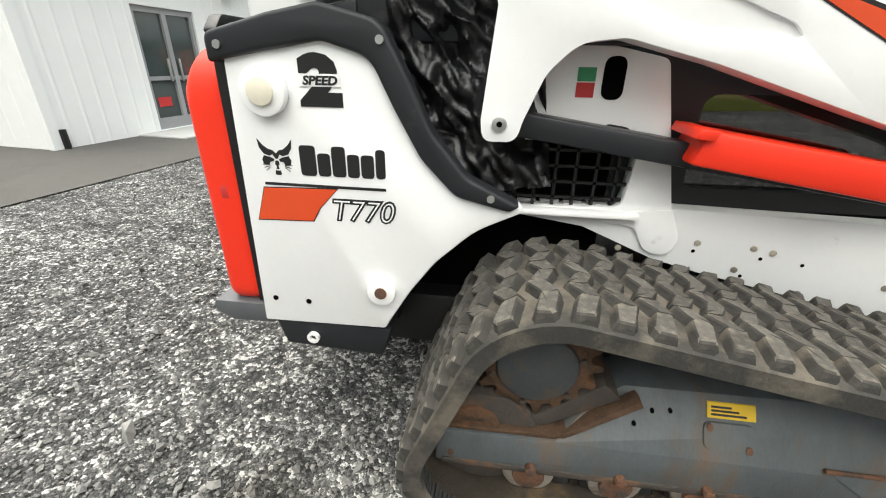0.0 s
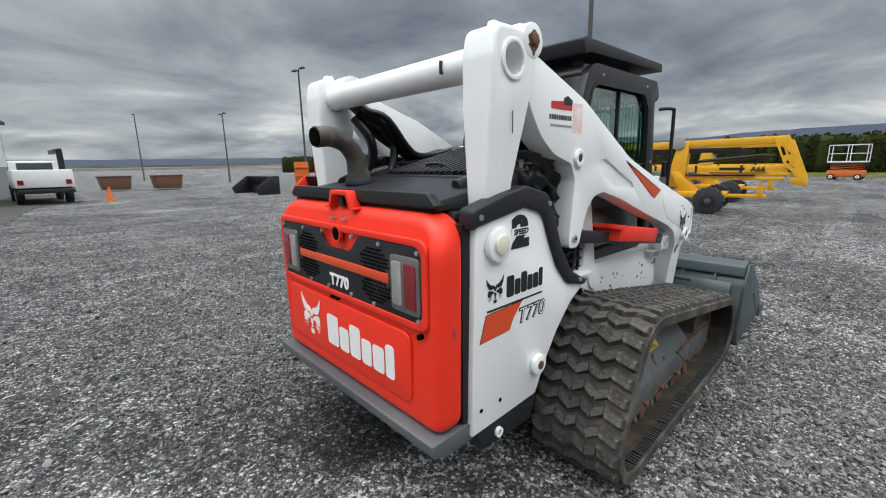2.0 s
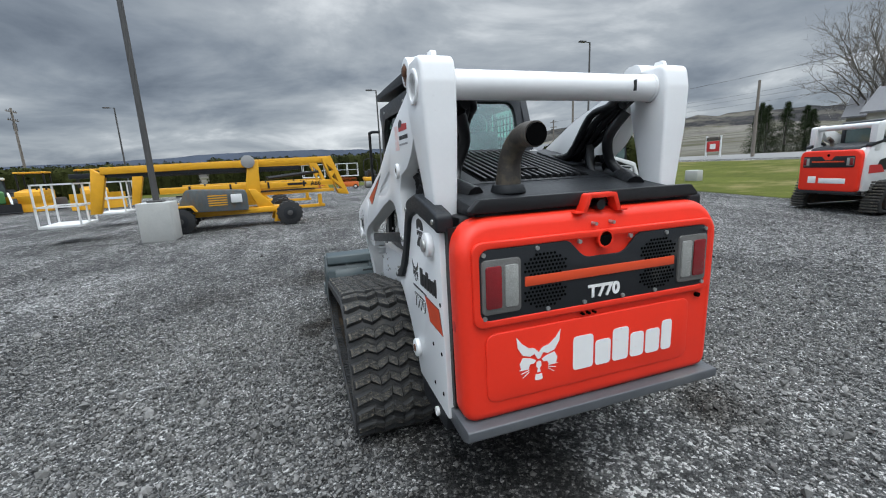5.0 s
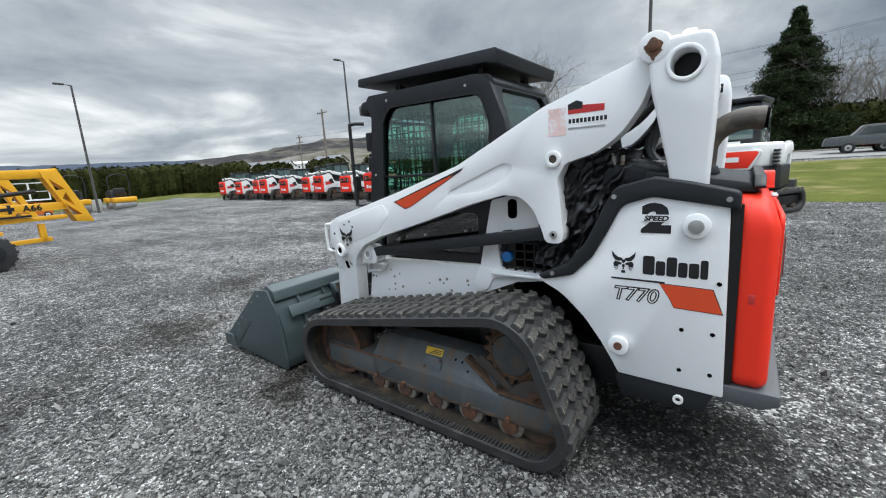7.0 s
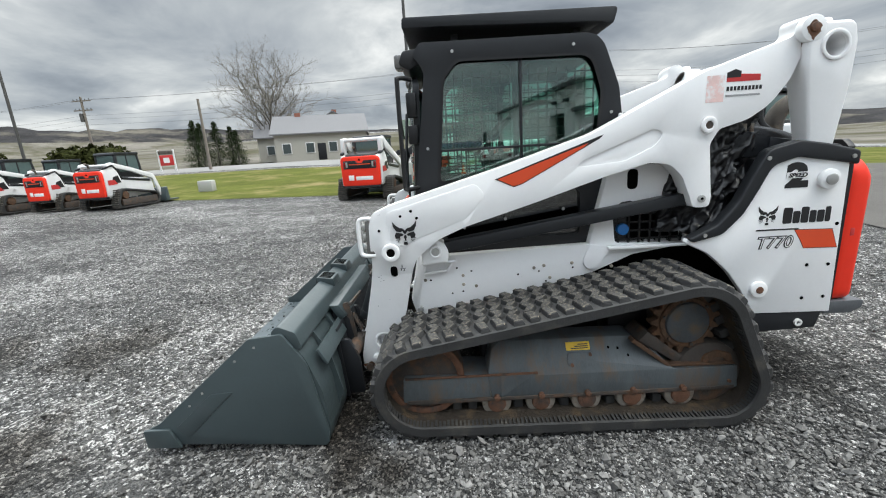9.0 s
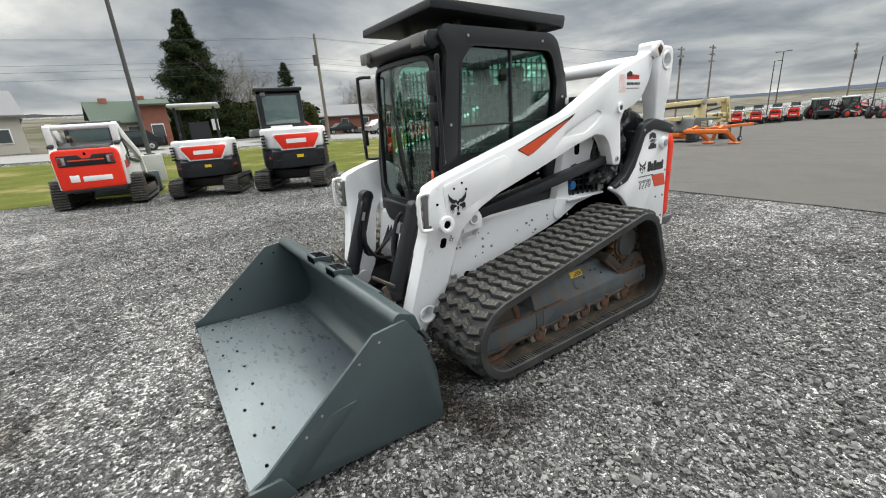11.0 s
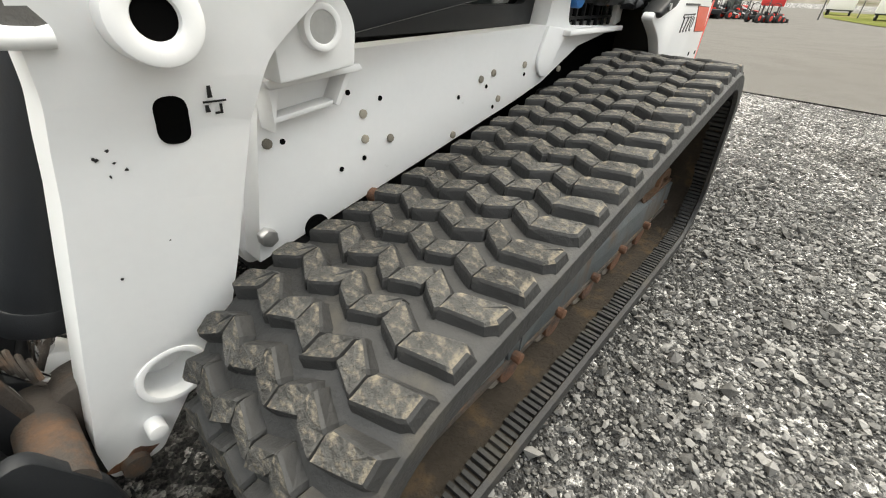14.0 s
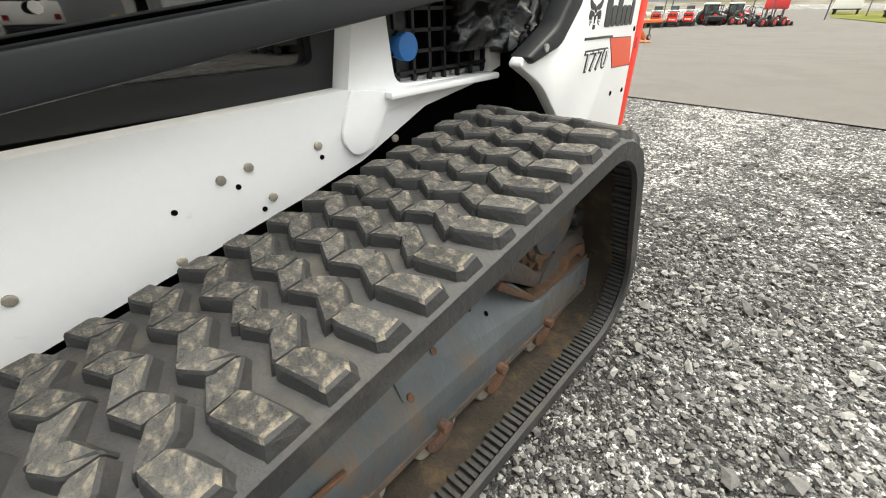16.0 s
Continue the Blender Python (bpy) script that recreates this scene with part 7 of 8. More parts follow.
def hedge(name, pts, width, height, n, seed, size=.16):
    """A run of pointed shrubs, each about a metre wide: lumpy dark cores with leaf blades all over them."""
    rng = np.random.default_rng(seed)
    pts = np.array(pts, float)
    d = np.r_[0, np.cumsum(np.hypot(*np.diff(pts, axis=0).T))]
    unit = .82
    m = int(d[-1] / unit)
    V, F, C = [], [], []
    prof = ((.75, 0.0), (1.0, .20), (1.0, .60), (.90, .84), (.62, .95), (.12, 1.0))
    blades = max(20, n // m)
    for i in range(m):
        s = (i + .5) * unit + rng.uniform(-.12, .12)
        cx, cy = np.interp(s, d, pts[:, 0]), np.interp(s, d, pts[:, 1]) + rng.uniform(-.15, .15)
        h, z0 = height * rng.uniform(.96, 1.04), land(cx, cy)
        w = width * rng.uniform(.8, 1.1)
        first_v = len(V)
        for r, z in prof:
            for k in range(9):
                a = 2 * np.pi * k / 9
                q = w * r * rng.uniform(.80, 1.02)
                V.append((cx + q * np.cos(a), cy + q * np.sin(a), z0 - .05 + z * h * rng.uniform(.97, 1.0)))
        for j in range(len(prof) - 1):
            for k in range(9):
                a, b = first_v + j * 9 + k, first_v + j * 9 + (k + 1) % 9
                F.append((a, b, b + 9, a + 9))
        z = rng.uniform(.02, 1.02, blades)
        r = np.interp(z, [p[1] for p in prof], [p[0] for p in prof]) * w * rng.uniform(.9, 1.10, blades)
        a = rng.uniform(0, 2 * np.pi, blades)
        C.append(np.stack([cx + r * np.cos(a), cy + r * np.sin(a), z0 + z * h], 1))
    LV, LF = leaves(np.concatenate(C), size, seed)
    me = bpy.data.meshes.new(name)
    me.from_pydata(V + LV.tolist(), [], F + (LF + len(V)).tolist())
    me.materials.append(M["hedge"])
    return tagged(new(name, me), "dense brown-green evergreen hedge along the yard edge", "hedge", kind="stuff")


hedge("hedge", [(40, 95), (48, 42), (54, 12)], 1.05, 3.45, 26000, 2, .13)
hedge("hedge", [(54, 11), (56, -10), (58, -20), (62, -24)], 1.05, 3.65, 22000, 4, .13)
hedge("hedge", [(42, -20.2), (57, -20.8)], .95, 3.0, 7000, 7, .13)
hedge("hedge", [(19, -18.5), (23, -18.6)], .8, 2.35, 2400, 3, .12)
hedge("hedge", [(25.2, -18.7), (29.5, -19)], .8, 2.4, 3600, 5, .12)
hedge("hedge", [(33.5, -19.2), (40, -20)], .9, 2.5, 6500, 6, .14)
hedge("hedge", [(2, -58), (-18, -59.5)], 1.3, 4.6, 5000, 9, .28)

# grass, road, fields, hills
single("grass_verge", drape([(60, -26), (52, -15.5), (44, -14.5), (18, -14.3), (12.2, -13.6), (7, -13.2), (0, -12.6), (-6, -12.0), (-30, -17), (-100, -30), (-100, -33), (-30, -29), (20, -31), (80, -36), (80, -30)], .012), "grass", "yellow-green winter grass verge", "grass", kind="structure", at=(0, 0, 0))
single("grass_strip", drape([(44, 45), (42, -2), (42.5, -12), (48, -15.4), (60, -26), (68, -22), (60, 8), (52, 45)], .010), "grass", "green grass strip under the hedge", "grass", kind="structure", at=(0, 0, 0))
single("grass_island", drape([(-130, -5.0), (-84, -2.4), (-63, 3.4), (-62, 14), (-130, 14)], .07), "grass", "green grass island in the asphalt lot", "grass", kind="structure", at=(-50, 5, 0))
single("road", drape([(80, -38), (20, -33), (-30, -31), (-100, -35), (-200, -45), (-200, -55), (-100, -43), (-30, -39), (20, -41), (80, -46)], .03), "road", "pale two-lane road past the yard", "road", kind="structure", at=(0, 0, 0))
single("far_field", drape([(420, -75), (80, -47), (20, -42), (-30, -40), (-100, -44), (-420, -80), (-420, -420), (420, -420)], .02), "field", "pale winter fields beyond the road", "field", kind="structure", at=(0, 0, 0))
single("east_field", drape([(70, 300), (70, -60), (420, -60), (420, 300)], .015, 20), "field", "pale winter fields beyond the hedge", "field", kind="structure", at=(0, 0, 0))


def hills(radius, crest, rough, seed, name, material, label):
    """A ring of high ground: crest gives the height in degrees above the horizon for bearings round the yard."""
    bm = bmesh.new()
    n = 360
    bear, rise = [c[0] for c in crest], [c[1] for c in crest]
    low, mid, top = [], [], []
    for i in range(n):
        a = 2 * math.pi * i / n
        e = float(np.interp(math.degrees(a), bear, rise))
        e *= 1 + rough * (noise.noise(Vector((math.cos(a) * 4.1, math.sin(a) * 4.1, seed))) + .45 * noise.noise(Vector((math.cos(a) * 17, math.sin(a) * 17, seed + 4))) + .30 * noise.noise(Vector((math.cos(a) * 90, math.sin(a) * 90, seed + 7))))
        r = radius * (1 + .05 * math.sin(3 * a))
        h = (r + 90) * math.tan(radians(max(.3, e)))
        low.append(bm.verts.new((r * math.cos(a), r * math.sin(a), -3)))
        mid.append(bm.verts.new(((r + 45) * math.cos(a + .002), (r + 45) * math.sin(a + .002), h * .62)))
        top.append(bm.verts.new(((r + 90) * math.cos(a), (r + 90) * math.sin(a), h)))
    for i in range(n):
        j = (i + 1) % n
        bm.faces.new((low[i], low[j], mid[j], mid[i])); bm.faces.new((mid[i], mid[j], top[j], top[i]))
    finish(bm, 0, 2, 80)
    return single(name, bm, material, label, "hills", kind="structure", at=(0, 0, 0))


hills(760, ((0, 3.0), (12, 2.6), (35, 1.6), (60, 1.1), (150, 1.0), (165, .6), (178, .7), (184, 1.0), (190, .6), (205, .5), (240, 1.6), (300, 2.4), (330, 2.6), (345, 3.0), (360, 3.0)), .10, 1.5, "backdrop_mountain", "ridge", "mountain ridge on the horizon, coloured in hazy blue-grey")
hills(480, ((0, 1.0), (20, .5), (200, .3), (230, 1.9), (262, 2.6), (290, 4.0), (303, 4.6), (315, 5.1), (322, 4.7), (329, 3.8), (338, 2.6), (348, 1.4), (360, .8)), .16, 6.5, "backdrop_hills", "hill", "dark wooded hills with pale fields")
hills(400, ((0, .3), (230, .3), (262, .8), (288, 2.0), (302, 3.1), (321, 3.5), (331, 2.2), (342, .6), (360, .3)), .06, 3.5, "backdrop_fields", "field", "pale winter fields rising towards the woods")


def gabled_house(x, y, turn, w, d, eave, ridge, wall, roof, windows=3):
    """A far house with its long side along local x, facing +y."""
    t = thing("house", f"{wall} house with {roof} gabled roof across the road".replace("siding", "beige sided").replace("brick", "red brick").replace("roofgreen", "green").replace("roofgrey", "grey"), "house")
    part("wall", prism([(-d / 2, 0), (d / 2, 0), (d / 2, eave), (0, ridge), (-d / 2, eave)], -w / 2, w / 2, "x"), wall, t)
    for s in (1, -1):
        part("roof", prism([(s * (d / 2 + .4), eave - .25), (s * (d / 2 + .4), eave - .08), (0, ridge + .2), (0, ridge)], -w / 2 - .4, w / 2 + .4, "x"), roof, t)
    for i in range(windows):
        u = -w / 2 + (i + .5) * w / windows
        f = part("window", block(u - .55, u + .55, d / 2 - .02, d / 2 + .05, .9, 2.2, .01), "hull_white", t)
        part("pane", block(u - .45, u + .45, d / 2 + .04, d / 2 + .065, 1.0, 2.1), "rear_glass", f)
    part("door", block(-.5, .5, d / 2 - .02, d / 2 + .06, 0, 2.05, .01), "dark", t)
    for s in (1, -1):
        f = part("gable_window", block(s * w / 2 - .03, s * w / 2 + .03, -.5, .5, eave * .55, eave * .55 + 1.2, .01), "rear_glass", t)
    part("chimney", block(w * .22, w * .22 + .7, -.35, .35, eave, ridge + .5, .02), "brick", t)
    return place(t, x, y, turn)


gabled_house(18.6, -54, 14, 11, 9, 3.4, 5.6, "siding", "roofgrey", 4)
gabled_house(4.4, -55, 8, 6, 6, 2.6, 4.6, "siding", "roofgreen", 3)
gabled_house(2.0, -51.5, 0, 2.2, 3, 4.2, 4.5, "brick", "roofgreen", 1)
gabled_house(-24, -66, -8, 17, 8, 2.7, 4.2, "brick", "roofgrey", 5)
gabled_house(23.5, -62, 20, 13, 9, 3.4, 5.8, "siding", "roofgrey", 4)
gabled_house(19.0, -64, 100, 9, 9, 3.4, 6.4, "siding", "roofgrey", 3)
for x, y, turn, w, wall in ((150, -72, 20, 14, "wall_white"), (172, -60, 70, 12, "siding"), (190, -84, 10, 16, "siding"), (205, -58, 40, 12, "wall_white"), (160, -95, 30, 18, "wall_white"), (225, -95, 15, 20, "brick"), (240, -70, 60, 14, "wall_white"), (215, -120, 25, 16, "siding"), (140, -110, 15, 12, "siding"), (180, -30, 80, 14, "wall_white"), (230, -20, 60, 16, "siding"), (210, 5, 90, 22, "wall_white")):
    gabled_house(x, y, turn, w, 9, 3.0, 5.2, wall, "roofgrey", 3)
gabled_house(185, -120, 25, 40, 14, 3.2, 4.2, "wall_white", "wall_white", 6)


def car(paint, x, y, turn, pickup=False):
    t = thing("pickup_truck" if pickup else "car", ("dark grey pickup truck" if pickup else f"{paint} passenger car") + " on the far road", "car")
    o = [(-2.3, .45, .1), (-2.3, .95, .1), (-1.9, 1.0), (-1.4, 1.5, .2), (.3, 1.52, .2), (1.0, 1.0, .1), (2.1, .9, .2), (2.3, .45, .1)]
    if pickup:
        o = [(-2.7, .5, .1), (-2.7, 1.05, .05), (-.6, 1.08), (-.45, 1.75, .1), (.8, 1.75, .2), (1.3, 1.15, .1), (2.6, 1.05, .2), (2.7, .5, .1)]
    part("body", prism(rounded(o, 4), -.88, .88, "y", bevel=.08), paint, t)
    for s in (1, -1):
        w = [(-1.3, 1.02), (-1.15, 1.38), (.25, 1.40), (.75, 1.02)] if not pickup else [(-.4, 1.15), (-.35, 1.62), (.7, 1.62), (1.05, 1.15)]
        part("window_pane", prism(w, s * .875, s * .89, "y"), "rear_glass", t)
        for xx in (-1.45, 1.45):
            wheel("wheel", (xx, s * .80, .34), .34, .22, t, rim="steel")
        part("lamp", block(-2.33 - (.4 if pickup else 0), -2.2 - (.4 if pickup else 0), s * .65 - .15, s * .65 + .15, .75, .9, .02), "redlens", t)
    return place(t, x, y, turn)


car("frame", -6.5, -36, -3, True); car("dark", 4.6, -37, -3)
car("dark", -20, -56, 0); car("frame", -26, -57, 5, True); car("steel", -17.5, -37, 178); car("crimson", -8.2, -36.5, 178)


def service_truck(x, y, turn):
    t = thing("service_truck", "white service truck with a crane parked beyond the workshop", "truck")
    part("chassis", block(-2.6, 2.6, -.85, .85, .50, .80, .05), "dark", t)
    part("service_body", block(-2.7, .3, -1.0, 1.0, .75, 1.55, .05), "hull_white", t)
    part("cab", prism(rounded([(.4, .7), (.4, 2.0, .1), (1.5, 2.0, .2), (1.95, 1.35, .1), (2.7, 1.25, .1), (2.75, .6)], 4), -.92, .92, "y", bevel=.06), "hull_white", t)
    part("rear_pane", block(.38, .41, -.65, .65, 1.45, 1.88), "rear_glass", t)
    for s in (1, -1):
        for i in range(3):
            part("locker_door", block(-2.6 + i * .95, -1.75 + i * .95, s * 1.0 - .01, s * 1.0 + .02, .85, 1.45, .01), "wall_white", t)
        part("window_pane", block(.65, 1.45, s * .91, s * .93, 1.38, 1.85, .02), "rear_glass", t)
        part("tail_lamp", block(-2.73, -2.68, s * .8 - .1, s * .8 + .1, .9, 1.1), "redlens", t)
        for xx in (-1.6, 1.85):
            wheel("wheel", (xx, s * .85, .40), .40, .28, t)
    part("rear_bumper", block(-2.95, -2.65, -.95, .95, .50, .68, .02), "dark", t)
    part("crane_post", rod((-2.3, -.7, 1.5), (-2.3, -.7, 2.4), .12, n=12), "dark", t)
    part("crane_boom", block(-2.4, .6, -.80, -.60, 2.3, 2.5, .02), "dark", t)
    return place(t, x, y, turn)


service_truck(-1.2, 27.0, 95)


def dumpster(x, y, turn):
    t = thing("dumpster", "rust-brown steel waste container standing in the yard", "dumpster", group="waste containers")
    part("box", prism([(-.9, .15), (.9, .15), (1.1, 1.3), (-1.1, 1.3)], -.9, .9, "y", bevel=.02), M["rust"], t)
    part("rim", block(-1.15, 1.15, -.95, .95, 1.24, 1.34, .01), "mudsteel", t)
    part("placard", block(-.4, .3, .90, .915, .6, .95), "whiteink", t)
    for yy in (-.6, 0, .6):
        part("side_rib", prism([(.93, .2), (.99, .2), (1.15, 1.24), (1.09, 1.24)], yy - .04, yy + .04, "y"), "mudsteel", t)
    t.matrix_basis = pose(x, y, 0, 0, 0, turn) @ Matrix.Diagonal((.78, .78, .78, 1))
    return t


dumpster(2.5, 35.0, 5); dumpster(5.4, 34.0, 5)
cone = thing("traffic_cone", "orange traffic cone on the gravel", "traffic cone", at=(1.2, 24.0, 0))
part("cone", rod((1.2, 24, .04), (1.2, 24, .70), .15, .03, n=16), "orange", cone)
part("foot", block(1.0, 1.4, 23.8, 24.2, 0, .05, .01), "orange", cone)


def plough(x, y, turn, paint):
    """A tall box plough for pushing snow: moulding board between two side skids."""
    t = thing("box_plough", f"{paint} and black steel box plough on the gravel".replace("crimson", "red"), "snow plough", group="ploughs in the yard")
    part("board", prism(rounded([(0, .05), (.25, .05), (.10, .45, .3), (.30, .98), (.15, 1.0), (-.05, .5, .3)], 4), -1.5, 1.5, "y", bevel=.01), "black", t)
    for s in (1, -1):
        part("side_plate", prism(rounded([(-.1, .02), (1.1, .02, .1), (1.25, .35), (.35, 1.0), (-.1, 1.0)], 3), s * 1.5 - .03, s * 1.5 + .03, "y", bevel=.005), paint, t)
    for yy in (-.8, 0, .8):
        part("rib", prism([(-.25, .1), (0, .1), (.05, .95), (-.05, .95)], yy - .03, yy + .03, "y"), paint, t)
    part("coupler", block(-.5, -.2, -.6, .6, .2, .8, .02), "black", t)
    return place(t, x, y, turn)


plough(9.6, 17.6, 200, "red"); plough(8.1, 22.6, 185, "dark")


def rack(x, y, turn):
    t = thing("scissor_lift", "orange scissor lift folded down on the yard", "scissor lift", group="lifts at the far side")
    part("base", block(-.9, .9, -.45, .45, .2, .6, .03), "orange", t)
    for s in (1, -1):
        for xx in (-.65, .65):
            wheel("wheel", (xx, s * .42, .2), .2, .14, t)
        for i in range(4):
            part("scissor_bar", prism([(-.8, .62 + i * .12), (-.75, .60 + i * .12), (.8, .70 + i * .12), (.75, .74 + i * .12)], s * .3 - .02, s * .3 + .02, "y"), "orange", t)
    d = part("deck", block(-.95, .95, -.48, .48, 1.12, 1.2, .01), "hull_white", t)
    for xx in (-.93, 0, .93):
        for s in (1, -1):
            part("post", block(xx - .02, xx + .02, s * .46 - .02, s * .46 + .02, 1.2, 2.25), "hull_white", d)
    for z in (1.7, 2.25):
        for s in (1, -1):
            part("rail", block(-.95, .95, s * .46 - .02, s * .46 + .02, z - .02, z + .02), "hull_white", d)
        for xx in (-.93, .93):
            part("rail", block(xx - .02, xx + .02, -.46, .46, z - .02, z + .02), "hull_white", d)
    return place(t, x, y, turn)


l1 = rack(37.5, -.1, 82)
copy_thing(l1, pose(37.2, -3.0, 0, 0, 0, 78))
for i in range(3):
    x, y = 9.9 + 1.0 * i, 21.6 - .5 * i
    w = thing("plough_wing", "orange steel plough wing standing upright in the yard", "snow plough", at=(x, y, 0), group="plough wings in the yard")
    part("face_plate", prism(rounded([(x - .42, .05), (x + .42, .05), (x + .42, 1.75, .05), (x - .42, 1.75, .05)], 3), y - .04, y + .04, "y", bevel=.01), "orange", w)
    for z in (.45, .95, 1.45):
        part("rib", block(x - .40, x + .40, y - .12, y - .04, z - .04, z + .04, .008), "orange", w)
    part("foot", block(x - .45, x + .45, y - .3, y + .3, 0, .08, .01), "black", w)


def roller(x, y, turn):
    t = thing("road_roller", "yellow tandem road roller by the hedge", "road roller", group="rollers by the hedge")
    for xx in (-.85, .85):
        part("drum", rod((xx, -.6, .42), (xx, .6, .42), .42, n=28, bevel=.02), "steel", t)
        part("drum_frame", block(xx - .5, xx + .5, -.68, .68, .62, .95, .06), "lift_yellow", t)
    part("hood", prism(rounded([(-1.3, .9), (-1.25, 1.35, .1), (-.4, 1.5, .1), (-.2, .9)], 4), -.5, .5, "y", bevel=.05), "dark", t)
    part("seat", block(-.1, .4, -.3, .3, 1.0, 1.6, .08), "black", t)
    part("roll_bar", tube([(.35, -.55, 1.0), (.35, -.55, 2.4), (.35, .55, 2.4), (.35, .55, 1.0)], .04, 8, smooth_path=3), "dark", t)
    return place(t, x, y, turn)


r1 = roller(36.6, -5.0, 175)
copy_thing(r1, pose(36.2, -7.4, 0, 0, 0, 178))
single("concrete_barrier", block(36.9, 37.4, -6.5, -5.9, 0, .9, .02), "concrete", "pale concrete block by the rollers", "concrete block")
single("concrete_barrier", block(13.55, 14.25, -17.3, -16.9, land(13.9, -17.1) - .02, land(13.9, -17.1) + .52, .05), "concrete", "pale concrete block on the grass", "concrete block")


def attachment(x, y, turn, paint, kind):
    """Work tools and small machines that stand along the far fence."""
    t = thing(kind, f"{paint} {kind.replace('_', ' ')} standing in the far row".replace("farm_green", "green").replace("lift_yellow", "yellow").replace("crimson", "red"), kind.replace("_", " "), group="machines in the far row")
    if kind == "brush_cutter":
        part("deck", prism(rounded([(-.9, .15, .2), (.9, .15, .2), (.8, .55, .1), (-.8, .75, .2)], 4), -1.0, 1.0, "y", bevel=.05), paint, t)
        part("motor", rod((0, 0, .6), (0, 0, 1.0), .25, n=14), "dark", t)
        for yy in (-.5, -.15, .15, .5):
            part("mount_post", block(-.9, -.8, yy - .05, yy + .05, .2, 1.1, .01), "black", t)
        for zz in (.3, 1.05):
            part("mount_rail", block(-.92, -.80, -.6, .6, zz - .06, zz + .06, .01), "black", t)
        part("gearbox", block(-.3, .2, -.25, .25, .6, .85, .04), "mudsteel", t)
        part("hose", tube([(-.8, .2, 1.0), (-.4, .25, 1.2), (0, .1, .95)], .03, 8), "black", t)
        part("guard", tube([(.6, -.8, .5), (1.1, -.8, 1.1), (1.1, .8, 1.1), (.6, .8, .5)], .04, 8), "dark", t)
    elif kind == "utility_vehicle":
        part("body", prism(rounded([(-1.4, .45), (-1.4, .95, .1), (-.2, .85), (.6, .8), (1.4, .95, .2), (1.5, .5, .1)], 4), -.7, .7, "y", bevel=.06), paint, t)
        part("roof", block(-.6, .7, -.7, .7, 1.85, 1.95, .03), "black", t)
        for xx, yy in ((-.5, .6), (-.5, -.6), (.65, .6), (.65, -.6)):
            part("post", block(xx - .03, xx + .03, yy - .03, yy + .03, .85, 1.9), "black", t)
        for xx in (-.95, .95):
            for s in (1, -1):
                wheel("wheel", (xx, s * .62, .33), .33, .25, t, rim="black")
    elif kind == "tractor":
        part("hood", prism(rounded([(.1, .7), (.1, 1.35), (1.5, 1.3, .1), (1.55, .6, .1)], 4), -.35, .35, "y", bevel=.06), paint, t)
        c = part("cab", prism(rounded([(-.85, 1.1), (-.85, 2.0, .1), (.05, 2.0, .1), (.2, 1.1)], 4), -.5, .5, "y", bevel=.04), "rear_glass", t)
        part("roof", block(-.98, .2, -.58, .58, 1.98, 2.14, .06), "hull_white", c)
        part("cab_base", block(-.8, .2, -.45, .45, .55, 1.15, .05), "dark", t)
        for xx, yy in ((-.87, .5), (-.87, -.5), (.08, .5), (.08, -.5)):
            part("cab_post", block(xx - .04, xx + .04, yy - .04, yy + .04, 1.1, 2.0), "black", c)
        for s in (1, -1):
            wheel("rear_wheel", (-.6, s * .75, .70), .70, .42, t, rim="red")
            wheel("front_wheel", (1.15, s * .68, .45), .45, .3, t, rim="red")
            part("loader_arm", prism([(.3, 1.1), (.4, 1.25), (2.0, .75), (2.2, .25), (2.05, .25), (1.9, .65)], s * .55 - .05, s * .55 + .05, "y"), "hull_white", t)
        part("loader_bucket", prism([(2.1, .08), (2.2, .6), (2.3, .6), (2.35, .15), (2.8, .12), (2.8, .08)], -.9, .9, "y"), "black", t)
    elif kind == "compact_tractor":
        part("hood", prism(rounded([(.1, .45), (.1, .85), (.95, .80, .1), (1.0, .40, .1)], 4), -.24, .24, "y", bevel=.05), paint, t)
        part("seat_deck", block(-.65, .15, -.35, .35, .42, .62, .04), "dark", t)
        part("seat", prism(rounded([(-.45, .62), (-.05, .62), (-.05, .70), (-.38, .72), (-.45, 1.0)], 3), -.2, .2, "y", bevel=.02), "black", t)
        part("roll_bar", tube([(-.55, -.36, .55), (-.6, -.36, 1.6), (-.6, .36, 1.6), (-.55, .36, .55)], .035, 8, smooth_path=2), "black", t)
        for s in (1, -1):
            wheel("rear_wheel", (-.42, s * .50, .42), .42, .26, t, rim="red")
            wheel("front_wheel", (.75, s * .42, .28), .28, .18, t, rim="red")
            part("loader_arm", prism([(.1, .65), (.15, .75), (1.2, .5), (1.4, .15), (1.3, .15), (1.1, .42)], s * .35 - .03, s * .35 + .03, "y"), "hull_white", t)
        part("loader_bucket", prism([(1.3, .04), (1.35, .38), (1.42, .38), (1.45, .09), (1.75, .07), (1.75, .04)], -.6, .6, "y"), "black", t)
    else:
        part("body", prism(rounded([(-1.6, .5), (-1.6, 1.3, .1), (-.3, 1.4, .1), (1.3, 1.25, .1), (1.4, .5)], 4), -.6, .6, "y", bevel=.08), paint, t)
        part("roof", block(-1.1, .3, -.75, .75, 2.35, 2.45, .03), paint, t)
        for xx, yy in ((-1.0, .65), (-1.0, -.65), (.2, .65), (.2, -.65)):
            part("post", block(xx - .04, xx + .04, yy - .04, yy + .04, 1.3, 2.4), "dark", t)
        for s in (1, -1):
            part("crawler", prism(rounded([(-1.7, .05, .2), (-1.7, .75, .25), (1.4, .75, .25), (1.4, .05, .2)], 4), s * .9 - .22, s * .9 + .22, "y", bevel=.04), "mudsteel", t)
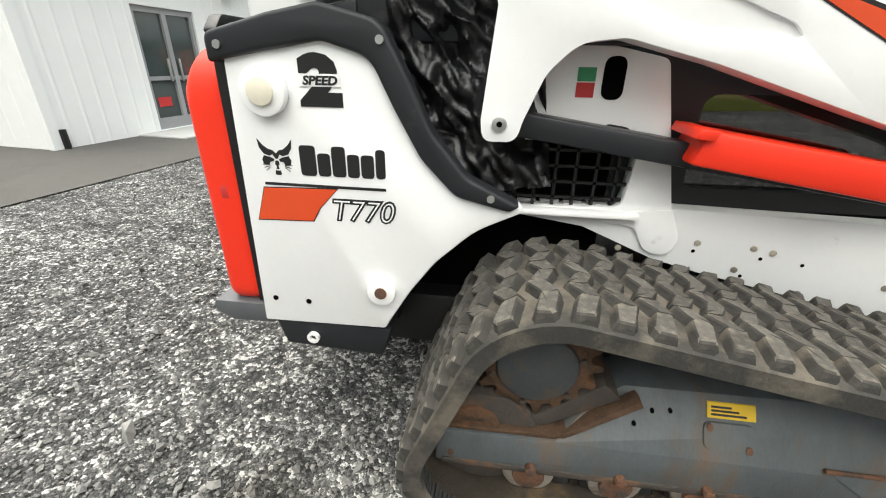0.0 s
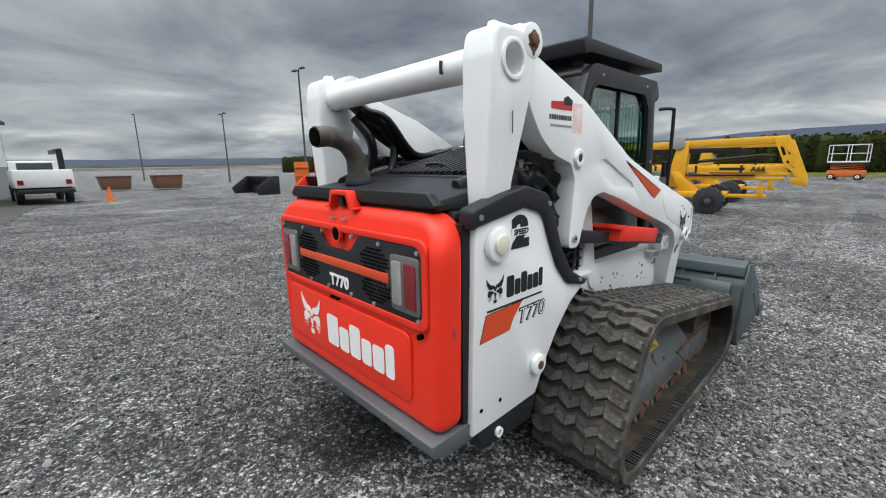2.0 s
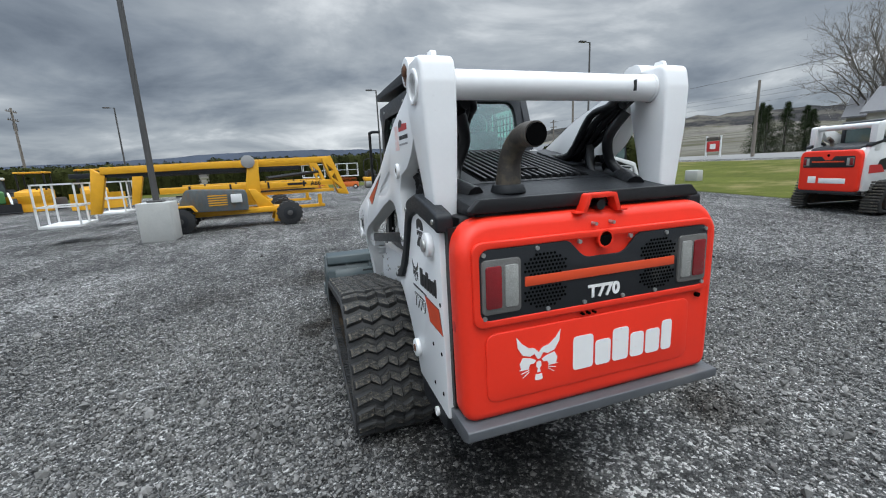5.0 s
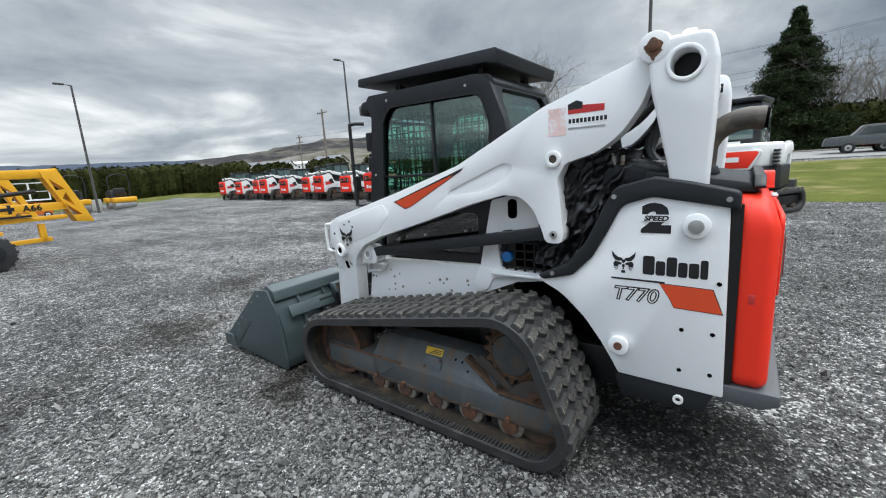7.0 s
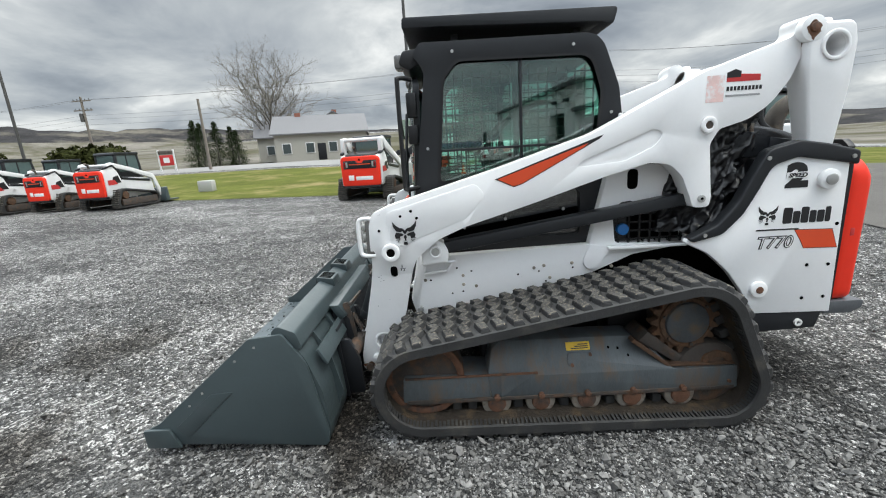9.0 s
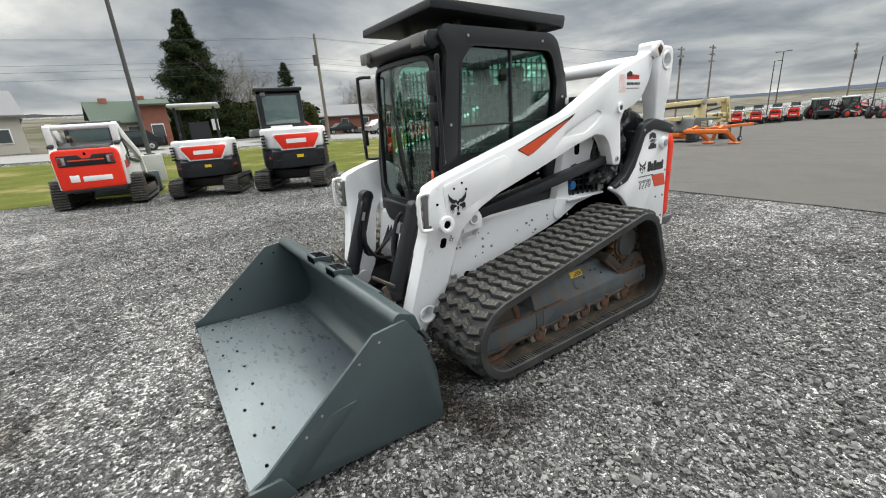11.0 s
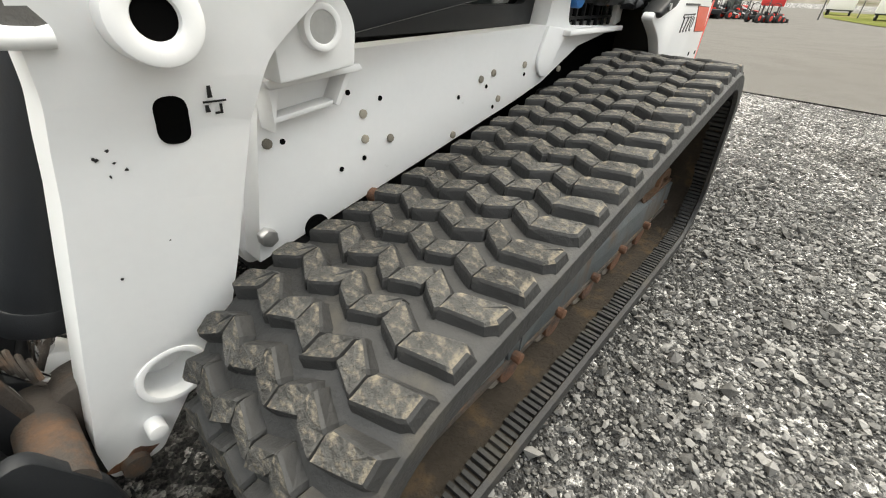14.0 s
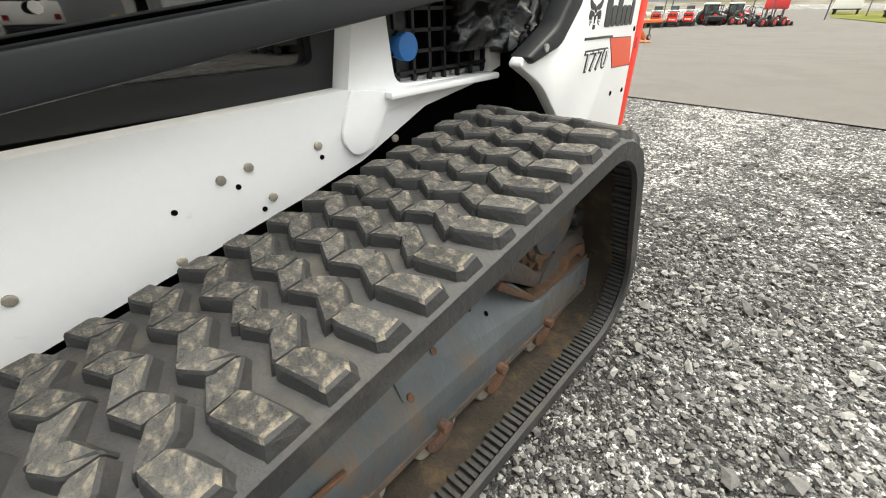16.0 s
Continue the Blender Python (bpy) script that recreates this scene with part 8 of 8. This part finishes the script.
        part("blade", prism(rounded([(2.0, .05), (2.15, .05), (2.05, .5, .3), (2.2, 1.0), (2.05, 1.0), (1.9, .5, .3)], 4), -1.3, 1.3, "y", bevel=.01), paint, t)
        part("push_arm", block(0, 2.0, -1.15, -1.05, .35, .5, .02), paint, t)
        part("exhaust", rod((.6, .3, 1.3), (.6, .3, 2.1), .05, n=10), "black", t)
    return place(t, x, y, turn)


for x, y, turn, paint, kind in ((22.8, 28.2, 30, "dark", "brush_cutter"), (23.3, 26.3, 200, "dark", "utility_vehicle"), (25.5, 27.2, 40, "tan", "brush_cutter"), (26.8, 26.0, 210, "tan", "bulldozer"), (28.2, 25.2, 60, "dark", "brush_cutter"), (28.6, 23.6, 20, "lift_yellow", "brush_cutter"), (25.6, 17.6, 215, "crimson", "utility_vehicle"), (30.5, 18.4, 210, "farm_green", "tractor"), (32, 17.2, 190, "lift_yellow", "bulldozer"), (24.6, 24.4, 20, "dark", "brush_cutter"), (30.5, 13.5, 205, "lift_yellow", "bulldozer"),
                                 (-57.5, -11.6, 150, "dark", "tractor"), (-61.8, -10.0, 150, "crimson", "tractor"), (-55.5, -11.0, 200, "dark", "utility_vehicle"), (-57.0, -9.6, 150, "dark", "compact_tractor"), (-58.6, -9.0, 150, "dark", "compact_tractor"), (-60.0, -8.4, 150, "dark", "compact_tractor"), (-64, -8.6, 150, "crimson", "compact_tractor"), (-53, -6.4, 160, "dark", "compact_tractor"), (-54.2, -5.6, 160, "crimson", "compact_tractor"), (-55.4, -5.0, 160, "crimson", "compact_tractor")):
    attachment(x, y, turn, paint, kind)
place(boom_lift("cream_paint", "orange", "cream and orange towable boom lift on the asphalt"), -21.6, -7.5, -4)


def tow_frame(x, y, turn):
    """The drawbar end of a towable lift: bar, jockey wheel and a pair of folded outriggers."""
    t = thing("tow_frame", "bright orange drawbar frame with folded outriggers and jockey wheel", "trailer frame")
    part("drawbar", block(-.2, 3.0, -.07, .07, .62, .74, .01), "orange", t)
    part("cross_beam", block(-.35, -.15, -.9, .9, .50, .66, .02), "orange", t)
    for s in (1, -1):
        o = part("outrigger", prism(rounded([(-.25, .72), (.0, .82, .03), (.95, .16, .02), (.80, .10, .02), (.30, .38)], 3), s * .55 - .06, s * .55 + .06, "y", bevel=.01), "orange", t)
        part("foot_plate", block(.72, 1.12, s * .55 - .16, s * .55 + .16, .0, .05, .01), "orange", o)
        part("jack_rod", rod((.90, s * .55, .04), (.90, s * .55, .24), .025, n=8), "steel", o)
    part("jockey_post", rod((2.2, 0, .12), (2.2, 0, .78), .03, n=10), "galv", t)
    wheel("jockey_wheel", (2.2, 0, .11), .11, .08, t)
    part("coupling", block(2.95, 3.25, -.06, .06, .60, .70, .02), "galv", t)
    return place(t, x, y, turn)


tow_frame(-15.4, -5.4, 170)
LOT = land(-56, -5)
sign = thing("roadside_sign", "red roadside sign with yellow cap on two posts", "sign", at=(-78, -8.4, LOT))
for y in (-9.3, -7.5):
    part("post", block(-78.1, -77.9, y - .1, y + .1, LOT, LOT + 2.6), "galv", sign)
part("panel", block(-78.15, -77.85, -9.8, -7.0, LOT + 1.2, LOT + 2.45, .05), "crimson", sign)
part("panel", block(-78.1, -77.9, -9.4, -7.4, LOT + 2.5, LOT + 2.85, .05), "lift_yellow", sign)
for x, y, w in ((-104, -1.6, 1.8), (-86, 5.2, 2.4)):
    board = thing("box_trailer", "white box trailer parked beyond the grass", "trailer", at=(x, y, LOT), group="trailers beyond the grass")
    part("box", block(x - 3, x + 3, y - w, y + w, LOT + .9, LOT + 3.6, .05), "hull_white", board)
    part("sill", block(x - 3, x + 3, y - w - .01, y + w + .01, LOT + .75, LOT + .92, .02), "dark", board)
    for dx in (-2, 2):
        for dy in (-w + .3, w - .3):
            wheel("wheel", (x + dx, y + dy, LOT + .42), .40, .3, board)
sign_z = land(29.4, -37.9)
red_sign = thing("red_sign", "crimson sign board between white posts beyond the verge", "sign", at=(29.4, -37.9, sign_z))
part("panel", block(28.75, 30.05, -38.0, -37.85, sign_z + .55, sign_z + 1.55, .03), "crimson", red_sign)
part("header", block(28.68, 30.12, -38.02, -37.83, sign_z + 1.6, sign_z + 1.95, .03), "brown", red_sign, "dark red header board")
part("wordmark", block(29.1, 29.7, -37.855, -37.84, sign_z + .8, sign_z + 1.3), "whiteink", red_sign)
for dx in (-.75, .75):
    part("post", block(29.4 + dx - .06, 29.4 + dx + .06, -37.98, -37.88, sign_z - .1, sign_z + 2.05), "hull_white", red_sign)

# ---- workshop building along the asphalt lane ----
def workshop():
    b = thing("workshop_building", "white ribbed-steel workshop with grey wainscot, dark eaves and doors", "building", at=(-5.4, 8, 0))
    turn = Matrix.Translation((-6.05, 0, 0)) @ Matrix.Rotation(radians(-5.6), 4, "Z")

    def put(name, bm, m, parent=b, label="", kind=""):
        bm.transform(turn)
        return part(name, bm, m, parent, label, kind)
    # local: the wall face is x = 0, y runs along it; the building lies at x < 0
    low = put("low_wall", prism([(3.8, 0), (18.9, 0), (18.9, 3.0), (3.8, 3.0)], -.25, 0, "x", holes=[[(5.5, .05), (6.9, .05), (6.9, 2.15), (5.5, 2.15)], [(11.9, .70), (13.05, .70), (13.05, 1.75), (11.9, 1.75)], [(15.3, .04), (15.95, .04), (15.95, 1.9), (15.3, 1.9)]]), "wall_white")
    rib = prism([(0, 0), (.012, .02), (.012, .05), (0, .07)], 0, 2.95, "z")
    rib_me = mesh_of(rib, "rib", "wall_white")
    for i in range(50):
        y = 3.85 + i * .30
        if 5.35 < y < 6.95 or 11.8 < y < 13.1 or 15.2 < y < 16.0 or 16.3 < y < 18.6:
            continue
        piece("rib", rib_me, low, Matrix.Translation(-ORIGIN[b]) @ turn @ Matrix.Translation((0, y, .02)))
    put("low_roof", prism([(.25, 3.0), (.25, 3.16), (-7.5, 4.4), (-7.5, 4.2)], 3.6, 18.9, "y"), "roof_dark")
    put("eave", block(.02, .30, 3.6, 18.9, 2.95, 3.15, .02), "roof_dark")
    put("gutter_pipe", rod((.06, 11.45, 0), (.06, 11.45, 2.95), .05, n=10), "wall_white")
    put("end_wall", prism([(0, 0), (-9, 0), (-9, 4.4), (-7.5, 4.3), (0, 3.0)], 3.6, 3.8, "y"), "wall_white", b)
    for i in range(28):
        piece("rib", rib_me, low, Matrix.Translation(-ORIGIN[b]) @ turn @ Matrix.Translation((-.2 - i * .30, 3.6, .02)) @ Matrix.Rotation(radians(-90), 4, "Z"))
    put("corner_trim", block(-.08, .03, 3.57, 3.72, 0, 3.0), "wall_white", b)
    put("corner_pipe", rod((.04, 3.75, 0), (.04, 3.75, .3), .05, n=8), "black", b)
    # glazed double door with a pale doorstep
    d = put("glass_door", prism([(5.5, .05), (6.9, .05), (6.9, 2.15), (5.5, 2.15)], -.12, -.04, "x", holes=[[(5.58, .25), (6.15, .25), (6.15, 2.05), (5.58, 2.05)], [(6.25, .25), (6.82, .25), (6.82, 2.05), (6.25, 2.05)]]), "wainscot", b, "grey framed glazed double door")
    for y0 in (5.58, 6.25):
        put("pane", block(-.10, -.09, y0, y0 + .57, .25, 2.05), "rear_glass", d)
        put("handle", block(-.04, -.01, y0 + (.46 if y0 < 6 else .06), y0 + (.50 if y0 < 6 else .10), .9, 1.3, .005), "steel", d)
        put("notice", block(-.085, -.08, y0 + .1, y0 + .4, .45, .62), "crimson", d)
        put("mid_rail", block(-.11, -.05, y0 - .05, y0 + .62, .92, .99), "wainscot", d)
    put("doorstep", block(.0, 1.0, 5.0, 8.3, .0, .035, .005), "concrete")
    w = put("window", prism([(11.9, .70), (13.05, .70), (13.05, 1.75), (11.9, 1.75)], -.14, -.04, "x", holes=[[(11.97, .77), (12.44, .77), (12.44, 1.68), (11.97, 1.68)], [(12.51, .77), (12.98, .77), (12.98, 1.68), (12.51, 1.68)]]), "dark")
    for y0 in (11.97, 12.51):
        put("pane", block(-.11, -.10, y0, y0 + .47, .77, 1.68), "rear_glass", w)
    put("side_door", block(-.12, -.05, 15.3, 15.95, .04, 1.9, .005), "dark", b, "dark steel door")
    roll = put("roll_door", block(-.03, .012, 16.45, 18.5, .02, 2.3, .01), "hull_white", b, "white roll-up door")
    for i in range(8):
        put("door_rib", block(.010, .018, 16.45, 18.5, .25 + i * .26, .265 + i * .26), "wainscot", roll)
    for y in (7.9,):
        put("wall_lamp", block(.0, .22, y - .14, y + .14, 2.55, 2.72, .03), "dark", b)
    put("meter_box", block(.0, .08, 7.0, 7.12, 1.0, 1.15, .01), "galv")
    put("meter_box", block(.0, .08, 7.35, 7.47, 1.0, 1.12, .01), "dark")
    # taller hall
    hall = put("hall_wall", prism([(18.9, 0), (35, 0), (35, 4.2), (18.9, 4.3)], -.25, .15, "x", holes=[[(20.1, .02), (22.3, .02), (22.3, 3.05), (20.1, 3.05)]]), "wall_white")
    put("hall_end", prism([(.15, 0), (-14, 0), (-14, 4.25), (-7, 4.75), (.15, 4.3)], 18.7, 18.9, "y"), "wall_white")
    put("hall_far_end", prism([(.15, 0), (-14, 0), (-14, 4.15), (-7, 4.65), (.15, 4.15)], 34.8, 35.0, "y"), "wall_white")
    put("hall_roof", prism([(.40, 4.20), (.40, 4.40), (-6.8, 4.95), (-6.8, 4.75)], 18.4, 35.3, "y"), "roof_dark")
    put("hall_roof_back", prism([(-14.4, 4.2), (-14.4, 4.4), (-6.8, 4.95), (-6.8, 4.75)], 18.4, 35.3, "y"), "roof_dark")
    put("wainscot", block(.15, .18, 22.4, 35, .0, 1.75), "wainscot")
    put("wainscot", block(.15, .18, 18.9, 20.0, .0, 1.75), "wainscot")
    put("bay_floor", block(-9, .1, 19.1, 34.8, .0, .02), "concrete")
    put("bay_back", block(-9.2, -9, 18.9, 35, 0, 4.2), "wainscot")
    for y in (21.2, 19.6, 27.5, 31):
        put("wall_lamp", block(.15, .42, y - .15, y + .15, 3.5, 3.68, .03), "dark")
    return b


workshop()
M["bollard"] = mat("yellow_bollard_paint", (0.72, 0.50, 0.02), 0.5, vary=0.1)
for i, (x, y) in enumerate(((-3.85, 19.0), (-3.70, 21.2), (-3.40, 23.0))):
    single("bollard", rod((x, y, 0), (x, y, 1.05), .10, n=16, bevel=.03), "bollard", "yellow painted steel bollard by the doors", "bollard", group="bollards by the hall")
M["tank"] = mat("dark_grey_tank", (0.11, 0.115, 0.115), 0.6, vary=0.15)


def trolley(x, y):
    t = thing("wheeled_bin", "dark grey wheeled bin against the workshop wall", "bin", at=(x, y, 0), group="bins along the wall")
    part("box", block(x - .40, x + .40, y - .54, y + .54, .24, .82, .06, seg=3), "tank", t)
    part("lid", block(x - .42, x + .42, y - .56, y + .56, .80, .86, .02), "tank", t)
    for dx in (-.35, .35):
        for dy in (-.42, .42):
            part("caster", rod((x + dx - .04, y + dy, .12), (x + dx + .04, y + dy, .12), .12, n=14), "tyre", t)
            part("caster_fork", block(x + dx - .03, x + dx + .03, y + dy - .03, y + dy + .03, .15, .30), "galv", t)


for x, y in ((-4.45, 11.5), (-4.35, 12.7), (-4.15, 15.0), (-4.05, 16.2)):
    trolley(x, y)
